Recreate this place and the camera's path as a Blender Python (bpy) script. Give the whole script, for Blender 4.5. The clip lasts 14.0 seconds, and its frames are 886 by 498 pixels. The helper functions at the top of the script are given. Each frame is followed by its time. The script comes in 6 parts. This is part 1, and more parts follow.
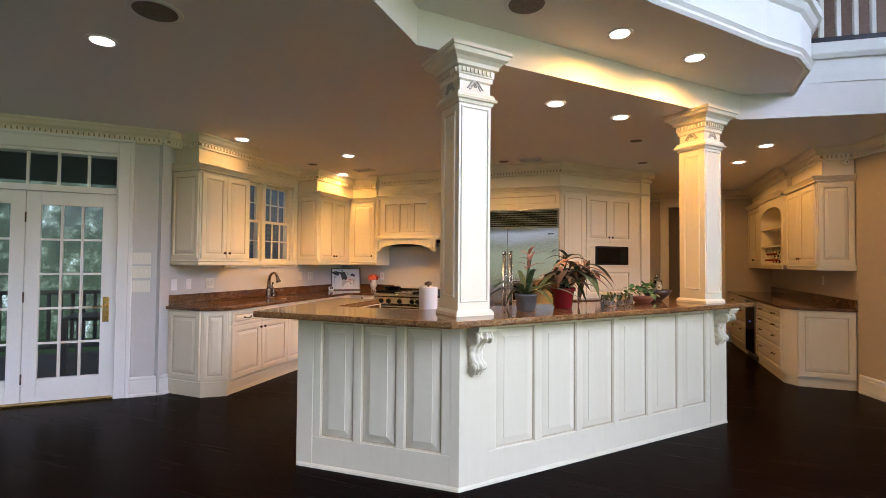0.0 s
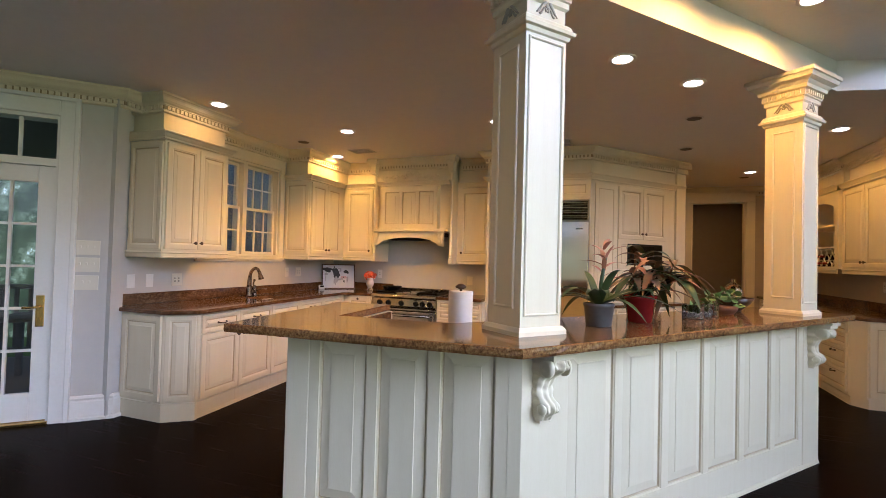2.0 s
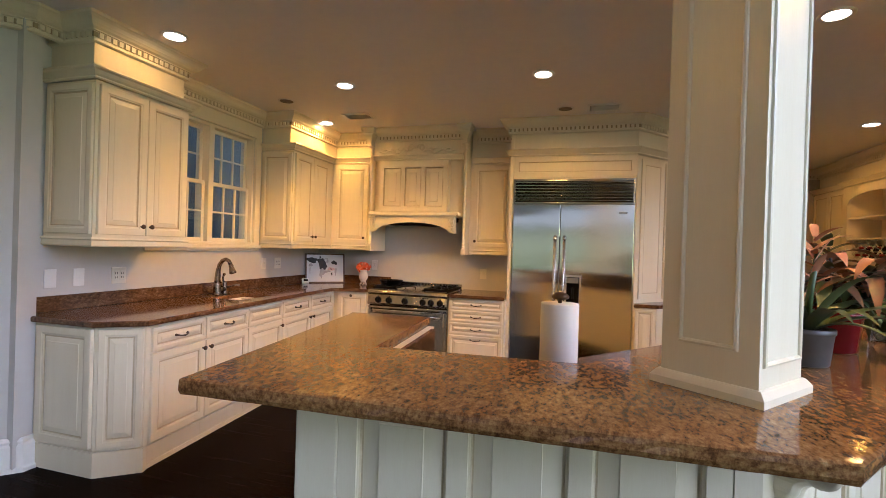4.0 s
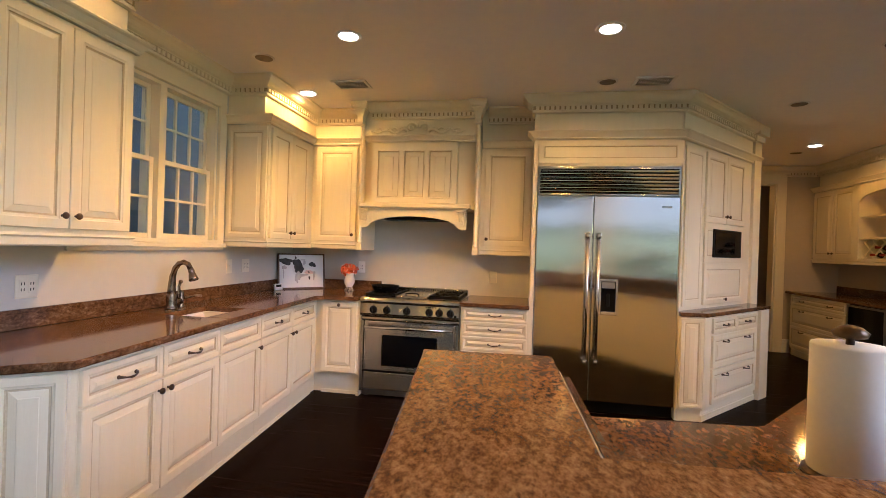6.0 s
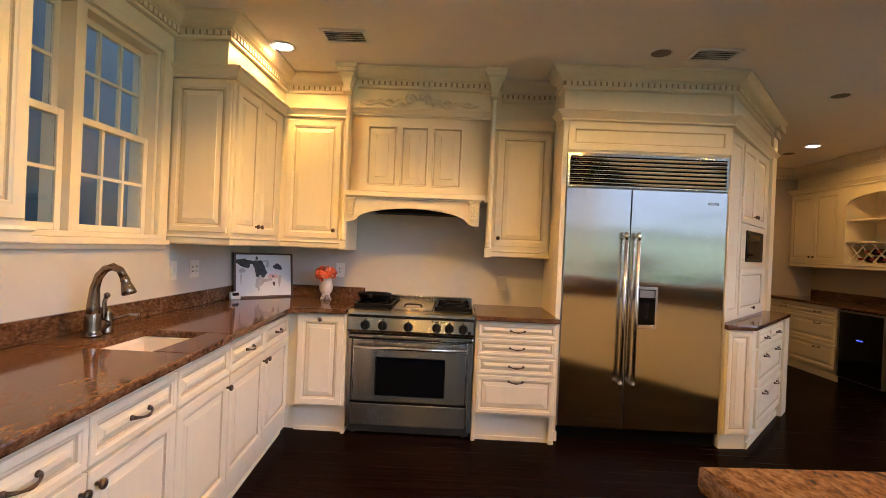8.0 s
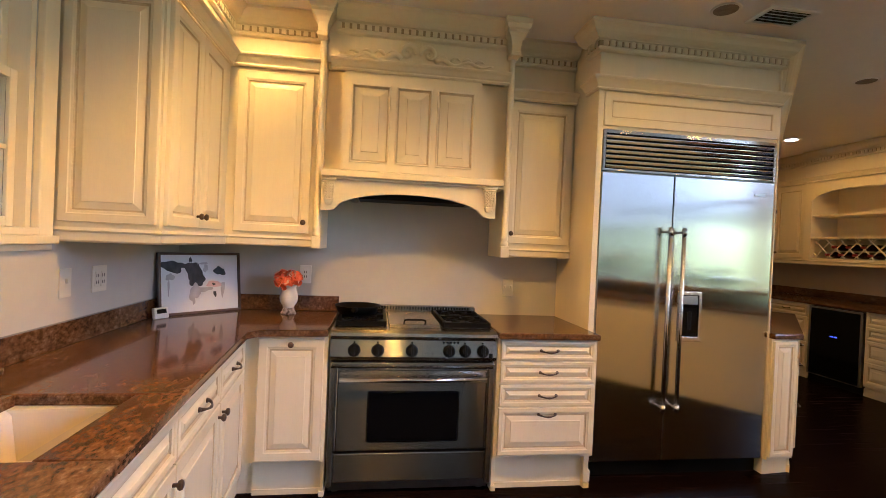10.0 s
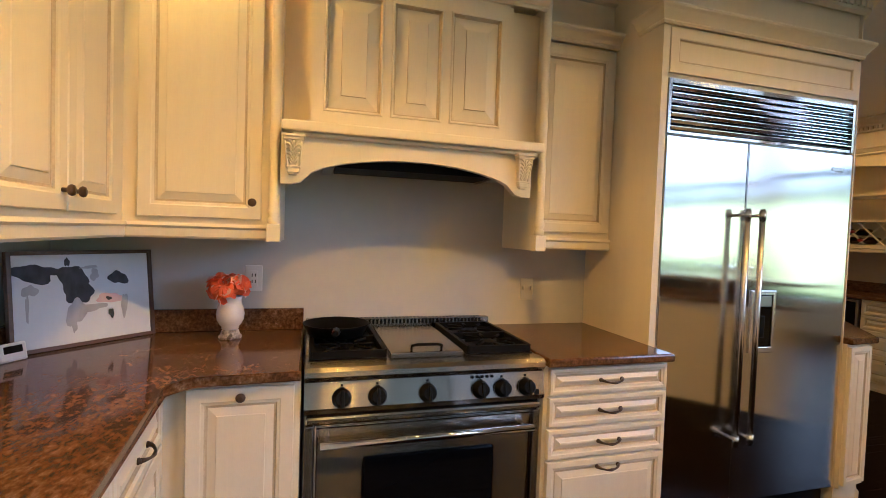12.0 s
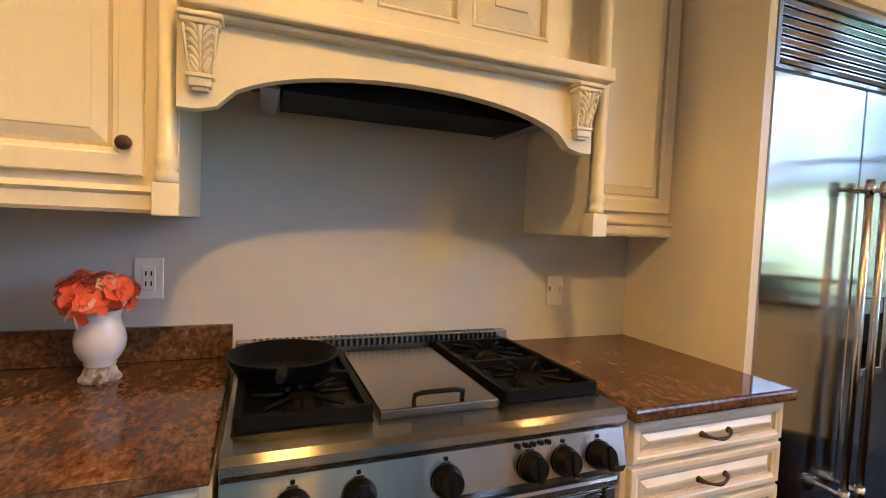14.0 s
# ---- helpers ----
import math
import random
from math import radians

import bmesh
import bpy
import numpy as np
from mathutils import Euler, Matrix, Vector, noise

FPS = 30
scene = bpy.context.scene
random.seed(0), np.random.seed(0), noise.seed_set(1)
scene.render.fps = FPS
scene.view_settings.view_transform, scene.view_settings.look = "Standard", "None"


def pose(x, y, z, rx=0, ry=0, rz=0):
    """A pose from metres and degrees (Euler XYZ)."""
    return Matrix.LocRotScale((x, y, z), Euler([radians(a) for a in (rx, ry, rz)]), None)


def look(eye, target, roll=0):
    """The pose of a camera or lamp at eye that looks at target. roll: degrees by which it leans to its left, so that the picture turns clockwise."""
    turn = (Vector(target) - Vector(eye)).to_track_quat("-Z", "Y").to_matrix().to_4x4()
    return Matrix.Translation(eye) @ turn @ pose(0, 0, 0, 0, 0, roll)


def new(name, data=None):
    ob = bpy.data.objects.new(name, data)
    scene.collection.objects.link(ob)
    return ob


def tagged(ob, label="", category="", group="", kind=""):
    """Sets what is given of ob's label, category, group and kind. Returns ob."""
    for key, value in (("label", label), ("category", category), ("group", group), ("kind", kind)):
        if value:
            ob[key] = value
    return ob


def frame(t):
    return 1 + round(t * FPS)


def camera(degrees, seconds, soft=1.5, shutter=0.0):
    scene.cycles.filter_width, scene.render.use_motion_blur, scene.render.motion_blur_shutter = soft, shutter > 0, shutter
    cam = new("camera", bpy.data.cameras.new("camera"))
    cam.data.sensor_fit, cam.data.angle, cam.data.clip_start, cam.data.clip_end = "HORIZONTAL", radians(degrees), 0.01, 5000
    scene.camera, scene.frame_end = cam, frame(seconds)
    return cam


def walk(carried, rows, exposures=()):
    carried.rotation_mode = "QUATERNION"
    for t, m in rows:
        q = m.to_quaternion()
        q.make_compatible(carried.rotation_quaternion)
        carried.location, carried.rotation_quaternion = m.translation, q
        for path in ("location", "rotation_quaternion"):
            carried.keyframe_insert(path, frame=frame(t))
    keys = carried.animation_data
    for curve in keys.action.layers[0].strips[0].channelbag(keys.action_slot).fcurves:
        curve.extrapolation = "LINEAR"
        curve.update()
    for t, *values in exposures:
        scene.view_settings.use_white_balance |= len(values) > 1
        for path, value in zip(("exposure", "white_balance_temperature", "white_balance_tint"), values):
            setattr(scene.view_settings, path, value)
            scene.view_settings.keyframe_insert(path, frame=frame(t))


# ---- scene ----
cam = camera(86.6, 14.0, 0.6)
PATH = [
    (0, (0.534, 1.032, 1.405), (-0.202, 2.891, 1.459), 0.5),
    (0.5, (0.358, 1.178, 1.404), (-0.348, 3.048, 1.457), 0.7),
    (1, (0.229, 1.352, 1.390), (-0.479, 3.222, 1.445), 1.0),
    (1.5, (0.092, 1.554, 1.394), (-0.615, 3.425, 1.441), 1.2),
    (2, (-0.082, 1.746, 1.392), (-0.759, 3.627, 1.436), 1.5),
    (2.5, (-0.274, 1.951, 1.394), (-0.926, 3.841, 1.427), 1.6),
    (3, (-0.464, 2.156, 1.396), (-1.089, 4.056, 1.415), 1.7),
    (3.5, (-0.661, 2.355, 1.408), (-1.251, 4.266, 1.407), 1.8),
    (4, (-0.854, 2.551, 1.407), (-1.409, 4.472, 1.399), 1.8),
    (6.5, (-1.776, 3.393, 1.391), (-2.07, 5.372, 1.381), 2.0),
    (7, (-1.923, 3.568, 1.404), (-2.166, 5.554, 1.39), 2.2),
    (7.5, (-2.169, 3.753, 1.394), (-2.296, 5.749, 1.387), 2.4),
    (8, (-2.33, 3.952, 1.389), (-2.382, 5.951, 1.383), 2.5),
    (8.5, (-2.438, 4.182, 1.402), (-2.44, 6.182, 1.384), 2.7),
    (9, (-2.574, 4.375, 1.392), (-2.5, 6.373, 1.38), 2.7),
    (11.5, (-3.098, 5.435, 1.404), (-2.57, 7.363, 1.344), 2.1),
    (12, (-3.081, 5.667, 1.397), (-2.526, 7.587, 1.327), 2.0),
    (12.5, (-3.098, 5.891, 1.385), (-2.471, 7.789, 1.31), 2.2),
    (13, (-3.103, 6.1, 1.366), (-2.404, 7.972, 1.292), 2.2),
    (13.5, (-3.061, 6.282, 1.348), (-2.344, 8.148, 1.268), 2.3),
    (14, (-3.021, 6.431, 1.341), (-2.292, 8.291, 1.244), 2.4),
]
walk(cam, [(t, look(eye, target, roll)) for t, eye, target, roll in PATH],
     [(0.0, -0.12, 5600, 18), (1.5, -0.2, 5500, 17), (3.0, -0.32, 5400, 16), (4.0, -0.18, 5400, 15), (6.5, 0.0, 5200, 12), (9.0, -0.02, 5100, 12), (11.5, -0.2, 4800, 9), (12.5, -0.29, 4700, 9), (14.0, -0.09, 4550, 8)])

# ---- world and large lights ----
world = bpy.data.worlds.new("sky")
world.use_nodes = True
scene.world = world
_n = world.node_tree.nodes
_sky = _n.new("ShaderNodeTexSky")
_sky.sky_type, _sky.sun_disc = "NISHITA", False
_sky.sun_elevation, _sky.sun_rotation = radians(50), radians(200)
world.node_tree.links.new(_sky.outputs[0], _n["Background"].inputs[0])
_n["Background"].inputs[1].default_value = 0.12
CAN_POWER, CAN_COLOR = 72.0, (1.0, 0.465, 0.065)
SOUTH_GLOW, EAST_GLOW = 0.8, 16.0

CEIL, TRAY, HIGH = 2.75, 2.98, 6.0


# ---- materials ----
def mat(name, base, rough=0.5, metal=0.0, grain=None, bump=0.0, coat=0.0, spec=0.5):
    """A Principled material; grain=(scale, second colour, amount, stretch) mixes a two-scale noise."""
    m = bpy.data.materials.new(name)
    m.use_nodes = True
    nt = m.node_tree
    b = nt.nodes["Principled BSDF"]
    b.inputs["Base Color"].default_value = (*base, 1)
    b.inputs["Roughness"].default_value = rough
    b.inputs["Metallic"].default_value = metal
    b.inputs["Coat Weight"].default_value = coat
    b.inputs["Coat Roughness"].default_value = 0.08
    b.inputs["Specular IOR Level"].default_value = spec
    if grain:
        scale, other, amount, stretch = grain
        tc = nt.nodes.new("ShaderNodeTexCoord")
        mp = nt.nodes.new("ShaderNodeMapping")
        mp.inputs["Scale"].default_value = stretch
        nt.links.new(tc.outputs["Object"], mp.inputs[0])
        n1 = nt.nodes.new("ShaderNodeTexNoise")
        n1.inputs["Scale"].default_value, n1.inputs["Detail"].default_value = scale, 6
        n2 = nt.nodes.new("ShaderNodeTexNoise")
        n2.inputs["Scale"].default_value, n2.inputs["Detail"].default_value = scale * 0.08, 3
        nt.links.new(mp.outputs[0], n1.inputs[0])
        nt.links.new(mp.outputs[0], n2.inputs[0])
        add = nt.nodes.new("ShaderNodeMath")
        add.operation = "MULTIPLY"
        nt.links.new(n1.outputs[0], add.inputs[0])
        nt.links.new(n2.outputs[0], add.inputs[1])
        mr = nt.nodes.new("ShaderNodeMapRange")
        mr.inputs[1].default_value, mr.inputs[2].default_value, mr.inputs[4].default_value = 0.15, 0.4, amount
        nt.links.new(add.outputs[0], mr.inputs[0])
        mx = nt.nodes.new("ShaderNodeMix")
        mx.data_type = "RGBA"
        mx.inputs[6].default_value, mx.inputs[7].default_value = (*base, 1), (*other, 1)
        nt.links.new(mr.outputs[0], mx.inputs[0])
        nt.links.new(mx.outputs[2], b.inputs["Base Color"])
        rr = nt.nodes.new("ShaderNodeMapRange")
        rr.inputs[3].default_value, rr.inputs[4].default_value = rough * 0.88, min(1, rough * 1.15)
        nt.links.new(n2.outputs[0], rr.inputs[0])
        nt.links.new(rr.outputs[0], b.inputs["Roughness"])
        if bump:
            bp = nt.nodes.new("ShaderNodeBump")
            bp.inputs["Strength"].default_value, bp.inputs["Distance"].default_value = bump, 0.002
            nt.links.new(n1.outputs[0], bp.inputs["Height"])
            nt.links.new(bp.outputs[0], b.inputs["Normal"])
    return m


def granite(name, ramp, scale, veins):
    """Polished stone: fine crystals over drifting veins."""
    m = bpy.data.materials.new(name)
    m.use_nodes = True
    nt = m.node_tree
    b = nt.nodes["Principled BSDF"]
    b.inputs["Roughness"].default_value = 0.09
    b.inputs["Specular IOR Level"].default_value = 0.33
    tc = nt.nodes.new("ShaderNodeTexCoord")
    mp = nt.nodes.new("ShaderNodeMapping")
    mp.inputs["Rotation"].default_value = (0, 0, radians(28))
    mp.inputs["Scale"].default_value = (1.0, 0.55, 1.0)
    nt.links.new(tc.outputs["Object"], mp.inputs[0])
    fine = nt.nodes.new("ShaderNodeTexNoise")
    fine.inputs["Scale"].default_value, fine.inputs["Detail"].default_value, fine.inputs["Roughness"].default_value = scale, 8, 0.72
    nt.links.new(mp.outputs[0], fine.inputs[0])
    vein = nt.nodes.new("ShaderNodeTexNoise")
    vein.inputs["Scale"].default_value, vein.inputs["Detail"].default_value, vein.inputs["Distortion"].default_value = scale * 0.11, 4, 1.2
    nt.links.new(mp.outputs[0], vein.inputs[0])
    mixv = nt.nodes.new("ShaderNodeMix")
    mixv.inputs[0].default_value = veins
    nt.links.new(fine.outputs[0], mixv.inputs[2])
    nt.links.new(vein.outputs[0], mixv.inputs[3])
    r = nt.nodes.new("ShaderNodeValToRGB")
    e = r.color_ramp.elements
    e[0].position, e[0].color = ramp[0][0], (*ramp[0][1], 1)
    e[1].position, e[1].color = ramp[-1][0], (*ramp[-1][1], 1)
    for p, c in ramp[1:-1]:
        x = e.new(p)
        x.color = (*c, 1)
    nt.links.new(mixv.outputs[0], r.inputs[0])
    v = nt.nodes.new("ShaderNodeTexVoronoi")
    v.inputs["Scale"].default_value = scale * 1.5
    nt.links.new(mp.outputs[0], v.inputs[0])
    vr = nt.nodes.new("ShaderNodeMapRange")
    vr.inputs[1].default_value, vr.inputs[2].default_value, vr.inputs[3].default_value, vr.inputs[4].default_value = 0.10, 0.42, 0.42, 0.0
    nt.links.new(v.outputs["Distance"], vr.inputs[0])
    gate = nt.nodes.new("ShaderNodeMapRange")
    gate.inputs[1].default_value, gate.inputs[2].default_value = 0.47, 0.62
    nt.links.new(vein.outputs[0], gate.inputs[0])
    ml = nt.nodes.new("ShaderNodeMath")
    ml.operation = "MULTIPLY"
    nt.links.new(vr.outputs[0], ml.inputs[0])
    nt.links.new(gate.outputs[0], ml.inputs[1])
    mx = nt.nodes.new("ShaderNodeMix")
    mx.data_type = "RGBA"
    mx.inputs[7].default_value = (0.014, 0.009, 0.008, 1)
    nt.links.new(ml.outputs[0], mx.inputs[0])
    nt.links.new(r.outputs[0], mx.inputs[6])
    nt.links.new(mx.outputs[2], b.inputs["Base Color"])
    return m


def glow(name, color, strength):
    m = bpy.data.materials.new(name)
    m.use_nodes = True
    b = m.node_tree.nodes["Principled BSDF"]
    b.inputs["Base Color"].default_value = (*color, 1)
    b.inputs["Emission Color"].default_value = (*color, 1)
    b.inputs["Emission Strength"].default_value = strength
    return m


def glass(name, tint=(1, 1, 1), rough=0.0):
    m = mat(name, tint, rough)
    b = m.node_tree.nodes["Principled BSDF"]
    b.inputs["Transmission Weight"].default_value = 1.0
    b.inputs["IOR"].default_value = 1.45
    return m


CREAM = mat("cream_paint", (0.80, 0.715, 0.53), 0.34, grain=(60, (0.74, 0.64, 0.445), 0.4, (6, 6, 0.5)), bump=0.03)
GLAZE = mat("antique_glaze", (0.62, 0.51, 0.33), 0.45, grain=(90, (0.47, 0.36, 0.21), 0.6, (1, 1, 1)))
# brown that paints the shade in the gaps of the dentil course
DENTIL_SHADE = mat("dentil_gap_shade", (0.36, 0.28, 0.165), 0.5, grain=(90, (0.46, 0.36, 0.22), 0.6, (1, 1, 1)))
PAINTW = mat("white_trim_paint", (0.80, 0.785, 0.74), 0.42, grain=(40, (0.74, 0.72, 0.67), 0.5, (1, 1, 1)), bump=0.03)
WALL = mat("greige_wall_paint", (0.56, 0.54, 0.50), 0.75, grain=(180, (0.52, 0.50, 0.475), 0.6, (1, 1, 1)), bump=0.06)
BEIGE = mat("beige_wall_paint", (0.50, 0.42, 0.325), 0.75, grain=(180, (0.46, 0.385, 0.295), 0.6, (1, 1, 1)), bump=0.06)
CEILM = mat("ceiling_paint", (0.86, 0.825, 0.80), 0.85, grain=(150, (0.82, 0.785, 0.76), 0.6, (1, 1, 1)), bump=0.05)
FLOORM = mat("espresso_wood", (0.0035, 0.0015, 0.0012), 0.26, grain=(30, (0.011, 0.0045, 0.003), 0.9, (0.6, 14, 6)), bump=0.04, spec=0.012)
GRANITE = granite("red_brown_granite", [(0.30, (0.018, 0.009, 0.006)), (0.42, (0.062, 0.027, 0.012)), (0.50, (0.118, 0.056, 0.024)), (0.58, (0.175, 0.098, 0.046)), (0.70, (0.34, 0.245, 0.15))], 66, 0.30)
GRANITE_BAR = granite("golden_brown_granite", [(0.36, (0.060, 0.027, 0.012)), (0.44, (0.13, 0.058, 0.022)), (0.51, (0.22, 0.110, 0.038)), (0.60, (0.32, 0.182, 0.066)), (0.71, (0.43, 0.29, 0.15))], 80, 0.24)


def brushed(name, base, rough, turn):
    """Brushed steel whose highlights are drawn out across the brushing; turn 0: sideways, 0.25: up and down."""
    m = mat(name, base, rough, 1.0, grain=(300, [v * 0.9 for v in base], 0.5, (0.3, 0.3, 12) if turn == 0.25 else (12, 12, 0.3)), bump=0.001)
    b = m.node_tree.nodes["Principled BSDF"]
    nt = m.node_tree
    t = nt.nodes.new("ShaderNodeCombineXYZ")
    t.inputs[0].default_value = 1.0
    nt.links.new(t.outputs[0], b.inputs["Tangent"])
    b.inputs["Anisotropic"].default_value = 1.0
    # sheet metal is never quite flat
    tc = nt.nodes.new("ShaderNodeTexCoord")
    no = nt.nodes.new("ShaderNodeTexNoise")
    no.inputs["Scale"].default_value, no.inputs["Detail"].default_value = (6.0 if turn else 2.2), 1
    mp = nt.nodes.new("ShaderNodeMapping")
    mp.inputs["Scale"].default_value = (1, 1, 0.12) if turn else (1, 1, 1.6)
    nt.links.new(tc.outputs["Object"], mp.inputs[0])
    nt.links.new(mp.outputs[0], no.inputs[0])
    wave = nt.nodes.new("ShaderNodeBump")
    wave.inputs["Strength"].default_value, wave.inputs["Distance"].default_value = (0.5 if turn else 0.14), 0.01
    nt.links.new(no.outputs[0], wave.inputs["Height"])
    fine = next(x for x in nt.nodes if x.bl_idname == "ShaderNodeBump" and x != wave)
    nt.links.new(wave.outputs[0], fine.inputs["Normal"])
    b.inputs["Anisotropic Rotation"].default_value = turn
    return m


STEEL = brushed("brushed_steel", (0.46, 0.425, 0.375), 0.20, 0.25)
STEEL_FRIDGE = brushed("fridge_steel", (0.66, 0.64, 0.61), 0.12, 0.0)

CHROME = mat("polished_steel", (0.62, 0.60, 0.57), 0.10, 1.0, grain=(60, (0.55, 0.53, 0.5), 0.4, (1, 1, 1)))
SATIN = mat("satin_steel", (0.72, 0.70, 0.67), 0.24, 1.0, grain=(80, (0.66, 0.64, 0.61), 0.4, (1, 1, 1)))
STEELD = mat("worn_steel", (0.42, 0.41, 0.39), 0.30, 1.0, grain=(120, (0.3, 0.29, 0.28), 0.7, (1, 1, 1)))
BRONZE = mat("oil_rubbed_bronze", (0.085, 0.058, 0.04), 0.36, 0.85, grain=(80, (0.16, 0.10, 0.06), 0.6, (1, 1, 1)))
PEWTER = mat("aged_pewter", (0.25, 0.19, 0.135), 0.26, 1.0, grain=(60, (0.2, 0.15, 0.11), 0.6, (1, 1, 1)))
BRASS = mat("brass", (0.72, 0.47, 0.15), 0.25, 1.0, grain=(60, (0.5, 0.32, 0.1), 0.6, (1, 1, 1)))
BLACK = mat("black_enamel", (0.005, 0.005, 0.005), 0.30, grain=(90, (0.010, 0.009, 0.009), 0.6, (1, 1, 1)), spec=0.14)
IRON = mat("cast_iron", (0.004, 0.004, 0.004), 0.5, grain=(200, (0.009, 0.008, 0.008), 0.7, (1, 1, 1)), bump=0.25, spec=0.10)
DGLASS = mat("dark_oven_glass", (0.004, 0.004, 0.005), 0.06, spec=0.15)
PANE = glass("window_glass", (0.93, 0.97, 0.96))
CLEAR = glass("clear_glass", (0.97, 0.98, 0.98))
PLASTIC = mat("ivory_plastic", (0.72, 0.68, 0.57), 0.4, grain=(50, (0.68, 0.64, 0.53), 0.4, (1, 1, 1)))
WHITEP = mat("white_plastic", (0.78, 0.77, 0.74), 0.4, grain=(50, (0.72, 0.71, 0.68), 0.4, (1, 1, 1)))
SINKM = mat("biscuit_enamel", (0.74, 0.67, 0.62), 0.18, grain=(8, (0.68, 0.61, 0.56), 0.4, (1, 1, 1)))
LAMP = glow("lamp_lens", (1.0, 0.86, 0.66), 14.0)


# ---- mesh helpers ----
def part(name, bm, material, parent=None, label=""):
    me = bpy.data.meshes.new(name)
    bmesh.ops.recalc_face_normals(bm, faces=bm.faces)
    bm.to_mesh(me)
    bm.free()
    mats = material if isinstance(material, (list, tuple)) else [material]
    for k in mats:
        me.materials.append(k)
    ob = new(name, me)
    if parent:
        ob.parent = parent
    if label:
        ob["label"] = label
    return ob


def thing(name, m, label, category, group="", kind=""):
    ob = new(name)
    ob.empty_display_size = 0.1
    ob.matrix_basis = m
    return tagged(ob, label, category, group, kind)


def box(bm, x0, x1, y0, y1, z0, z1, r=0.0, idx=0):
    vs = [bm.verts.new((x, y, z)) for z in (z0, z1) for y in (y0, y1) for x in (x0, x1)]
    fs = [bm.faces.new([vs[i] for i in f]) for f in ((0, 2, 3, 1), (4, 5, 7, 6), (0, 1, 5, 4), (2, 6, 7, 3), (0, 4, 6, 2), (1, 3, 7, 5))]
    for f in fs:
        f.material_index = idx
    if r:
        es = list({e for f in fs for e in f.edges})
        bmesh.ops.bevel(bm, geom=es, offset=r, segments=2, affect="EDGES", profile=0.5)
    return bm


def boxes(*items, r=0.0):
    bm = bmesh.new()
    for it in items:
        box(bm, *it, r=r)
    return bm


def prism(bm, pts, z0, z1, idx=0, r=0.0):
    lo = [bm.verts.new((x, y, z0)) for x, y in pts]
    hi = [bm.verts.new((x, y, z1)) for x, y in pts]
    fs = [bm.faces.new(lo[::-1]), bm.faces.new(hi)]
    n = len(pts)
    for i in range(n):
        fs.append(bm.faces.new((lo[i], lo[(i + 1) % n], hi[(i + 1) % n], hi[i])))
    for f in fs:
        f.material_index = idx
    if r:
        es = list(fs[1].edges) + list(fs[0].edges)
        bmesh.ops.bevel(bm, geom=es, offset=r, segments=3, affect="EDGES", profile=0.5)
    return bm


def rings(bm, x0, x1, z0, z1, steps, cap=True, glaze=()):
    """Nested rectangles on a face that looks to -y; steps are (inset, y). Rings in glaze take material 1."""
    prev = None
    for k, (d, y) in enumerate(steps):
        cur = [bm.verts.new(p) for p in ((x0 + d, y, z0 + d), (x1 - d, y, z0 + d), (x1 - d, y, z1 - d), (x0 + d, y, z1 - d))]
        if prev:
            for i in range(4):
                f = bm.faces.new((prev[i], prev[(i + 1) % 4], cur[(i + 1) % 4], cur[i]))
                f.material_index = 1 if k in glaze else 0
        prev = cur
    if cap:
        bm.faces.new(prev)
    return bm


def raised(x0, x1, z0, z1, stile=0.055, t=0.022, y=0.0):
    """A raised-panel door or drawer front, its face at y, its back at y + t."""
    s = min(stile, (x1 - x0) * 0.24, (z1 - z0) * 0.24)
    field = min(0.032, (min(x1 - x0, z1 - z0) - 2 * s) * 0.3)
    bm = bmesh.new()
    rings(bm, x0, x1, z0, z1, [(0, y + t), (0, y + 0.003), (0.003, y), (s - 0.012, y), (s - 0.008, y + 0.003), (s, y + 0.005),
                               (s + 0.003, y + 0.011), (s + 0.010, y + 0.011), (s + 0.010 + field * 0.8, y + 0.004), (s + 0.012 + field * 0.8, y + 0.0015),
                               (s + 0.016 + field * 0.8, y + 0.0012)], glaze=(6, 7))
    return bm


def flat_panel(x0, x1, z0, z1, stile=0.05, t=0.02, y=0.0, sink=0.008):
    bm = bmesh.new()
    rings(bm, x0, x1, z0, z1, [(0, y + t), (0, y), (stile, y), (stile + 0.004, y + 0.003), (stile + 0.008, y + sink), (stile + 0.012, y + sink)], glaze=(4, 5))
    return bm


def sweep(bm, path, profile, closed=False, idx=0):
    """A profile of (out, z) along a plan path of (x, y); out is to the right of the way walked."""
    n = len(path)
    loops = []
    for i in range(n):
        p = Vector(path[i])
        a = (p - Vector(path[i - 1])).normalized() if (i > 0 or closed) else None
        b = (Vector(path[(i + 1) % n]) - p).normalized() if (i < n - 1 or closed) else None
        a = a or b
        b = b or a
        na, nb = Vector((a.y, -a.x)), Vector((b.y, -b.x))
        m = (na + nb).normalized()
        m = m / max(0.3, m.dot(na))
        loops.append([bm.verts.new((p.x + m.x * o, p.y + m.y * o, z)) for o, z in profile])
    k = len(profile)
    for i in range(n if closed else n - 1):
        A, B = loops[i], loops[(i + 1) % n]
        for j in range(k):
            bm.faces.new((A[j], A[(j + 1) % k], B[(j + 1) % k], B[j])).material_index = idx
    if not closed:
        bm.faces.new(loops[0])
        bm.faces.new(loops[-1][::-1])
    return bm


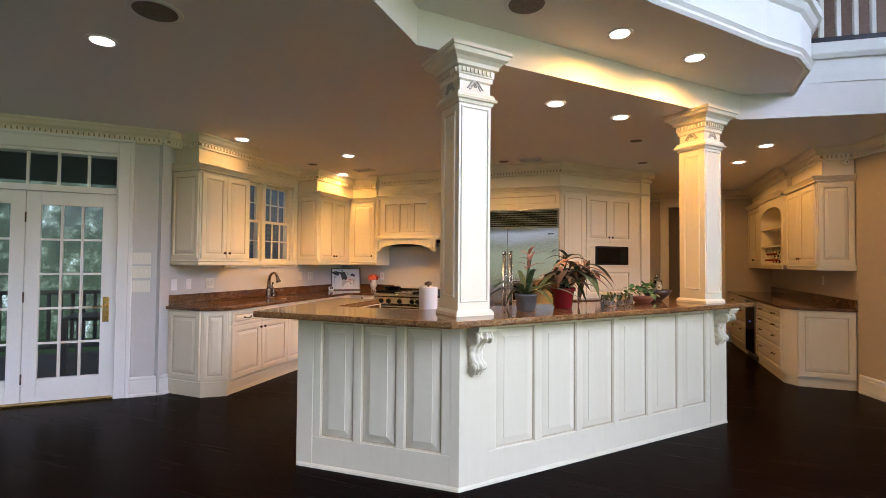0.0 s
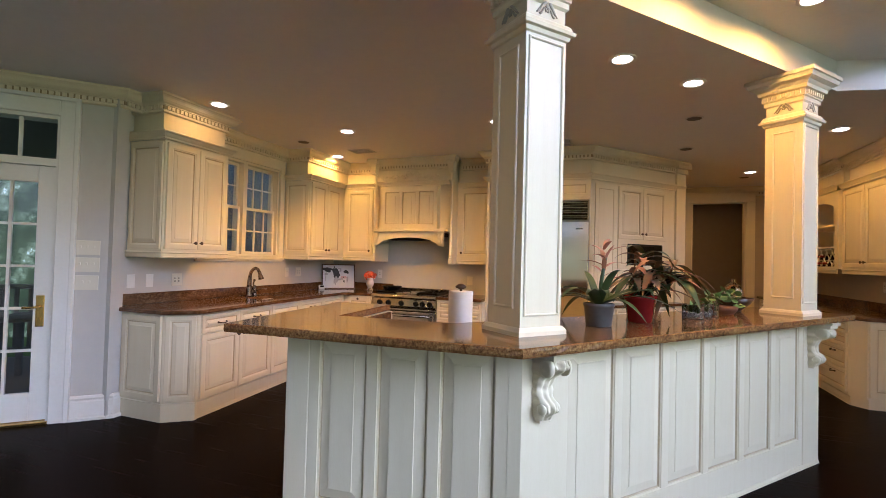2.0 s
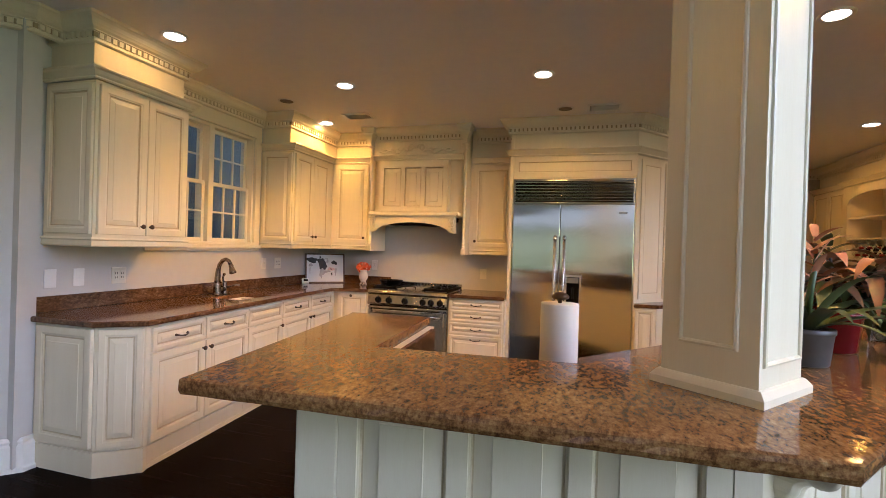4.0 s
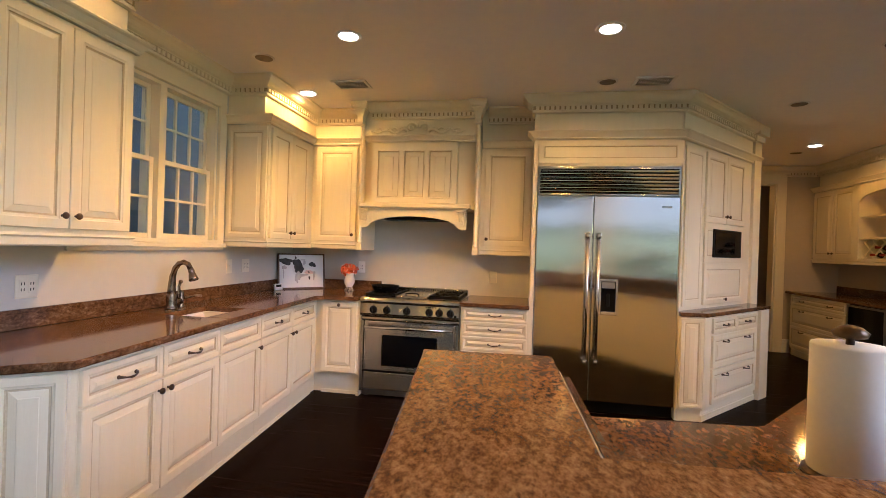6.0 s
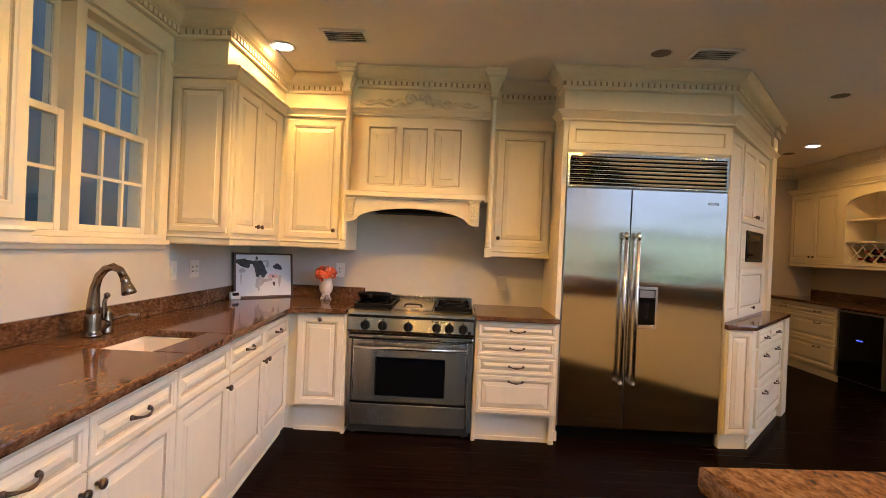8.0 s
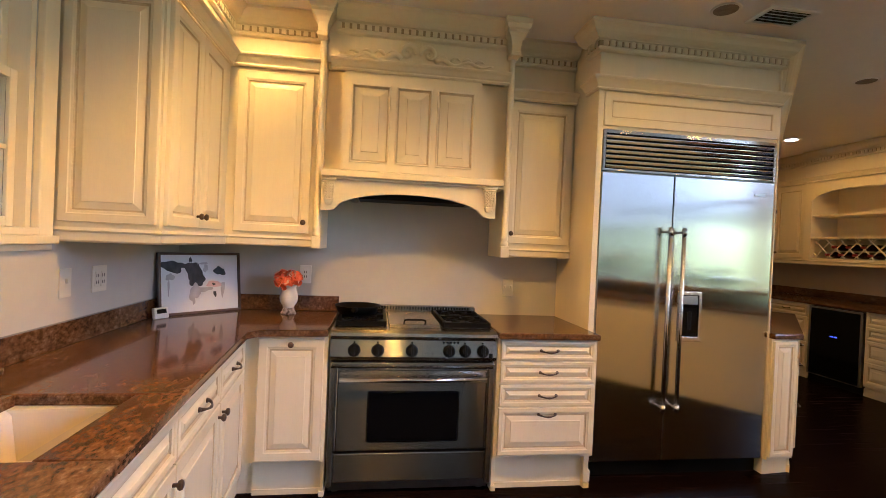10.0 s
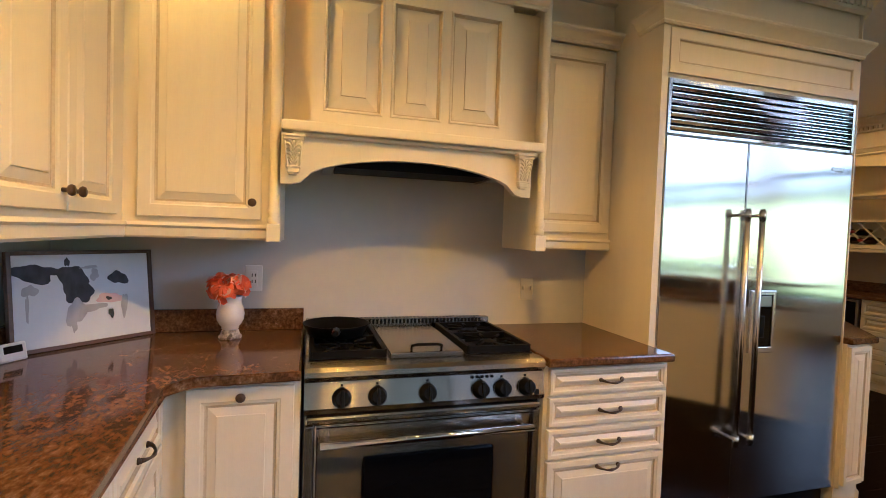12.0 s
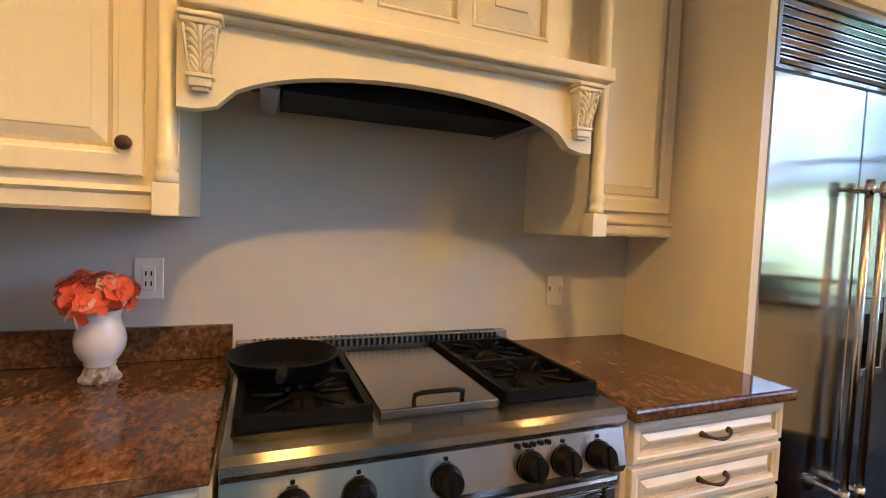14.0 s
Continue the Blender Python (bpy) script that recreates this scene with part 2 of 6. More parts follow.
def dentils(bm, path, out, z0, z1, w=0.027, gap=0.016, d=0.015):
    for i in range(len(path) - 1):
        a, b = Vector(path[i]), Vector(path[i + 1])
        t = (b - a).normalized()
        nrm = Vector((t.y, -t.x))
        length = (b - a).length
        k = int((length + 2 * out) / (w + gap))
        s = (length - k * (w + gap) + gap) / 2
        for j in range(k):
            c0 = a + t * (s + j * (w + gap)) + nrm * out
            c1 = c0 + t * w
            q = [c0, c1, c1 + nrm * d, c0 + nrm * d]
            lo = [bm.verts.new((*v, z0)) for v in q]
            hi = [bm.verts.new((*v, z1)) for v in q]
            bm.faces.new(lo)
            bm.faces.new(hi)
            for m in range(4):
                bm.faces.new((lo[m], lo[(m + 1) % 4], hi[(m + 1) % 4], hi[m]))
    return bm


def crown_profile(top, h=0.15, out=0.11):
    """Cornice with a bead, a cove and a fillet, closed against the wall."""
    z = top
    return [(0, z), (out, z), (out, z - 0.018), (out - 0.010, z - 0.024), (out - 0.022, z - 0.036), (out - 0.034, z - 0.056), (out - 0.052, z - 0.070),
            (0.034, z - 0.078), (0.034, z - 0.084), (0.018, z - 0.086), (0.018, z - h + 0.022), (0.026, z - h + 0.016), (0.026, z - h + 0.006), (0.012, z - h), (0, z - h)]


def crown(parent, path, top=CEIL - 0.002, mat_=None, name="cornice"):
    bm = bmesh.new()
    sweep(bm, path, crown_profile(top))
    c = part(name, bm, mat_ or CREAM, parent)
    part("dentil_course", dentils(bmesh.new(), path, 0.018, top - 0.122, top - 0.090), mat_ or CREAM, c)["kind"] = "stuff"
    # dark band puts the shade between dentils into colour
    part("dentil_band", sweep(bmesh.new(), path, [(0, top - 0.120), (0.0205, top - 0.120), (0.0205, top - 0.090), (0, top - 0.090)]), DENTIL_SHADE, c, "dark band painting in the shade between the dentils")
    return c


def cornice_small(parent, path, z, mat_=None, h=0.07, out=0.05):
    pr = [(0, z + h), (out, z + h), (out + 0.004, z + h - 0.008), (out, z + h - 0.016), (out - 0.012, z + h - 0.024), (out * 0.5, z + h - 0.042), (0.014, z + 0.016), (0.016, z + 0.008), (0.010, z), (0, z)]
    return part("shelf_moulding", sweep(bmesh.new(), path, pr), mat_ or CREAM, parent)


def lathe(bm, prof, seg=20, m=None, idx=0):
    """prof: (radius, z) from bottom to top."""
    loops = []
    for r, z in prof:
        loops.append([bm.verts.new((r * math.cos(2 * math.pi * i / seg), r * math.sin(2 * math.pi * i / seg), z)) for i in range(seg)])
    for A, B in zip(loops, loops[1:]):
        for i in range(seg):
            f = bm.faces.new((A[i], A[(i + 1) % seg], B[(i + 1) % seg], B[i]))
            f.smooth = True
            f.material_index = idx
    for L in (loops[0], loops[-1]):
        bm.faces.new(L).material_index = idx
    if m is not None:
        bmesh.ops.transform(bm, matrix=m, verts=[v for L in loops for v in L])
    return bm


def tube(bm, pts, r, seg=8, idx=0):
    """A round bar along points; r a number or one per point."""
    pts = [Vector(p) for p in pts]
    rs = r if isinstance(r, (list, tuple)) else [r] * len(pts)
    loops = []
    up = Vector((0.13, 0.27, 0.95))
    for i, p in enumerate(pts):
        d = (pts[min(i + 1, len(pts) - 1)] - pts[max(i - 1, 0)]).normalized()
        a = d.cross(up)
        if a.length < 0.1:
            a = d.cross(Vector((1, 0, 0)))
        a.normalize()
        b = d.cross(a)
        loops.append([bm.verts.new(p + (a * math.cos(2 * math.pi * k / seg) + b * math.sin(2 * math.pi * k / seg)) * rs[i]) for k in range(seg)])
    for A, B in zip(loops, loops[1:]):
        for k in range(seg):
            f = bm.faces.new((A[k], A[(k + 1) % seg], B[(k + 1) % seg], B[k]))
            f.smooth = True
            f.material_index = idx
    for L in (loops[0], loops[-1]):
        bm.faces.new(L).material_index = idx
    return bm


def knob(parent, x, z, y=0.0):
    m = pose(x, y, z, 90)
    return part("knob", lathe(bmesh.new(), [(0.006, 0), (0.006, 0.012), (0.013, 0.016), (0.016, 0.022), (0.014, 0.028), (0.006, 0.031)], 14, m), BRONZE, parent, "dark bronze knob")


def pull(parent, x, z, y=0.0, w=0.10):
    bm = bmesh.new()
    pts = [(x + w * (i / 10 - 0.5), y - 0.006 - 0.022 * math.sin(math.pi * i / 10) ** 0.6, z - 0.007 * math.sin(math.pi * i / 10)) for i in range(11)]
    tube(bm, pts, [0.0075, 0.005, 0.004, 0.004, 0.005, 0.006, 0.005, 0.004, 0.004, 0.005, 0.0075], 8)
    for s in (-0.5, 0.5):
        lathe(bm, [(0.009, 0), (0.009, 0.004), (0.005, 0.010)], 10, pose(x + s * w, y + 0.001, z, 90))
    return part("pull_handle", bm, BRONZE, parent, "aged bronze bow pull")


def door(parent, x0, x1, z0, z1, knob_at=None, name="door", y=-0.020):
    d = part(name, raised(x0 + 0.003, x1 - 0.003, z0, z1, y=y), [CREAM, GLAZE], parent)
    if knob_at:
        knob(d, knob_at[0], knob_at[1], y)
    return d


def drawer(parent, x0, x1, z0, z1, handles=1, y=-0.020, stile=0.042):
    d = part("drawer_front", raised(x0 + 0.003, x1 - 0.003, z0, z1, stile, y=y), [CREAM, GLAZE], parent)
    for i in range(handles):
        pull(d, x0 + (x1 - x0) * (i + 0.5) / handles, (z0 + z1) / 2, y)
    return d


# ---- setting: floor, ceilings, walls ----
XW, YW = -4.11, 8.00          # faces of the window wall and of the range wall
XR, YN = 2.90, 10.95          # faces of the bar wall and of the doorway wall
DW = pose(-5.853, 2.697, 0, 0, 0, 45.0)   # frame of the slanted wall with the French doors
DL = 2.62                     # its length


def setting(name, bm, material, label=""):
    ob = part(name, bm, material)
    return tagged(ob, label or name.replace("_", " "), name.split("_")[0], kind="structure")


def moved(bm, m):
    bmesh.ops.transform(bm, matrix=m, verts=bm.verts)
    return bm


setting("floor", prism(bmesh.new(), [(-6.4, -3.2), (4.7, -3.2), (4.7, 7.6), (3.1, 7.6), (3.1, 13.2), (0.2, 13.2), (-4.3, 8.2), (-4.3, 4.45), (-6.4, 2.25)], -0.12, 0.0), FLOORM, "dark espresso stained wood floor with a satin polish")

# low ceiling with the notch that opens to the hall
setting("ceiling", prism(bmesh.new(), [(-6.4, -3.2), (-0.67, -3.2), (-0.69, 3.65), (1.50, 6.08), (2.70, 6.30), (4.7, 6.55), (4.7, 7.6), (3.1, 7.6), (3.1, 13.2), (0.2, 13.2), (-4.3, 8.2), (-4.3, 4.45), (-6.4, 2.25)], CEIL, CEIL + 0.30), CEILM, "flat warm white painted ceiling")
arc = [(0.10, -3.2), (-0.10, 2.0), (0.05, 3.0), (0.35, 3.65), (0.652, 4.056), (1.003, 4.457), (1.425, 4.953), (1.70, 5.24), (1.86, 5.56), (1.90, 6.00), (1.92, 6.16)]
tray = [(-0.66, -3.2), (-0.68, 3.66), (1.50, 6.09)] + arc[::-1]
setting("ceiling_tray", prism(bmesh.new(), tray, TRAY, TRAY + 0.08), PAINTW, "raised white plaster tray ceiling under a balcony")
balc = bmesh.new()
prof = [(0, TRAY - 0.03), (0.02, TRAY - 0.03), (0.035, TRAY - 0.012), (0.03, TRAY + 0.01), (0.05, TRAY + 0.03), (0.03, TRAY + 0.05), (0.03, TRAY + 0.30), (0.055, TRAY + 0.32),
        (0.075, TRAY + 0.36), (0.10, TRAY + 0.37), (0.10, TRAY + 0.43), (-0.02, TRAY + 0.43), (-0.02, TRAY)]
sweep(balc, arc[::-1], [(-o, z) for o, z in prof])
setting("trim_balcony", balc, PAINTW, "curved white moulded balcony edge")
setting("ceiling_high", boxes((-0.67, 4.7, -3.2, 9.0, HIGH, HIGH + 0.1)), CEILM, "high ceiling over the hall")
setting("wall_upper_west", boxes((-0.85, -0.69, -3.2, 9.0, CEIL + 0.31, HIGH)), PAINTW, "upper wall of the hall")
setting("wall_upper_fascia", prism(bmesh.new(), [(1.93, 6.165), (4.7, 6.56), (4.7, 6.75), (1.93, 6.36)], CEIL + 0.302, 3.42), PAINTW, "white fascia under the upper hall railing")
setting("trim_upper_ledge", sweep(bmesh.new(), [(1.93, 6.16), (4.7, 6.555)], [(-0.02, 3.26), (0.03, 3.26), (0.045, 3.29), (0.03, 3.31), (-0.02, 3.31)]), PAINTW, "white moulding on the fascia")
# the unlit depth behind the railing is put into this wall's dark brown
setting("wall_upper_north", boxes((-0.68, 4.7, 8.9, 9.05, CEIL + 0.31, HIGH)), mat("dim_hall_brown", (0.16, 0.10, 0.07), 0.8, grain=(20, (0.10, 0.06, 0.04), 0.6, (1, 1, 1))), "wall closing the upper hall, its dimness put into dark brown")
rail = thing("railing", pose(1.95, 6.25, 3.42, 0, 0, 8.1), "white balusters on a dark stained railing", "railing")
part("bottom_rail", boxes((0, 2.7, -0.05, 0.05, 0, 0.06), r=0.008), BLACK, rail, "dark stained bottom rail")
part("hand_rail", boxes((0, 2.7, -0.035, 0.035, 0.90, 0.95), r=0.012), BLACK, rail, "dark stained hand rail")
for i in range(20):
    part("baluster", moved(boxes((-0.018, 0.018, -0.018, 0.018, 0.06, 0.90), r=0.004), pose(0.10 + i * 0.135, 0, 0)), PAINTW, rail)

# window wall, left
WY0, WY1, WZ0, WZ1 = 5.515, 6.68, 1.392, 2.47
setting("wall_west", boxes((XW, -4.0, 4.50, 4.605, 0, CEIL), (XW - 0.16, XW, 4.50, WY0, 0, CEIL), (XW - 0.16, XW, WY1, YW + 0.15, 0, CEIL), (XW - 0.16, XW, WY0, WY1, 0, WZ0), (XW - 0.16, XW, WY0, WY1, WZ1, CEIL)), WALL, "greige painted wall over the sink counter")
setting("wall_north", boxes((XW - 0.16, -0.3, YW, YW + 0.15, 0, CEIL)), WALL, "greige painted wall behind the range")
# slanted wall with French doors and transom
DX0, DX1, DZ1 = 0.70, 2.198, 2.47
setting("wall_door", moved(boxes((-0.9, DX0, 0, 0.16, 0, CEIL), (DX1, DL, 0, 0.16, 0, CEIL), (DX0, DX1, 0, 0.16, DZ1, CEIL)), DW), WALL, "greige painted wall round the French doors")
# walls that close the house
setting("wall_far_west", boxes((-6.55, -6.38, -3.3, 2.3, 0, CEIL)), WALL)
EAST = [(-2.95, -1.2), (-1.1, 0.65), (0.75, 2.5), (2.6, 4.35)]
ew = bmesh.new()
ee = [-3.3] + [v for o in EAST for v in o] + [7.6]
for a, b in zip(ee[0::2], ee[1::2]):
    box(ew, 4.7, 4.85, a, b, 0, HIGH)
for a, b in EAST:
    box(ew, 4.7, 4.85, a, b, 0, 0.45)
    box(ew, 4.7, 4.85, a, b, 5.5, HIGH)
setting("wall_east", ew, WALL, "greige wall with tall garden windows")
for i, (a, b) in enumerate(EAST):
    w = thing("window_%d" % (i + 10), pose(4.75, b, 0.45, 0, 0, -90), "tall white garden window with divided panes", "window", kind="structure")
    W, H = b - a, 5.05
    part("window_frame", boxes((0, 0.06, -0.04, 0.06, 0, H), (W - 0.06, W, -0.04, 0.06, 0, H), (0.06, W - 0.06, -0.04, 0.06, 0, 0.08), (0.06, W - 0.06, -0.04, 0.06, H - 0.08, H), r=0.004), PAINTW, w)
    part("transom", boxes((0.06, W - 0.06, -0.03, 0.05, 2.05, 2.13), r=0.004), PAINTW, w)
setting("wall_bar", boxes((XR, XR + 0.15, 7.62, 13.2, 0, CEIL)), BEIGE, "beige wall behind the bar cabinets")
setting("wall_pier", prism(bmesh.new(), [(2.905, 7.618), (3.03, 7.22), (4.7, 7.22), (4.7, 7.62)], 0, CEIL), BEIGE, "beige wall pier beside the bar")
D0, D1, DZ = 1.22, 2.04, 2.50
setting("wall_doorway", boxes((0.55, D0, YN, YN + 0.15, 0, CEIL), (D1, XR, YN, YN + 0.15, 0, CEIL), (D0, D1, YN, YN + 0.15, DZ, CEIL)), BEIGE, "warm beige wall with a cased doorway")
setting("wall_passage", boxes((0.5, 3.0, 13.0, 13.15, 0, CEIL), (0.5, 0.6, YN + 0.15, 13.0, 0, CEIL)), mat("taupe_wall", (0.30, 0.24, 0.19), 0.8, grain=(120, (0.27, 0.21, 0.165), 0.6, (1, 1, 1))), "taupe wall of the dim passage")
setting("wall_chase", prism(bmesh.new(), [(0.60, 8.72), (0.74, 8.72), (0.70, YN), (0.55, YN), (0.55, 8.9)], 0, CEIL), BEIGE, "beige end of the tall cabinet wall")
# garden side: tall windows behind the camera
sw, frames_ = bmesh.new(), bmesh.new()
OPEN = [(-6.1, -4.05), (-3.95, -1.9), (-1.8, 0.3), (0.4, 2.4), (2.5, 4.55)]
edges = [-6.4] + [v for o in OPEN for v in o] + [4.7]
for a, b in zip(edges[0::2], edges[1::2]):
    box(sw, a, b, -3.2, -3.02, 0, HIGH)
for a, b in OPEN:
    box(sw, a, b, -3.2, -3.02, 0, 0.50)
    top = CEIL - 0.15 if b < -0.6 else 4.6
    box(sw, a, b, -3.2, -3.02, top, HIGH)
setting("wall_south", sw, WALL, "greige wall with tall garden windows")
for i, (a, b) in enumerate(OPEN):
    top = CEIL - 0.15 if b < -0.6 else 4.6
    w = thing("window_%d" % (i + 2), pose(a, -3.12, 0.5), "tall white garden window with divided panes", "window", kind="structure")
    W, H = b - a, top - 0.5
    part("window_frame", boxes((0, 0.07, -0.04, 0.06, 0, H), (W - 0.07, W, -0.04, 0.06, 0, H), (0.07, W - 0.07, -0.04, 0.06, 0, 0.08), (0.07, W - 0.07, -0.04, 0.06, H - 0.08, H), r=0.004), PAINTW, w)
    part("mullion", boxes((W / 2 - 0.035, W / 2 + 0.035, -0.03, 0.05, 0.08, H - 0.08), r=0.004), PAINTW, w)

# ground, porch and trees outside
setting("ground", boxes((-60, 60, -60, 60, -0.6, -0.5)), mat("lawn", (0.07, 0.13, 0.03), 0.95, grain=(9, (0.11, 0.17, 0.05), 0.9, (1, 1, 1))), "mown green lawn")


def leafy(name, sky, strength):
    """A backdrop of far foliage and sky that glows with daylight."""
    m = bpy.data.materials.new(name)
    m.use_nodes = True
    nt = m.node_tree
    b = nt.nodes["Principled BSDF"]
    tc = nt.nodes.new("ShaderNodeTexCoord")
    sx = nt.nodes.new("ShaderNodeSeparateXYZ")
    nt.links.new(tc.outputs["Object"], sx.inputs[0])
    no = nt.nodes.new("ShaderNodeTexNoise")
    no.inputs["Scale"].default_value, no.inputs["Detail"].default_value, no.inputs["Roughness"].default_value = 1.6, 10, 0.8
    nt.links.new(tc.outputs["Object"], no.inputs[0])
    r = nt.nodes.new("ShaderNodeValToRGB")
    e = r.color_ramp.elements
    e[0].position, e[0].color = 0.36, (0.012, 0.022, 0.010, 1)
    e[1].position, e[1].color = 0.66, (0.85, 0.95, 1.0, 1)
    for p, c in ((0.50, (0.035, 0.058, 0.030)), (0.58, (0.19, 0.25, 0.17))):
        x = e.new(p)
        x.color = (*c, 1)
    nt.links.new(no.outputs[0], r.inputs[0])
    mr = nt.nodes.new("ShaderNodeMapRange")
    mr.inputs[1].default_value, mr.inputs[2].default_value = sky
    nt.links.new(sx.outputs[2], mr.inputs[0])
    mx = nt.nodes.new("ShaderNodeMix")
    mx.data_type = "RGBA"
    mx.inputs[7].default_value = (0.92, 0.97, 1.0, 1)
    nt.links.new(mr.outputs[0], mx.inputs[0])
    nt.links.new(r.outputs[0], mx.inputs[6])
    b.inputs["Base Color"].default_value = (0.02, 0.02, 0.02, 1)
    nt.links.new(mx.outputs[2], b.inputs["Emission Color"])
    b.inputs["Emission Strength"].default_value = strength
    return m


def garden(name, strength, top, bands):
    """Far garden: a glowing sheet, daylight put into its pale lawn band and white overcast sky."""
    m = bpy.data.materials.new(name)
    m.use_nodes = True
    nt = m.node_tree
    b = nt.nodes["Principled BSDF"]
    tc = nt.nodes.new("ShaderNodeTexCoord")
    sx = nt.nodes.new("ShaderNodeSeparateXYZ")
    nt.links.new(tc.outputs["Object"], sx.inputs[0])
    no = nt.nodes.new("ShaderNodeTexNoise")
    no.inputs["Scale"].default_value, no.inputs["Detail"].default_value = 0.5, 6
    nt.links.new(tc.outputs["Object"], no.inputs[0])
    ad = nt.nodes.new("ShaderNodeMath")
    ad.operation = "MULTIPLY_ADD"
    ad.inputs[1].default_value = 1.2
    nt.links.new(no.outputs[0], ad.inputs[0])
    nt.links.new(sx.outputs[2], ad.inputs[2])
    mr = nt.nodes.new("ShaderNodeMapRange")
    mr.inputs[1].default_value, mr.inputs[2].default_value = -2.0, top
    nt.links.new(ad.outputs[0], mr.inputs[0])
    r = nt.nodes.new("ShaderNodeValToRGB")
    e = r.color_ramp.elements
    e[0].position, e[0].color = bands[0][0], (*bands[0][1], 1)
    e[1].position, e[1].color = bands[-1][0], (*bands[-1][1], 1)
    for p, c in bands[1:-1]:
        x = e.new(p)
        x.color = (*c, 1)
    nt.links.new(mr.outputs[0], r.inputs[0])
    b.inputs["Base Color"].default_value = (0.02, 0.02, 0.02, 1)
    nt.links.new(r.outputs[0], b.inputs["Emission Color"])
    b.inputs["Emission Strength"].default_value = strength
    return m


# emitted colour by height; sets how daylight reaches cabinets, ceiling and steel
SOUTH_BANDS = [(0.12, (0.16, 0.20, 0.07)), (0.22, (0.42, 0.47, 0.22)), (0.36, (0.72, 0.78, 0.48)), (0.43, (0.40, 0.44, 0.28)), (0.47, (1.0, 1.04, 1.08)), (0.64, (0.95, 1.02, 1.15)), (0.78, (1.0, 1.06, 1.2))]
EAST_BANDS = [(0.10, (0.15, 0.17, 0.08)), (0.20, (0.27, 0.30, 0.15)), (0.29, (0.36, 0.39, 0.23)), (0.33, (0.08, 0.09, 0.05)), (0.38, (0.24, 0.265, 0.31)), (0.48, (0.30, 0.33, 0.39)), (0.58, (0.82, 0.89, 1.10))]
setting("backdrop_garden", boxes((-22, 20, -14.1, -14.0, -0.5, 14)), garden("south_garden_glow", SOUTH_GLOW, 10.0, SOUTH_BANDS), "glowing backdrop of lawn and overcast sky beyond the windows")
# unseen glowing sheet added as the main daylight source
setting("backdrop_east", boxes((16.0, 16.1, -30, 14, -0.5, 14)), garden("east_garden_glow", EAST_GLOW, 16.0, EAST_BANDS), "glowing backdrop of lawn and sky, added as daylight from the east")
# flat sheet that glows; the sunlight on the leaves is in its emitted colour
bd = setting("backdrop_trees", boxes((-8, 8, 0, 0.1, -0.5, 9)), leafy("far_trees_glow", (7.0, 8.0), 1.5), "glowing backdrop of trees beyond the porch")
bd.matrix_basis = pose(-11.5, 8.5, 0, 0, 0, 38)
setting("porch_deck", moved(boxes((-2, 2.5, 0.2, 3.4, -0.45, -0.06)), DW), mat("grey_deck_boards", (0.16, 0.15, 0.14), 0.8, grain=(30, (0.11, 0.10, 0.095), 0.8, (1, 8, 1))), "grey porch deck")
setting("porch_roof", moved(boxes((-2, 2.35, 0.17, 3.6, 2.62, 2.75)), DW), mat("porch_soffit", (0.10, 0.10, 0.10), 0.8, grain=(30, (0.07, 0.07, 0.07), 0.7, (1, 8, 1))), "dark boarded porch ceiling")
pr = thing("porch_railing", DW @ pose(0, 3.2, -0.06), "grey painted porch railing with posts", "railing")
PORCH = mat("grey_porch_paint", (0.13, 0.13, 0.125), 0.7, grain=(30, (0.09, 0.09, 0.085), 0.7, (1, 1, 4)))
for x in (-0.2, 1.62):
    part("post", boxes((x - 0.09, x + 0.09, -0.09, 0.09, 0, 2.68), r=0.008), PORCH, pr)
part("top_rail", boxes((-1, 2.3, -0.05, 0.05, 0.92, 0.98), r=0.006), PORCH, pr)
part("low_rail", boxes((-1, 2.3, -0.03, 0.03, 0.10, 0.16), r=0.006), PORCH, pr)
for i in range(22):
    part("picket", boxes((-0.9 + i * 0.145, -0.86 + i * 0.145, -0.02, 0.02, 0.16, 0.92)), PORCH, pr)
pt = thing("porch_table", DW @ pose(1.75, 1.9, -0.06), "dark wicker table standing on the porch", "table")
part("tabletop", boxes((-0.45, 0.45, -0.35, 0.35, 0.68, 0.72), r=0.01), PORCH, pt)
for x in (-0.4, 0.4):
    for y in (-0.3, 0.3):
        part("leg", boxes((x - 0.03, x + 0.03, y - 0.03, y + 0.03, 0, 0.68), r=0.004), PORCH, pt)
setting("wall_neighbour", boxes((-6.6, -6.5, 6.9, 16.0, -0.5, 5.5)), mat("blue_grey_siding", (0.17, 0.205, 0.20), 0.8, grain=(14, (0.17, 0.20, 0.205), 0.6, (1, 1, 6))), "blue grey siding seen through the window")

# ---- kitchen window ----
win = thing("window_1", pose(XW, WY0, WZ0, 0, 0, 90), "cream painted pair of double hung windows with divided panes", "window", kind="structure")
W, H = WY1 - WY0, WZ1 - WZ0
part("casing", boxes((-0.08, 0, -0.028, 0, -0.06, H + 0.035), (W, W + 0.08, -0.028, 0, -0.06, H + 0.035), (0, W, -0.028, 0, H, H + 0.035), r=0.005), CREAM, win)
part("window_sill", boxes((-0.10, W + 0.09, -0.045, 0, -0.06, -0.028), (-0.10, W + 0.09, -0.02, 0, -0.085, -0.06), (0, W, -0.03, 0.02, -0.028, 0), r=0.004), CREAM, win)
part("jamb", boxes((0, 0.025, 0.002, 0.15, 0, H), (W - 0.025, W, 0.002, 0.15, 0, H), (0.025, W - 0.025, 0.002, 0.15, H - 0.025, H), (W / 2 - 0.03, W / 2 + 0.03, 0.001, 0.15, 0, H - 0.025)), CREAM, win)
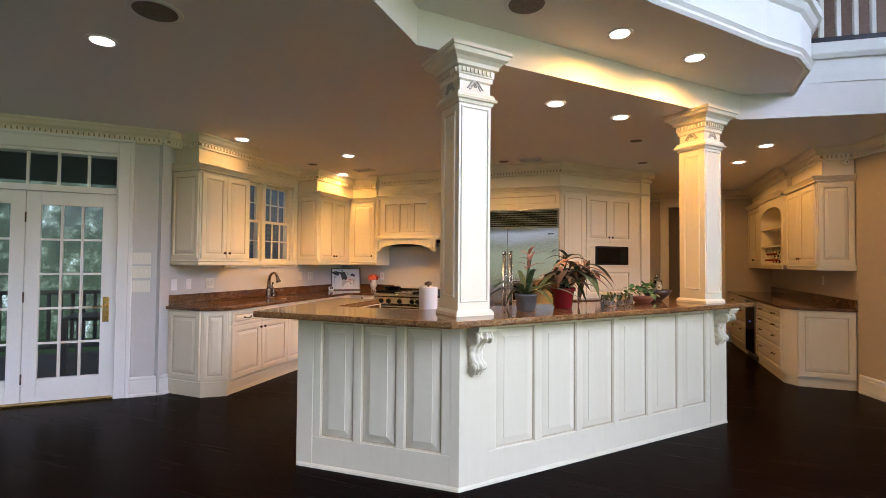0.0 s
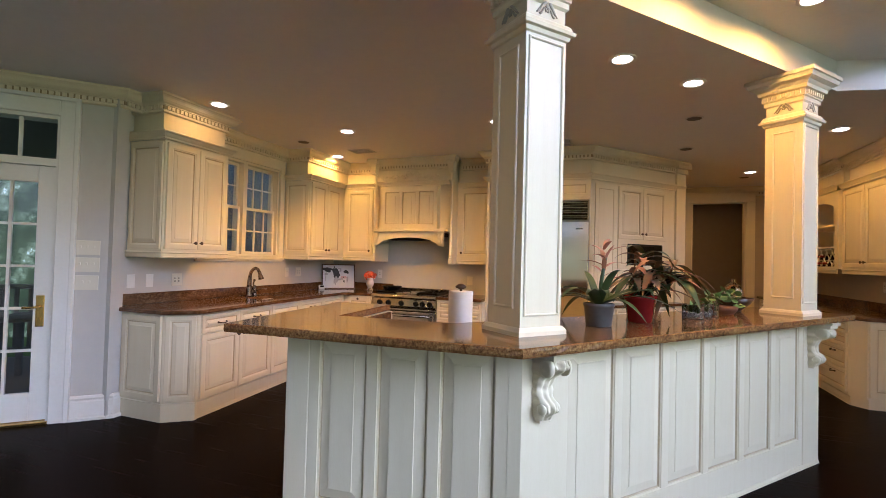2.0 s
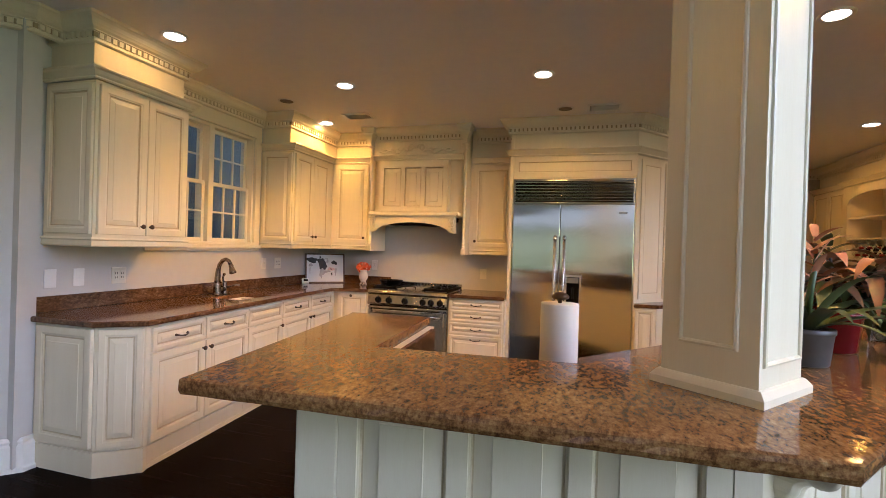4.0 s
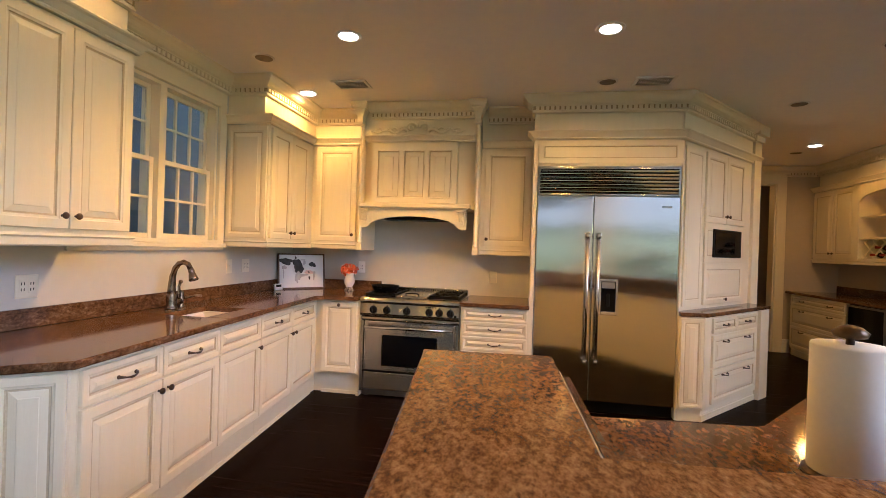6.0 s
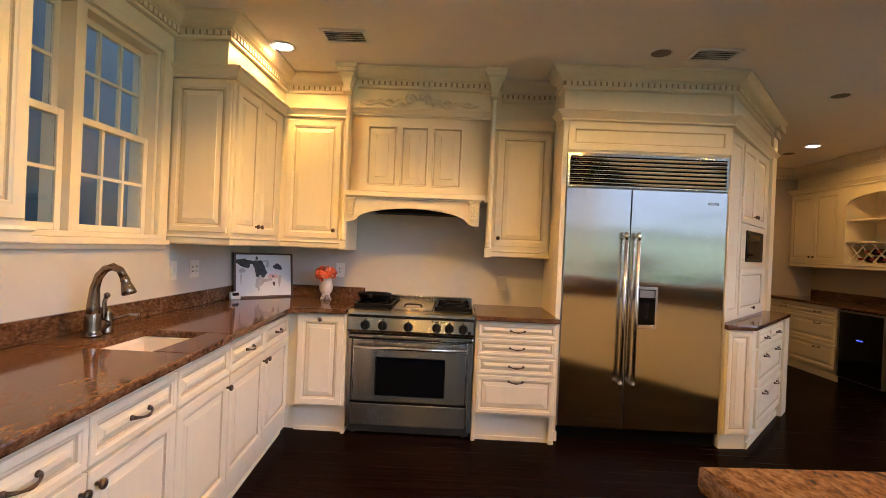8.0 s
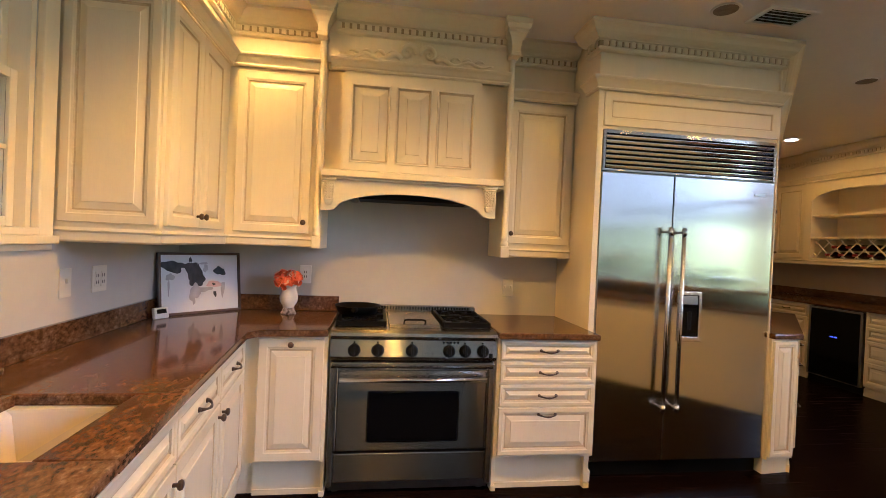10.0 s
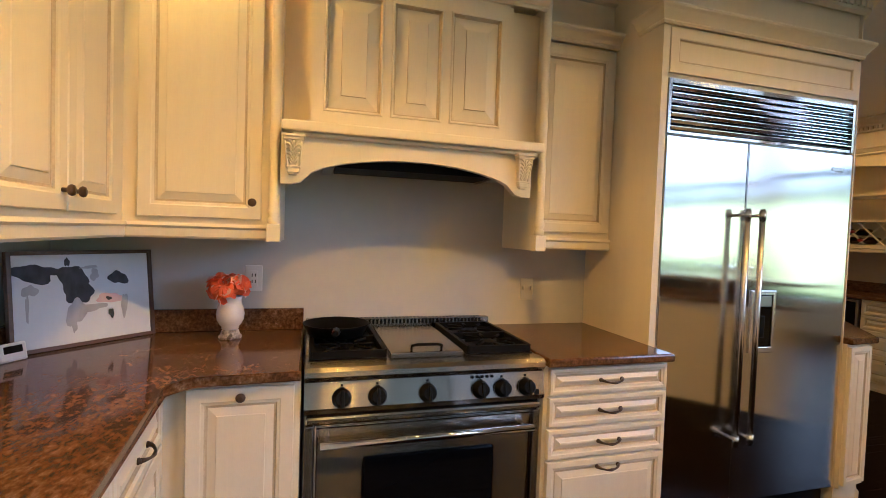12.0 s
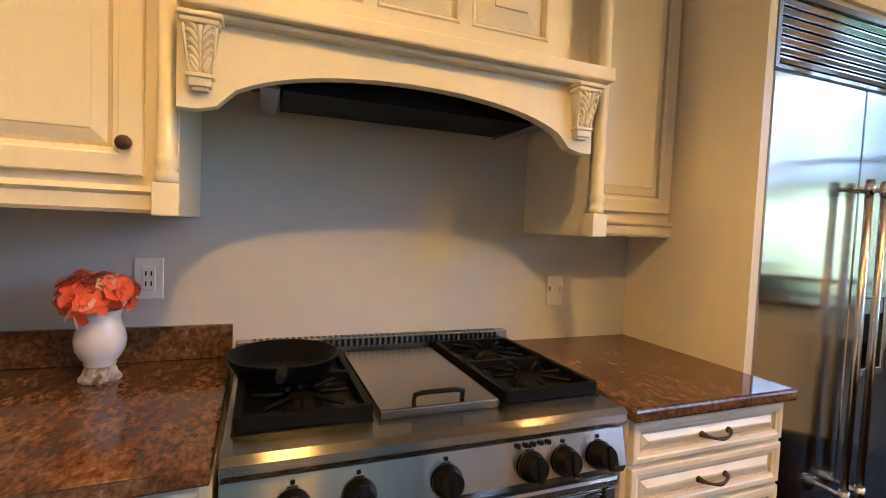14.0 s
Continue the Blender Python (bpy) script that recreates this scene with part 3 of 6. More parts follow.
for u0, u1 in ((0.025, W / 2 - 0.03), (W / 2 + 0.03, W - 0.025)):
    for z0, z1, yy in ((0.0, H / 2 + 0.015, 0.04), (H / 2 - 0.015, H - 0.025, 0.075)):
        s = 0.034
        sash = part("sash", boxes((u0, u0 + s, yy, yy + 0.03, z0, z1), (u1 - s, u1, yy, yy + 0.03, z0, z1), (u0 + s, u1 - s, yy, yy + 0.03, z0, z0 + s), (u0 + s, u1 - s, yy, yy + 0.03, z1 - s, z1), r=0.003), CREAM, win)
        bars = bmesh.new()
        gw, gh = u1 - u0 - 2 * s, z1 - z0 - 2 * s
        for k in (1, 2):
            box(bars, u0 + s + gw * k / 3 - 0.008, u0 + s + gw * k / 3 + 0.008, yy + 0.004, yy + 0.024, z0 + s, z1 - s)
        box(bars, u0 + s, u1 - s, yy + 0.005, yy + 0.023, z0 + s + gh / 2 - 0.008, z0 + s + gh / 2 + 0.008)
        part("glazing_bar", bars, CREAM, sash)
        pane = part("pane", boxes((u0 + s, u1 - s, yy + 0.012, yy + 0.016, z0 + s, z1 - s)), PANE, sash)
        pane.visible_shadow = False
setting("trim_window_surround", boxes((XW, XW + 0.012, 5.44, 6.775, WZ1 + 0.037, CEIL - 0.15), (XW, XW + 0.012, WY1 + 0.082, 6.775, 1.34, WZ1 + 0.035)), CREAM, "cream boarding round the kitchen window")

# ---- French doors ----
fd = thing("door_1", DW, "pair of white French doors with a transom, closed", "door", kind="structure")
part("casing", boxes((DX1, DX1 + 0.12, -0.03, 0, 0, DZ1 + 0.12), (DX0 - 0.12, DX0, -0.03, 0, 0, DZ1 + 0.12), (DX0, DX1, -0.03, 0, DZ1, DZ1 + 0.12), r=0.006), PAINTW, fd)
part("backband", boxes((DX1 + 0.10, DX1 + 0.135, -0.045, 0, 0, DZ1 + 0.15), (DX0 - 0.135, DX1 + 0.135, -0.05, 0, DZ1 + 0.12, DZ1 + 0.15), r=0.006), PAINTW, fd)
part("jamb", boxes((DX0, DX0 + 0.02, 0.0, 0.16, 0.02, DZ1), (DX1 - 0.02, DX1, 0.0, 0.16, 0.02, DZ1), (DX0 + 0.02, DX1 - 0.02, 0.0, 0.16, 2.06, 2.12), (DX0 + 0.02, DX1 - 0.02, 0, 0.16, DZ1 - 0.03, DZ1)), PAINTW, fd)
part("threshold", boxes((DX0, DX1, -0.02, 0.17, 0, 0.022), r=0.004), BRASS, fd, "worn brass threshold")
tb = bmesh.new()
for k in range(1, 6):
    x = DX0 + 0.02 + (DX1 - DX0 - 0.04) * k / 6
    box(tb, x - 0.011, x + 0.011, 0.04, 0.07, 2.12, DZ1 - 0.03)
part("transom_bar", tb, PAINTW, fd)
p = part("transom_pane", boxes((DX0 + 0.02, DX1 - 0.02, 0.053, 0.057, 2.12, DZ1 - 0.03)), PANE, fd)
p.visible_shadow = False
mid = (DX0 + DX1) / 2
for x0, x1 in ((DX0 + 0.022, mid - 0.003), (mid + 0.003, DX1 - 0.022)):
    st, br, tr = 0.113, 0.22, 0.13
    z0, z1 = 0.026, 2.055
    leaf = part("door_leaf", boxes((x0, x0 + st, 0.03, 0.072, z0, z1), (x1 - st, x1, 0.03, 0.072, z0, z1), (x0 + st, x1 - st, 0.03, 0.072, z0, z0 + br), (x0 + st, x1 - st, 0.03, 0.072, z1 - tr, z1), r=0.004), PAINTW, fd)
    gb = bmesh.new()
    a, b, c, d = x0 + st, x1 - st, z0 + br, z1 - tr
    for k in (1, 2):
        xx = a + (b - a) * k / 3
        box(gb, xx - 0.010, xx + 0.010, 0.034, 0.066, c, d)
    for k in range(1, 5):
        zz = c + (d - c) * k / 5
        box(gb, a, b, 0.036, 0.064, zz - 0.010, zz + 0.010)
    part("glazing_bar", gb, PAINTW, leaf)
    p = part("pane", boxes((a, b, 0.049, 0.053, c, d)), PANE, leaf)
    p.visible_shadow = False
    hx = x0 + 0.002
    for zz in (0.25, 1.03, 1.8):
        part("hinge", lathe(bmesh.new(), [(0.007, -0.05), (0.007, 0.05)], 8, pose(x0 - 0.001, 0.024, zz)), BRONZE, leaf)
lv = bmesh.new()
box(lv, DX1 - 0.115, DX1 - 0.06, 0.018, 0.029, 0.77, 1.02, r=0.004)
tube(lv, [(DX1 - 0.088, 0.02, 0.93), (DX1 - 0.088, -0.025, 0.93), (DX1 - 0.10, -0.032, 0.93), (DX1 - 0.185, -0.032, 0.925)], 0.009)
lathe(lv, [(0.014, 0), (0.014, 0.02)], 12, pose(DX1 - 0.088, 0.02, 0.83, 90))
part("door_handle", lv, BRASS, fd, "brass lever handle on a long plate")

# baseboards and wall crown
base_prof = [(0, 0), (0.035, 0), (0.035, 0.02), (0.022, 0.03), (0.022, 0.15), (0.016, 0.165), (0.02, 0.18), (0.012, 0.195), (0, 0.20)]
bb = bmesh.new()
sweep(bb, [(DW @ Vector((DX1 + 0.137, 0, 0))).to_2d()[:], (-4.0, 4.55), (-4.0, 4.605)], base_prof)
sweep(bb, [(DW @ Vector((0, 0, 0))).to_2d()[:], (DW @ Vector((DX0 - 0.137, 0, 0))).to_2d()[:]], base_prof)
sweep(bb, [(XR, 7.60), (2.905, 7.60), (3.03, 7.21), (4.69, 7.21)], base_prof)
sweep(bb, [(D1 + 0.13, YN), (2.27, YN)], base_prof)
setting("baseboard", bb, PAINTW, "tall white moulded baseboard")
wc = new("trim_crown")
tagged(wc, "cream crown moulding with dentils", "trim", kind="structure")
crown(wc, [(-6.3, 2.25), (-4.0, 4.55), (-4.0, 4.60), (-4.0, 4.70)])
crown(wc, [(XW + 0.012, 5.42), (XW + 0.012, 6.775)])
crown(wc, [(0.72, YN), (2.56, YN)])
crown(wc, [(XR, 7.60), (3.03, 7.21), (3.6, 7.21)])
dwy = thing("door_2", pose(0, YN, 0), "cream cased opening to a dim passage", "doorway", kind="structure")
part("casing", boxes((D0 - 0.13, D0, -0.03, 0, 0, DZ), (D1, D1 + 0.13, -0.03, 0, 0, DZ), (D0 - 0.13, D1 + 0.13, -0.03, 0, DZ, DZ + 0.13), (D0 - 0.15, D1 + 0.15, -0.045, 0, DZ + 0.13, DZ + 0.155), r=0.005), CREAM, dwy)
part("jamb", boxes((D0, D0 + 0.018, -0.005, 0.155, 0, DZ), (D1 - 0.018, D1, -0.005, 0.155, 0, DZ), (D0 + 0.018, D1 - 0.018, -0.005, 0.155, DZ - 0.018, DZ)), CREAM, dwy)


# ---- ceiling lights, vents, speakers ----
def can_light(x, y, z, dim=1.0, beam=178):
    t = thing("recessed_light", pose(x, y, z), "lit recessed ceiling light with a white trim ring", "ceiling light", "recessed lights")
    part("trim_ring", lathe(bmesh.new(), [(0.062, -0.004), (0.083, -0.009), (0.088, -0.003), (0.088, 0.0)], 24), PAINTW, t)
    part("lens", lathe(bmesh.new(), [(0.060, -0.0085), (0.064, -0.0035)], 24), LAMP, t, "glowing warm lens")
    d = bpy.data.lights.new("bulb", "SPOT")
    d.energy, d.color, d.spot_size, d.spot_blend, d.shadow_soft_size = CAN_POWER * dim, CAN_COLOR, radians(beam), 0.5, 0.055
    lamp = new("bulb", d)
    lamp.parent = t
    lamp.location = (0, 0, -0.02)
    return t


for x, y, dim in ((-3.472, 5.046, 0.16), (-3.596, 7.218, 0.80), (-0.04, 5.04, 0.3), (0.463, 5.62, 0.3), (1.975, 7.28, 0.5), (1.88, 8.18, 0.5), (1.75, 9.50, 0.5), (-2.483, 2.916, 0.75)):
    can_light(x, y, CEIL, dim)
can_light(-2.80, 6.14, CEIL, 3.0, 136)
can_light(-1.156, 6.20, CEIL, 1.3, 172)
# unseen extra lamp, added to brighten the passage beyond the doorway
can_light(1.6, 11.8, CEIL, 0.25)
for x, y in ((0.478, 4.43), (1.004, 5.034)):
    can_light(x, y, TRAY)


def vent(x, y):
    t = thing("ceiling_vent", pose(x, y, CEIL), "white metal ceiling air vent with louvres", "vent", "ceiling vents")
    part("frame", boxes((-0.15, 0.15, -0.10, -0.075, -0.012, 0), (-0.15, 0.15, 0.075, 0.10, -0.012, 0), (-0.15, -0.125, -0.075, 0.075, -0.012, 0), (0.125, 0.15, -0.075, 0.075, -0.012, 0), r=0.003), WHITEP, t)
    part("backing", boxes((-0.125, 0.125, -0.075, 0.075, -0.003, 0)), BLACK, t)
    for i in range(5):
        part("slat", moved(boxes((-0.122, 0.122, -0.013, 0.013, -0.0015, 0.0015)), pose(0, -0.06 + i * 0.03, -0.010, 35)), WHITEP, t)


vent(-3.11, 7.02)
vent(-0.67, 7.126)
for x, y, z in ((-3.567, 6.425, CEIL), (-1.017, 7.123, CEIL), (0.608, 6.562, CEIL), (0.707, 7.812, CEIL), (1.77, 9.93, CEIL), (-0.044, 3.839, TRAY), (-1.852, 2.791, CEIL)):
    big = 0.13 if z == TRAY or y < 3 else 0.075
    t = thing("ceiling_speaker", pose(x, y, z), "round ceiling speaker grille, flush mounted", "speaker", "ceiling speakers")
    part("ring", lathe(bmesh.new(), [(big * 0.85, -0.005), (big, -0.008), (big * 1.05, -0.002), (big * 1.05, 0)], 24), WHITEP, t)
    part("grille", lathe(bmesh.new(), [(big * 0.84, -0.006), (big * 0.86, -0.001)], 24), mat("speaker_cloth", (0.22, 0.19, 0.17), 0.9, grain=(400, (0.12, 0.1, 0.09), 0.7, (1, 1, 1))) if "speaker_cloth" not in bpy.data.materials else bpy.data.materials["speaker_cloth"], t)


# ---- cabinets ----
CT, CTH = 0.915, 0.035        # counter height and thickness
toe_prof = [(0, 0), (0.014, 0), (0.014, 0.05), (0.006, 0.07), (0.002, 0.085), (0, 0.085)]


def base_unit(name, m, w, label, fronts, depth=0.58, toe=0.10, hollow=False, back=0.03):
    """A base cabinet: fronts(parent) adds its doors and drawers on the face at y = 0."""
    t = thing(name, m, label, "cabinet", "base cabinets")
    if hollow:
        part("body", boxes((0, w, 0.03, depth, toe, 0.62), (0, w, 0, 0.03, toe, CT - CTH)), CREAM, t)
    else:
        part("body", boxes((0, w, 0, depth, toe, CT - CTH)), CREAM, t)
    part("toe_kick", boxes((0, w, back, depth, 0, toe), (0, w, back - 0.014, back, 0, toe - 0.015), (0, w, back - 0.020, back - 0.014, 0, 0.03)), CREAM, t)
    fronts(t)
    return t


DT, DB = 0.862, 0.715         # top drawer's top and bottom
LX = -3.50                    # face of the sink run at its corner
RUN = 4.4                     # degrees by which the run turns out from the wall


def run_x(y, out=0.0):
    """The face of the sink run at y, pushed out."""
    return -3.525 + (7.31 - y) * math.tan(radians(RUN)) + out


sink_runs = [(4.80, 5.265, "r", True), (5.265, 5.755, "l", True), (5.755, 6.265, "r", False), (6.265, 6.80, "r", True), (6.80, 7.31, "l", True)]
for y0, y1, side, handle in sink_runs:
    w = y1 - y0

    def fronts(t, w=w, side=side, handle=handle):
        drawer(t, 0, w, DB, DT, 1 if handle else 0)
        door(t, 0, w, 0.165, DB - 0.012, (w - 0.032 if side == "r" else 0.032, 0.655))

    base_unit("base_cabinet", pose(run_x(y0), y0, 0, 0, 0, 90 + RUN), w, "cream raised-panel base cabinet with a drawer over a door" if handle else "cream sink base cabinet with a false drawer front", fronts, 0.54, 0.15, hollow=5.7 < y0 < 6.2)
# clipped end of the sink run
end = thing("end_cabinet", pose(0, 0, 0), "cream end cabinet with clipped corner and raised panels", "cabinet", "base cabinets")
E0, E1 = (-3.535, 4.615), (run_x(4.77), 4.77)
part("body", prism(bmesh.new(), [(XW + 0.002, 4.615), E0, E1, (run_x(4.798), 4.798), (XW + 0.002, 4.798)], 0.15, CT - CTH), CREAM, end)
part("toe_kick", prism(bmesh.new(), [(XW + 0.002, 4.608), (-3.525, 4.608), (run_x(4.77, 0.005), 4.765), (run_x(4.798, -0.005), 4.798), (XW + 0.002, 4.798)], 0.0, 0.148), CREAM, end)
part("side_panel", moved(raised(0.13, E0[0] - XW - 0.01, 0.17, 0.865), pose(XW, 4.595, 0)), [CREAM, GLAZE], end)
ang = math.degrees(math.atan2(E1[1] - E0[1], E1[0] - E0[0]))
el = math.dist(E0, E1)
part("corner_panel", moved(raised(0.02, el - 0.01, 0.17, 0.865, 0.045, y=-0.018), pose(E0[0], E0[1], 0, 0, 0, ang)), [CREAM, GLAZE], end)
fill = thing("corner_filler", pose(0, 0, 0), "cream corner filler between two cabinet runs", "cabinet")
part("panel", prism(bmesh.new(), [(XW + 0.02, 7.316), (run_x(7.31), 7.316), (LX - 0.02, 7.36), (-3.47, 7.36), (-3.47, 7.95), (XW + 0.02, 7.95)], 0.18, CT - CTH), CREAM, fill)
part("toe_kick", prism(bmesh.new(), [(XW + 0.02, 7.312), (LX - 0.05, 7.312), (LX - 0.05, 7.42), (-3.47, 7.42), (-3.47, 7.95), (XW + 0.02, 7.95)], 0.0, 0.179), CREAM, fill)

BY = 7.34                     # face of the range wall's base cabinets
base_unit("base_cabinet", pose(-3.468, BY, 0), 0.378, "narrow cream pull-out cabinet beside the range", lambda t: door(t, 0.02, 0.36, 0.215, DT, (0.19, 0.835)), 0.6, 0.20, back=0.075)


def four(t):
    for z0, z1 in ((0.762, 0.868), (0.632, 0.750), (0.500, 0.620), (0.220, 0.488)):
        d = part("drawer_front", raised(0.018, 0.577, z0, z1, 0.036, y=-0.02), [CREAM, GLAZE], t)
        pull(d, 0.30, (z0 + z1) / 2 if z1 - z0 < 0.2 else z1 - 0.035, -0.02)


base_unit("base_cabinet", pose(-2.158, BY, 0), 0.595, "cream cabinet with a stack of four drawers", four, 0.6, 0.20, back=0.075)

for x, w in ((-2.156, 0.020), (-1.600, 0.030), (-3.110, 0.020)):
    ft = thing("cabinet_foot", pose(x, BY, 0), "small cream flared foot under the cabinet corner", "cabinet foot", "cabinet feet")
    bm = boxes((0, w, 0.03, 0.16, 0.03, 0.20), r=0.002)
    box(bm, -0.004, w + 0.004, 0.018, 0.16, 0.0, 0.03, r=0.003)
    part("foot", bm, CREAM, ft)

# counters
ct = thing("countertop", pose(0, 0, 0), "polished brown granite countertop with a low backsplash", "countertop", "granite counters")
SX0, SX1, SY0, SY1 = -3.86, -3.545, 5.84, 6.26


def slab(pts, z=CT, th=CTH, r=0.008, seg=2):
    bm = bmesh.new()
    prism(bm, pts, z - th, z)
    es = [e for e in bm.edges if abs(e.verts[0].co.z - e.verts[1].co.z) < 1e-6]
    bmesh.ops.bevel(bm, geom=es, offset=r, segments=seg, affect="EDGES", profile=0.5)
    return bm


part("slab", slab([(XW + 0.001, 4.607), (-3.999, 4.607), (-3.999, 4.575), (-3.515, 4.575), (run_x(4.75, 0.04), 4.75), (run_x(SY0, 0.035), SY0 - 0.001), (XW + 0.001, SY0 - 0.001)]), GRANITE, ct)
part("slab", slab([(SX1, SY0), (run_x(SY0, 0.035), SY0), (run_x(SY1, 0.035), SY1), (SX1, SY1)], r=0.004), GRANITE, ct)
part("slab", slab([(XW + 0.001, SY0), (SX0, SY0), (SX0, SY1), (XW + 0.001, SY1)], r=0.004), GRANITE, ct)
part("slab", slab([(XW + 0.001, SY1 + 0.001), (run_x(SY1, 0.035), SY1 + 0.001), (run_x(7.22, 0.035), 7.22), (-3.42, BY - 0.045), (-3.090, BY - 0.045), (-3.090, YW - 0.001), (XW + 0.001, YW - 0.001)]), GRANITE, ct)
part("backsplash", slab([(XW + 0.001, 4.608), (XW + 0.022, 4.608), (XW + 0.022, YW - 0.022), (-3.09, YW - 0.022), (-3.09, YW - 0.001), (XW + 0.001, YW - 0.001)], CT + 0.10, 0.099, 0.003), GRANITE, ct)
ct2 = thing("countertop", pose(0, 0, 0), "short polished brown granite counter beside the refrigerator", "countertop", "granite counters")
part("slab", slab([(-2.160, BY - 0.045), (-1.566, BY - 0.045), (-1.566, YW - 0.001), (-2.160, YW - 0.001)]), GRANITE, ct2)

# sink and tap
sk = thing("sink", pose((SX0 + SX1) / 2, (SY0 + SY1) / 2, CT), "biscuit enamel sink set under the granite counter", "sink")
bm = bmesh.new()
hx, hy = (SX1 - SX0) / 2, (SY1 - SY0) / 2
rows_ = [(hx + 0.02, hy + 0.02, -0.04), (hx + 0.005, hy + 0.005, -0.036), (hx - 0.01, hy - 0.01, -0.05), (hx - 0.025, hy - 0.025, -0.18), (hx - 0.07, hy - 0.07, -0.205), (0.03, 0.03, -0.21)]
prev = None
for a, b, z in rows_:
    cur = [bm.verts.new((sx * a, sy * b, z)) for sx, sy in ((-1, -1), (1, -1), (1, 1), (-1, 1))]
    if prev:
        for i in range(4):
            bm.faces.new((prev[i], prev[(i + 1) % 4], cur[(i + 1) % 4], cur[i]))
    prev = cur
part("basin", bm, SINKM, sk)
part("drain", lathe(bmesh.new(), [(0.045, -0.209), (0.045, -0.205), (0.03, -0.204)], 20), STEELD, sk)
fc = thing("faucet", pose(-3.965, 6.05, CT), "aged pewter gooseneck kitchen faucet with side lever", "faucet")
bm = lathe(bmesh.new(), [(0.040, 0), (0.042, 0.006), (0.036, 0.016), (0.032, 0.03), (0.034, 0.06), (0.029, 0.10), (0.022, 0.13)], 18)
neck = [(0, 0, 0.06), (0.0, 0, 0.14), (0.004, 0, 0.22), (0.02, 0, 0.275), (0.05, 0, 0.31), (0.085, 0, 0.322), (0.118, 0, 0.308), (0.138, 0, 0.275)]
tube(bm, neck, [0.031, 0.026, 0.021, 0.0185, 0.0175, 0.017, 0.017, 0.017], 14)
part("spout", bm, PEWTER, fc)
part("spray_head", lathe(bmesh.new(), [(0.026, 0), (0.031, 0.006), (0.025, 0.035), (0.018, 0.060), (0.021, 0.066), (0.017, 0.085)], 18, pose(0.166, 0, 0.200, 0, -20)), PEWTER, fc)
bm = lathe(bmesh.new(), [(0.026, 0), (0.028, 0.006), (0.020, 0.02), (0.022, 0.07), (0.016, 0.085), (0.019, 0.10), (0.010, 0.118), (0.004, 0.122)], 16, pose(0.0, 0.09, 0))
tube(bm, [(0, 0.09, 0.06), (0.03, 0.11, 0.07), (0.08, 0.14, 0.085), (0.11, 0.155, 0.08)], [0.012, 0.008, 0.007, 0.009], 10)
part("lever_handle", bm, PEWTER, fc)
bm = tube(bmesh.new(), [(0.0, 0.045, 0.05), (0.012, 0.055, 0.10), (0.004, 0.062, 0.15), (0.010, 0.066, 0.175)], [0.014, 0.010, 0.009, 0.011], 10)
lathe(bm, [(0.003, -0.013), (0.012, -0.008), (0.014, 0.0), (0.012, 0.008), (0.003, 0.013)], 14, pose(0.011, 0.068, 0.182))
tube(bm, [(0, 0, 0.045), (0, 0.05, 0.045), (0, 0.09, 0.045)], [0.030, 0.026, 0.022], 12)
part("mixer_lever", bm, PEWTER, fc, "curved lever with a ball end")

# ---- upper cabinets ----
UB, UT = 1.40, 2.36           # bottom and top of the wall cabinets


def light_rail(parent, path, z):
    pr_ = [(0, z), (0.018, z), (0.022, z - 0.012), (0.012, z - 0.02), (0.014, z - 0.05), (0.008, z - 0.058), (0, z - 0.058)]
    return part("light_rail", sweep(bmesh.new(), path, pr_), CREAM, parent)


UX = -3.70
u1 = thing("wall_cabinet", pose(0, 0, 0), "cream glazed wall cabinet with two raised-panel doors, boxed to the ceiling", "cabinet", "wall cabinets")
part("body", boxes((XW + 0.001, UX, 4.705, 5.41, UB, UT)), CREAM, u1)
part("top_box", boxes((XW + 0.001, UX - 0.05, 4.725, 5.41, UT + 0.07, CEIL - 0.003)), CREAM, u1)
d = part("door", moved(raised(0.02, 0.350, UB + 0.02, UT - 0.02, y=-0.02), pose(UX, 4.705, 0, 0, 0, 90)), [CREAM, GLAZE], u1)
moved_knob = knob(d, 0, 0)
moved_knob.matrix_basis = pose(UX, 4.705, 0, 0, 0, 90) @ pose(0.315, -0.02, 1.48)
d = part("door", moved(raised(0.355, 0.685, UB + 0.02, UT - 0.02, y=-0.02), pose(UX, 4.705, 0, 0, 0, 90)), [CREAM, GLAZE], u1)
moved_knob = knob(d, 0, 0)
moved_knob.matrix_basis = pose(UX, 4.705, 0, 0, 0, 90) @ pose(0.38, -0.02, 1.48)
part("side_panel", moved(raised(0.02, UX - XW - 0.01, UB + 0.02, UT - 0.02, 0.045, y=-0.016, t=0.018), pose(XW, 4.705, 0)), [CREAM, GLAZE], u1)
cornice_small(u1, [(XW, 4.69), (UX + 0.015, 4.69), (UX + 0.015, 5.41), (XW + 0.015, 5.41)], UT)
light_rail(u1, [(XW, 4.705), (UX, 4.705), (UX, 5.41), (XW + 0.015, 5.41)], UB)
crown(u1, [(XW, 4.725), (UX - 0.05, 4.725), (UX - 0.05, 5.41), (XW + 0.12, 5.41)])

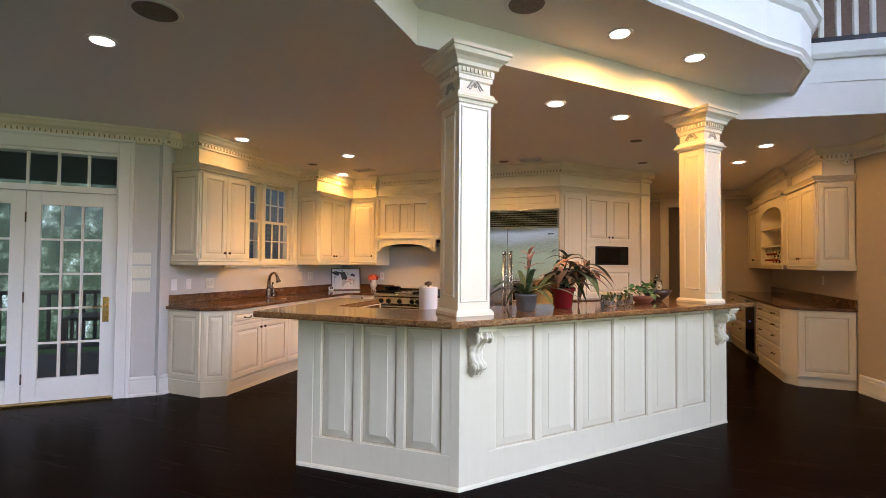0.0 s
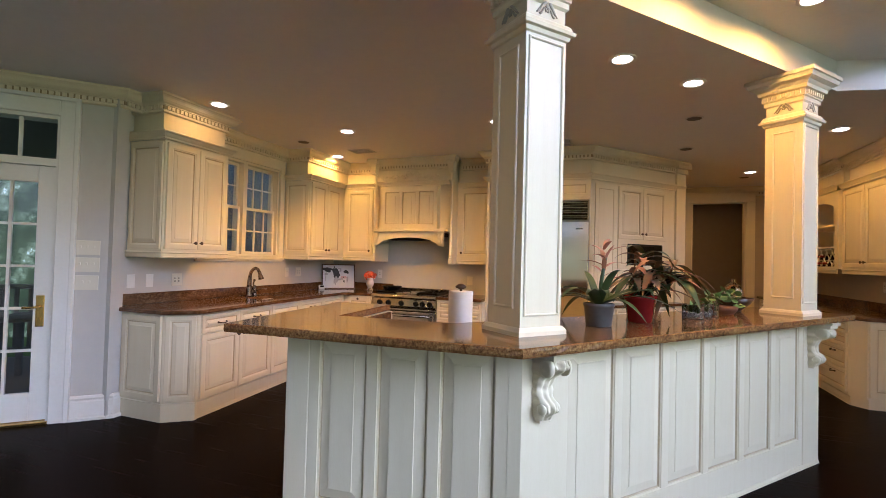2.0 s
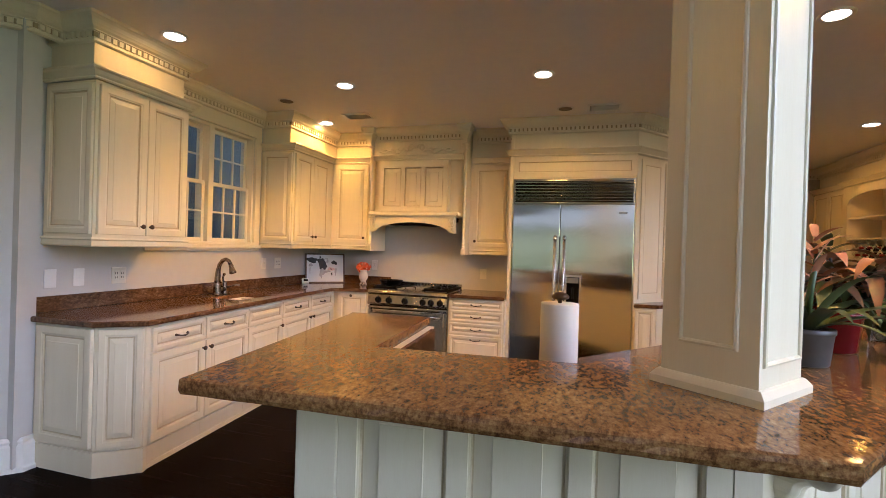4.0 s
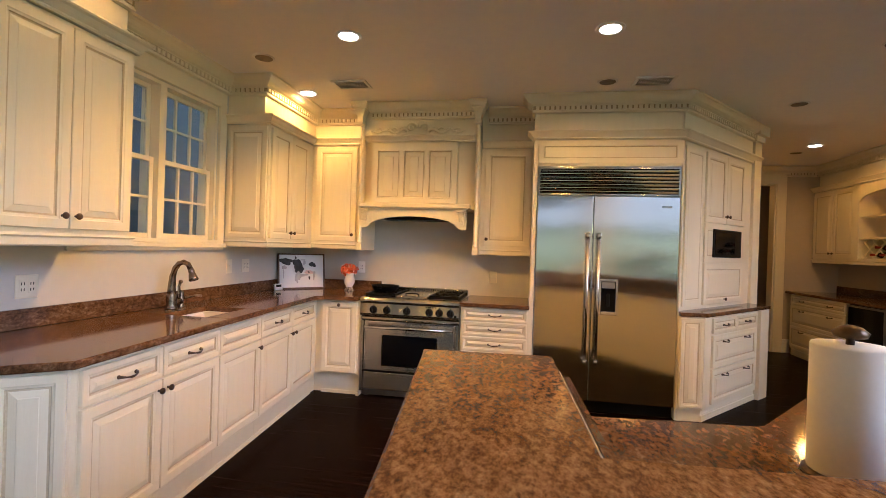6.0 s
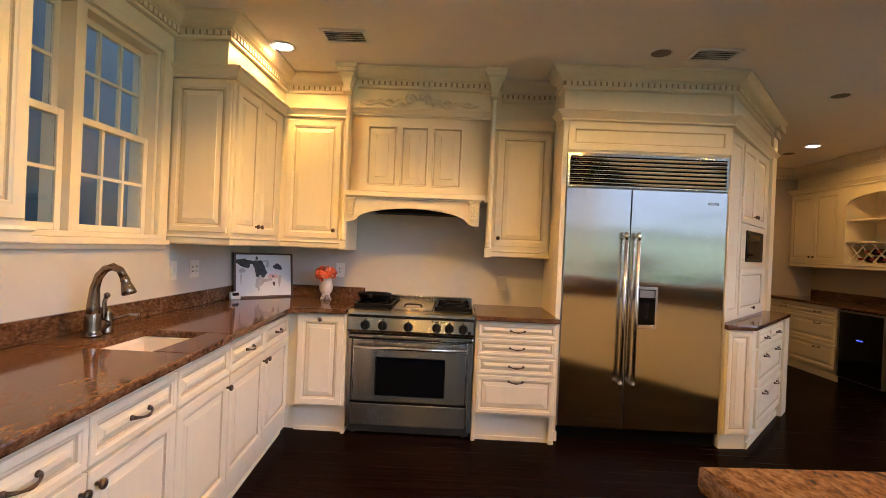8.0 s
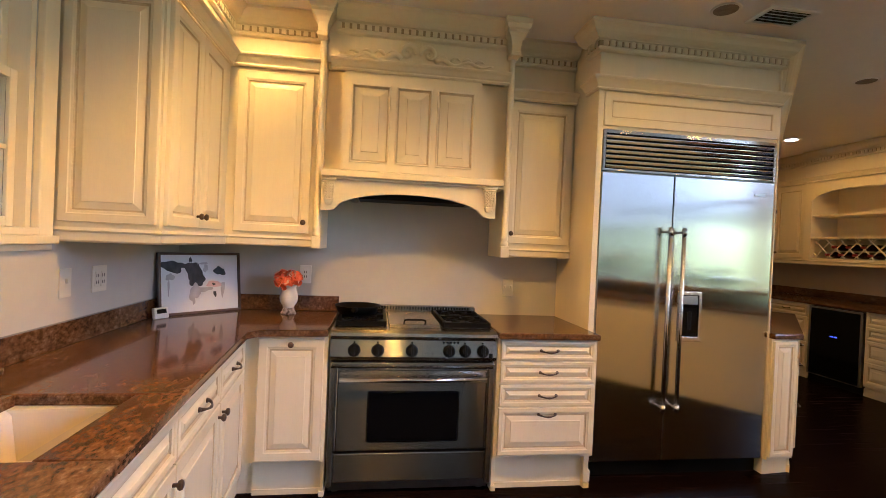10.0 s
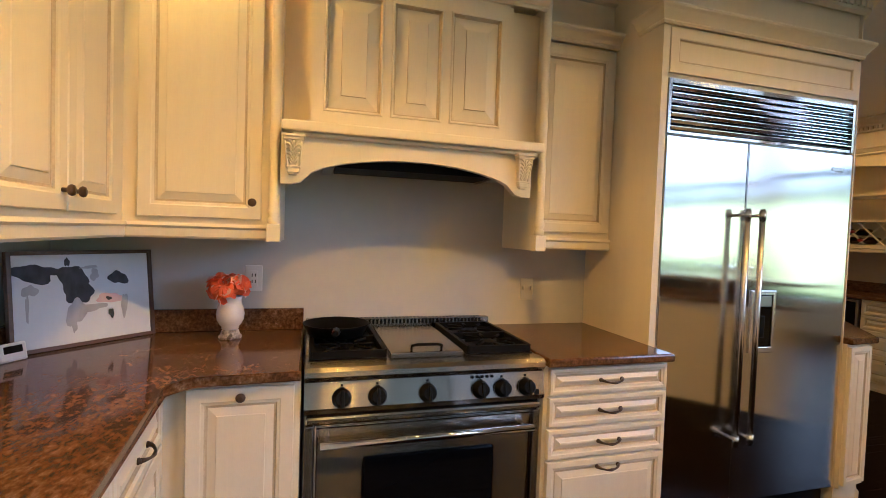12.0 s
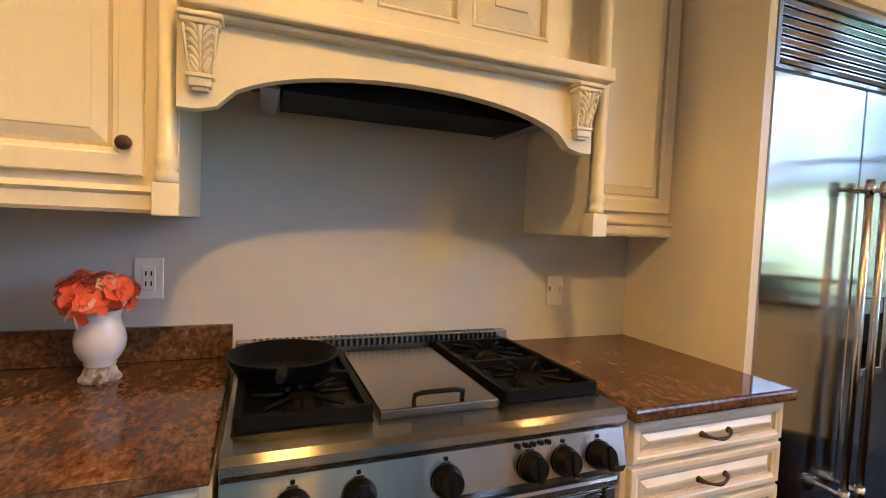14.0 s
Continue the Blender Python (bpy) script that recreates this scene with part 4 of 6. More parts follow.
u2 = thing("wall_cabinet", pose(0, 0, 0), "cream glazed corner wall cabinet lit from above", "cabinet", "wall cabinets")
YF, UC = 7.62, -3.725
part("body", prism(bmesh.new(), [(XW + 0.001, 6.80), (UC, 6.80), (UC, YF), (-3.222, YF), (-3.222, YW - 0.001), (XW + 0.001, YW - 0.001)], UB, UT), CREAM, u2)
part("top_box", prism(bmesh.new(), [(XW + 0.001, 6.81), (UC - 0.05, 6.81), (UC - 0.05, YF + 0.16), (-3.215, YF + 0.16), (-3.215, YW - 0.001), (XW + 0.001, YW - 0.001)], UT + 0.07, CEIL - 0.003), CREAM, u2)
for a, b, k in ((0.03, 0.370, 0.340), (0.375, 0.715, 0.405)):
    d = part("door", moved(raised(a, b, UB + 0.02, UT - 0.02, y=-0.02), pose(UC, 6.80, 0, 0, 0, 90)), [CREAM, GLAZE], u2)
    kb = knob(d, 0, 0)
    kb.matrix_basis = pose(UC, 6.80, 0, 0, 0, 90) @ pose(k, -0.02, 1.475)
part("side_panel", moved(raised(0.02, UC - XW - 0.01, UB + 0.02, UT - 0.02, 0.045, y=-0.016, t=0.018), pose(XW, 6.80, 0)), [CREAM, GLAZE], u2)
d = part("door", moved(raised(0.05, 0.47, UB + 0.02, UT - 0.02, y=-0.02), pose(UC, YF, 0)), [CREAM, GLAZE], u2)
kb = knob(d, 0, 0)
kb.matrix_basis = pose(UC + 0.44, YF - 0.02, 1.485)
cornice_small(u2, [(XW, 6.785), (UC + 0.015, 6.785), (UC + 0.015, YF - 0.015), (-3.215, YF - 0.015)], UT)
light_rail(u2, [(XW, 6.80), (UC, 6.80), (UC, YF), (-3.215, YF)], UB)
crown(u2, [(XW, 6.81), (UC - 0.05, 6.81), (UC - 0.05, YF + 0.16), (-3.2, YF + 0.16)])

u3 = thing("wall_cabinet", pose(0, 0, 0), "narrow cream wall cabinet between hood and refrigerator", "cabinet", "wall cabinets")
Y3 = 7.795
part("body", boxes((-2.062, -1.568, Y3, YW - 0.001, UB - 0.01, UT)), CREAM, u3)
part("top_box", boxes((-2.062, -1.568, Y3 + 0.03, YW - 0.001, UT + 0.07, CEIL - 0.003)), CREAM, u3)
d = part("door", moved(raised(0.04, 0.475, UB + 0.02, UT - 0.02, y=-0.02), pose(-2.06, Y3, 0)), [CREAM, GLAZE], u3)
kb = knob(d, 0, 0)
kb.matrix_basis = pose(-1.99, Y3 - 0.02, 1.485)
cornice_small(u3, [(-2.05, Y3 - 0.015), (-1.568, Y3 - 0.015)], UT)
light_rail(u3, [(-2.06, Y3), (-1.568, Y3)], UB - 0.01)
crown(u3, [(-2.0, Y3 + 0.03), (-1.568, Y3 + 0.03)])


# ---- carved bracket, reused ----
def corbel_mesh(w, h, dpt, scroll=True):
    """A carved bracket with leaf ridges; its back at y = 0, top at z = 0, standing out to -y. scroll: an S with a foot volute."""
    bm = bmesh.new()
    n, cols = 34, 18
    grid = []
    for i in range(n + 1):
        s = i / n
        z = -h * (0.12 + 0.84 * s)
        if scroll:
            o = dpt * (0.80 * math.exp(-((s - 0.10) / 0.20) ** 2) + 0.40 * math.exp(-((s - 0.80) / 0.13) ** 2) + 0.26)
            ww = w * 0.5 * (1.0 - 0.28 * s)
        else:
            o = dpt * (0.95 - 0.72 * s ** 0.8 + 0.10 * math.sin(s * 9))
            ww = w * 0.5 * (1.0 - 0.52 * s)
        row = []
        for j in range(cols + 1):
            u = j / cols * 2 - 1
            fold = abs(math.cos(u * math.pi * 1.5 + math.sin(s * 14) * 0.25))
            lobe = 0.07 * math.sin(s * 44 + abs(u) * 3.0)
            k = o * (1 - 0.30 * u * u) * (0.86 + 0.20 * fold + lobe * (0.4 + abs(u)))
            edge = 1 + 0.07 * math.sin(s * 36) * abs(u)
            row.append(bm.verts.new((ww * u * edge, -max(k, dpt * 0.05), z)))
        grid.append(row)
    for A, B in zip(grid, grid[1:]):
        for j in range(cols):
            bm.faces.new((A[j], A[j + 1], B[j + 1], B[j])).smooth = True
    for side in (0, cols):
        back = [bm.verts.new((r_[side].co.x, 0, r_[side].co.z)) for r_ in grid]
        for k in range(n):
            bm.faces.new((grid[k][side], grid[k + 1][side], back[k + 1], back[k]))
    bm.faces.new([v for v in grid[-1]] + [bm.verts.new((grid[-1][-1].co.x, 0, grid[-1][-1].co.z)), bm.verts.new((grid[-1][0].co.x, 0, grid[-1][0].co.z))])
    box(bm, -w * 0.58, w * 0.58, -dpt * 1.12, 0, -h * 0.055, 0, r=0.003)
    box(bm, -w * 0.52, w * 0.52, -dpt * 1.02, 0, -h * 0.125, -h * 0.055, r=0.002)
    if scroll:
        for s in (-1, 1):
            lathe(bm, [(dpt * 0.08, 0.010), (dpt * 0.10, 0.014), (dpt * 0.16, 0.008), (dpt * 0.22, 0.012), (dpt * 0.30, 0.004), (dpt * 0.30, -0.01)], 16, pose(s * w * 0.46, -dpt * 0.66, -h * 0.24, 0, 90 * s))
            lathe(bm, [(dpt * 0.06, 0.010), (dpt * 0.10, 0.008), (dpt * 0.18, 0.004), (dpt * 0.18, -0.01)], 14, pose(s * w * 0.37, -dpt * 0.38, -h * 0.80, 0, 90 * s))
        box(bm, -w * 0.30, w * 0.30, -dpt * 0.24, 0, -h, -h * 0.955, r=0.002)
    else:
        box(bm, -w * 0.30, w * 0.30, -dpt * 0.50, 0, -h, -h * 0.93, r=0.002)
    return bm


def leaf_corbel(w, h, d):
    """A small bracket: flared abacus, tapering body with an acanthus leaf, moulded foot."""
    bm = bmesh.new()
    box(bm, -w * 0.56, w * 0.56, -d * 1.15, 0, -h * 0.07, 0, r=0.003)
    box(bm, -w * 0.49, w * 0.49, -d * 1.02, 0, -h * 0.15, -h * 0.07, r=0.004)

    def at(u, s):
        """u across -1..1, s down the body 0..1"""
        return (w * u * (0.42 - 0.13 * s), -d * (0.84 - 0.38 * s + 0.06 * math.sin(s * 5)), -h * (0.15 + 0.63 * s))

    lo = [at(-1, 1), at(1, 1)]
    hi = [at(-1, 0), at(1, 0)]
    q = [bm.verts.new(p) for p in (hi[0], hi[1], lo[1], lo[0])] + [bm.verts.new((p[0], 0, p[2])) for p in (hi[0], hi[1], lo[1], lo[0])]
    for f in ((0, 1, 2, 3), (4, 7, 6, 5), (0, 3, 7, 4), (1, 5, 6, 2), (0, 4, 5, 1), (3, 2, 6, 7)):
        bm.faces.new([q[i] for i in f])
    tube(bm, [at(0, 0.02 + 0.09 * i) for i in range(11)], [w * (0.07 - 0.003 * i) for i in range(11)], 6)
    for side in (-1, 1):
        for k in range(5):
            s0 = 0.92 - 0.17 * k
            pts = [at(side * (0.08 + 0.86 * j / 5), s0 - 0.30 * math.sin(j / 5 * 1.9) + 0.10 * (j / 5) ** 3) for j in range(6)]
            tube(bm, pts, [w * x for x in (0.03, 0.06, 0.075, 0.07, 0.055, 0.02)], 6)
        tube(bm, [at(side * 0.98, 0.04 + 0.19 * j) for j in range(6)], w * 0.045, 6)
        tube(bm, [at(side * (0.15 + 0.2 * j), 0.90 + 0.05 * j - 0.04 * j * j) for j in range(4)], [w * x for x in (0.05, 0.08, 0.06, 0.03)], 6)
    box(bm, -w * 0.36, w * 0.36, -d * 0.66, 0, -h * 0.83, -h * 0.78, r=0.0015)
    box(bm, -w * 0.28, w * 0.28, -d * 0.55, 0, -h * 0.95, -h * 0.83, r=0.002)
    box(bm, -w * 0.20, w * 0.20, -d * 0.42, 0, -h, -h * 0.95, r=0.002)
    return bm


# ---- range hood ----
hd = thing("range_hood", pose(0, 0, 0), "cream mantel range hood with carved scroll and arched valance", "range hood")
HX0, HX1 = -3.155, -2.10
px0, px1, pz0, pz1 = HX0 + 0.075, HX1 - 0.165, 1.80, 2.355
edges_ = [px0 + 0.045 + (px1 - px0 - 0.09) * k / 3 for k in range(4)]
fb = boxes((px0, px1, 7.538, 7.561, pz1 - 0.055, pz1), (px0, px1, 7.538, 7.561, pz0, pz0 + 0.045), (px0, px0 + 0.045, 7.538, 7.561, pz0 + 0.045, pz1 - 0.055), (px1 - 0.045, px1, 7.538, 7.561, pz0 + 0.045, pz1 - 0.055))
for x in edges_[1:3]:
    box(fb, x - 0.016, x + 0.016, 7.538, 7.561, pz0 + 0.045, pz1 - 0.055)
part("panel_frame", fb, CREAM, hd)
part("chimney", boxes((px0 + 0.002, px1 - 0.002, 7.562, YW - 0.001, 1.791, 2.40), (HX0 - 0.03, px0 + 0.001, 7.66, YW - 0.001, 1.791, 2.40), (px1 - 0.001, HX1 + 0.02, 7.66, YW - 0.001, 1.791, 2.40)), CREAM, hd)
part("hood_deck", boxes((HX0 - 0.03, HX1 + 0.02, 7.601, YW - 0.002, 1.752, 1.789)), CREAM, hd)
for k in range(3):
    a, b = edges_[k] + (0.016 if k else 0), edges_[k + 1] - (0.016 if k < 2 else 0)
    bm = bmesh.new()
    rings(bm, a, b, pz0 + 0.045, pz1 - 0.055, [(0, 7.5375), (0.003, 7.533), (0.009, 7.534), (0.014, 7.549), (0.019, 7.550), (0.064, 7.541), (0.066, 7.537), (0.069, 7.5368)], glaze=(3, 4, 6))
    part("panel", bm, [CREAM, GLAZE], hd)
part("frieze", boxes((HX0 - 0.03, HX1 + 0.02, 7.60, YW - 0.001, 2.43, CEIL - 0.003)), CREAM, hd)
cornice_small(hd, [(HX0 - 0.0, 7.56), (HX1 + 0.0, 7.56)], 2.375, h=0.065, out=0.05)
crown(hd, [(HX0 + 0.02, 7.60), (HX1 - 0.02, 7.60)])
part("mantel_shelf", boxes((HX0 - 0.026, HX1 - 0.024, 7.478, 7.60, 1.752, 1.790), (HX0 + 0.01, HX1 - 0.045, 7.50, 7.60, 1.738, 1.752), r=0.006), CREAM, hd)
bm = bmesh.new()
ax0, ax1, n = HX0 - 0.028, HX1 - 0.060, 28
cxm, half = (ax0 + ax1) / 2, (ax1 - ax0) / 2
top_, bot_ = [], []
for i in range(n + 1):
    x = ax0 + (ax1 - ax0) * i / n
    u = abs(x - cxm) / half
    zz = 1.56 if u > 0.86 else 1.56 + 0.115 * math.sqrt(max(0, 1 - (u / 0.86) ** 2.0))
    bot_.append((x, zz))
    top_.append((x, 1.738))
for yy in (7.525, 7.56):
    A = [bm.verts.new((x, yy, z)) for x, z in bot_]
    B = [bm.verts.new((x, yy, z)) for x, z in top_]
    for i in range(n):
        bm.faces.new((A[i], A[i + 1], B[i + 1], B[i]))
    if yy == 7.525:
        A0, B0 = A, B
for i in range(n):
    bm.faces.new((A0[i], A[i], A[i + 1], A0[i + 1]))
part("valance", bm, CREAM, hd, "arched cream valance board")
for x in (ax0 + 0.045, ax1 - 0.045):
    part("bracket", moved(leaf_corbel(0.074, 0.145, 0.046), pose(x, 7.525, 1.738)), CREAM, hd, "small carved acanthus bracket")
part("hood_liner", boxes((HX0 + 0.10, HX1 - 0.12, 7.60, 7.90, 1.70, 1.75), (HX0 + 0.18, HX1 - 0.20, 7.62, 7.86, 1.645, 1.70), r=0.003), IRON, hd, "dark steel ventilation liner")
for x in (HX0 + 0.15, HX1 - 0.17):
    part("liner_flange", boxes((x - 0.012, x + 0.012, 7.60, 7.88, 1.645, 1.70), (x - 0.022, x + 0.022, 7.60, 7.88, 1.640, 1.647), r=0.002), STEELD, hd, "grey steel liner flange")
part("side_board", boxes((HX0 - 0.058, HX0 - 0.031, 7.60, YW - 0.001, UB - 0.062, 2.42)), CREAM, hd)
part("side_board", boxes((HX1 + 0.021, HX1 + 0.036, 7.60, YW - 0.001, UB - 0.072, 2.42)), CREAM, hd)
for x, zb in ((HX0 - 0.052, UB - 0.062), (HX1 + 0.022, UB - 0.072)):
    col = lathe(bmesh.new(), [(0.021, 0.07), (0.024, 0.075), (0.024, 0.09), (0.018, 0.098), (0.024, 0.11), (0.024, 0.125), (0.019, 0.135), (0.019, 1.20), (0.024, 1.21), (0.024, 1.225), (0.019, 1.235)], 16, pose(x, 7.59, zb))
    box(col, x - 0.026, x + 0.026, 7.566, 7.62, zb, zb + 0.07, r=0.003)
    pil = part("pilaster", col, CREAM, hd, "slim turned cream half column")
    cap = bmesh.new()
    prev = None
    for e, z in ((0.024, 2.54), (0.030, 2.545), (0.030, 2.562), (0.025, 2.568), (0.026, 2.59), (0.031, 2.618), (0.041, 2.645), (0.055, 2.665), (0.060, 2.668), (0.060, 2.684), (0.070, 2.690), (0.076, 2.712), (0.080, 2.716), (0.080, CEIL - 0.002)):
        cur = [cap.verts.new(p) for p in ((x - e, 7.62, z), (x - e, 7.535 - e, z), (x + e, 7.535 - e, z), (x + e, 7.62, z))]
        if prev:
            for i in range(4):
                cap.faces.new((prev[i], prev[(i + 1) % 4], cur[(i + 1) % 4], cur[i]))
        else:
            cap.faces.new(cur)
        prev = cur
    cap.faces.new(prev)
    part("capital", cap, CREAM, pil)
# carved scroll on the frieze
bm = bmesh.new()
sc = (HX0 + HX1) / 2 - 0.03
for s in (-1, 1):
    spiral = [(sc + s * (0.066 - 0.058 * math.exp(-0.20 * a) * math.cos(a)), 7.588, 2.522 + 0.058 * math.exp(-0.20 * a) * math.sin(a)) for a in [i * 0.45 for i in range(20)]]
    tube(bm, spiral, [0.016 - 0.0005 * i for i in range(20)], 6)
    wave = [(sc + s * (0.10 + 0.36 * i / 18), 7.588, 2.485 + 0.022 * math.sin(i * 0.75) * (1 - i / 26)) for i in range(19)]
    tube(bm, wave, [0.017 - 0.0006 * i for i in range(19)], 6)
    for q in range(4):
        cx_ = sc + s * (0.12 + 0.075 * q)
        leaf_ = [(cx_ + s * 0.012 * i, 7.588, 2.495 + (0.028 - 0.004 * q) * math.sin(i * 0.55)) for i in range(6)]
        tube(bm, leaf_, [0.007, 0.011, 0.012, 0.010, 0.007, 0.003], 6)
for q in range(-2, 3):
    tube(bm, [(sc, 7.588, 2.54), (sc + q * 0.012, 7.59, 2.565), (sc + q * 0.024, 7.588, 2.585 - abs(q) * 0.008)], [0.004, 0.008, 0.003], 6)
part("carved_scroll", bm, CREAM, hd, "carved scroll and shell ornament")

# ---- range ----
rg = thing("range", pose(-3.083, 7.27, 0), "stainless steel professional gas range with oven", "range")
RW = 0.918
part("body", boxes((0.004, RW - 0.004, 0.10, 0.69, 0.06, 0.885)), STEELD, rg)
part("kick_plate", boxes((0.012, RW - 0.012, 0.13, 0.16, 0.012, 0.06)), STEELD, rg)
for x in (0.05, RW - 0.05):
    for y in (0.16, 0.62):
        part("leg", lathe(bmesh.new(), [(0.022, 0), (0.018, 0.012), (0.014, 0.07)], 12, pose(x, y, 0)), STEELD, rg)
for x in (0.006, RW - 0.036):
    part("side_post", boxes((x, x + 0.030, 0.068, 0.13, 0.06, 0.704), r=0.003), STEEL, rg)
part("drawer_panel", boxes((0.039, RW - 0.039, 0.085, 0.12, 0.075, 0.235), r=0.006), STEEL, rg, "plain steel lower panel")
od = part("oven_door", boxes((0.039, RW - 0.039, 0.075, 0.12, 0.25, 0.705), r=0.008), STEEL, rg)
part("oven_window", boxes((0.21, RW - 0.20, 0.068, 0.078, 0.30, 0.58), r=0.01), DGLASS, od, "dark oven glass")
part("door_lip", boxes((0.046, RW - 0.046, 0.0705, 0.076, 0.692, 0.701), (0.046, 0.054, 0.0705, 0.076, 0.26, 0.692), (RW - 0.054, RW - 0.046, 0.0705, 0.076, 0.26, 0.692), r=0.002), CHROME, od)
# black strips paint the shade inside the gaps of the front
for z0, z1 in ((0.7055, 0.7115), (0.742, 0.748), (0.2355, 0.2495)):
    part("gap_shade", boxes((0.010, RW - 0.010, 0.090, 0.099, z0, z1)), BLACK, rg, "black strip standing in for shade between the front panels")
bm = tube(bmesh.new(), [(0.06, 0.02, 0.655), (RW - 0.06, 0.02, 0.655)], 0.014, 14)
for x in (0.085, RW - 0.085):
    tube(bm, [(x, 0.02, 0.655), (x, 0.078, 0.655)], 0.010, 10)
part("oven_handle", bm, CHROME, od, "round steel bar handle")
part("trim_strip", boxes((0.006, RW - 0.006, 0.055, 0.12, 0.712, 0.742), r=0.010), STEEL, rg)
cp = bmesh.new()
pf = [(0.075, 0.748), (0.048, 0.755), (0.040, 0.775), (0.062, 0.862), (0.050, 0.872), (0.040, 0.885), (0.042, 0.902), (0.058, 0.914), (0.11, 0.916), (0.11, 0.748)]
A = [cp.verts.new((0.004, y, z)) for y, z in pf]
B = [cp.verts.new((RW - 0.004, y, z)) for y, z in pf]
for i in range(len(pf)):
    cp.faces.new((A[i], A[(i + 1) % len(pf)], B[(i + 1) % len(pf)], B[i]))
cp.faces.new(A)
cp.faces.new(B[::-1])
panel = part("control_panel", cp, STEEL, rg)
for i, x in enumerate((0.13, 0.255, 0.44, 0.645, 0.735, 0.835)):
    kb = lathe(bmesh.new(), [(0.034, 0), (0.034, 0.006), (0.028, 0.010), (0.026, 0.034), (0.022, 0.038)], 20)
    box(kb, -0.006, 0.006, -0.028, 0.028, 0.034, 0.044, r=0.002)
    part("knob", moved(kb, pose(x, 0.046, 0.808, 76)), BLACK, panel, "black burner knob")
for x in (0.13, 0.255, 0.44, 0.645, 0.735, 0.835):
    part("marking", moved(boxes((-0.004, 0.004, -0.004, 0.004, 0, 0.001), (-0.010, 0.010, -0.009, -0.007, 0, 0.001)), pose(x, 0.0563, 0.850, 76)), BLACK, panel, "small dark printed mark")
part("lock_button", moved(boxes((-0.011, 0.011, -0.011, 0.011, 0, 0.004), r=0.001), pose(0.880, 0.046, 0.785, 76)), BLACK, panel)
for i in range(5):
    part("button", lathe(bmesh.new(), [(0.006, 0), (0.006, 0.005), (0.004, 0.006)], 10, pose(0.615 + i * 0.02, 0.058, 0.853, 76)), BLACK, panel)
part("cooktop", boxes((0.004, RW - 0.004, 0.11, 0.66, 0.885, 0.914), r=0.004), STEEL, rg)
bg = bmesh.new()
box(bg, 0.004, RW - 0.004, 0.66, 0.695, 0.885, 0.972, r=0.004)
part("back_guard", bg, STEEL, rg)
sl = bmesh.new()
for i in range(44):
    box(sl, 0.05 + i * 0.0188, 0.060 + i * 0.0188, 0.6575, 0.6605, 0.944, 0.966)
    box(sl, 0.05 + i * 0.0188, 0.060 + i * 0.0188, 0.666, 0.689, 0.971, 0.9732)
part("vent_slot", sl, BLACK, rg, "row of dark vent slots")
part("griddle", boxes((0.315, 0.605, 0.135, 0.62, 0.914, 0.936), r=0.004), STEEL, rg, "polished steel griddle cover")
bm = tube(bmesh.new(), [(0.40, 0.165, 0.938), (0.40, 0.160, 0.955), (0.42, 0.156, 0.960), (0.50, 0.156, 0.960), (0.52, 0.160, 0.955), (0.52, 0.165, 0.938)], 0.006, 8)
part("griddle_handle", bm, BLACK, rg, "black bail handle of the griddle cover")


def grate(x0, x1, y0, y1):
    bm = bmesh.new()
    z0, z1 = 0.93, 0.950
    for x in (x0, x1):
        box(bm, x - 0.008, x + 0.008, y0, y1, 0.914, z1)
    for y in (y0, (y0 + y1) / 2, y1):
        box(bm, x0, x1, y - 0.008, y + 0.008, z0 - 0.008, z1)
    xc = (x0 + x1) / 2
    for yc in ((3 * y0 + y1) / 4, (y0 + 3 * y1) / 4):
        for a in range(0, 360, 45):
            d_ = Vector((math.cos(radians(a)), math.sin(radians(a))))
            r1 = 0.118 if a % 90 else 0.105
            tube(bm, [(xc + d_.x * 0.04, yc + d_.y * 0.04, z1 - 0.006), (xc + d_.x * r1, yc + d_.y * r1, z1 - 0.006)], 0.006, 4)
        lathe(bm, [(0.050, 0.914), (0.050, 0.924), (0.036, 0.928), (0.036, 0.936), (0.03, 0.938)], 16, pose(xc, yc, 0))
    return bm


for a in (0.018, 0.618):
    part("burner_tray", boxes((a, a + 0.283, 0.135, 0.645, 0.9145, 0.9175)), BLACK, rg)
part("grate", grate(0.03, 0.292, 0.145, 0.635), IRON, rg, "black cast iron burner grate")
part("grate", grate(0.628, RW - 0.028, 0.145, 0.635), IRON, rg, "black cast iron burner grate")
pan = thing("skillet", pose(-2.955, 7.68, 0.951), "black cast iron skillet on the back burner", "skillet")
bm = lathe(bmesh.new(), [(0.10, 0), (0.112, 0.004), (0.136, 0.048), (0.138, 0.052), (0.132, 0.052), (0.108, 0.010), (0.02, 0.008)], 32)
part("pan", bm, IRON, pan)
part("handle", tube(bmesh.new(), [(-0.008, -0.128, 0.040), (-0.012, -0.155, 0.042), (-0.016, -0.185, 0.044), (-0.018, -0.20, 0.045)], [0.018, 0.012, 0.014, 0.009], 8), IRON, pan)

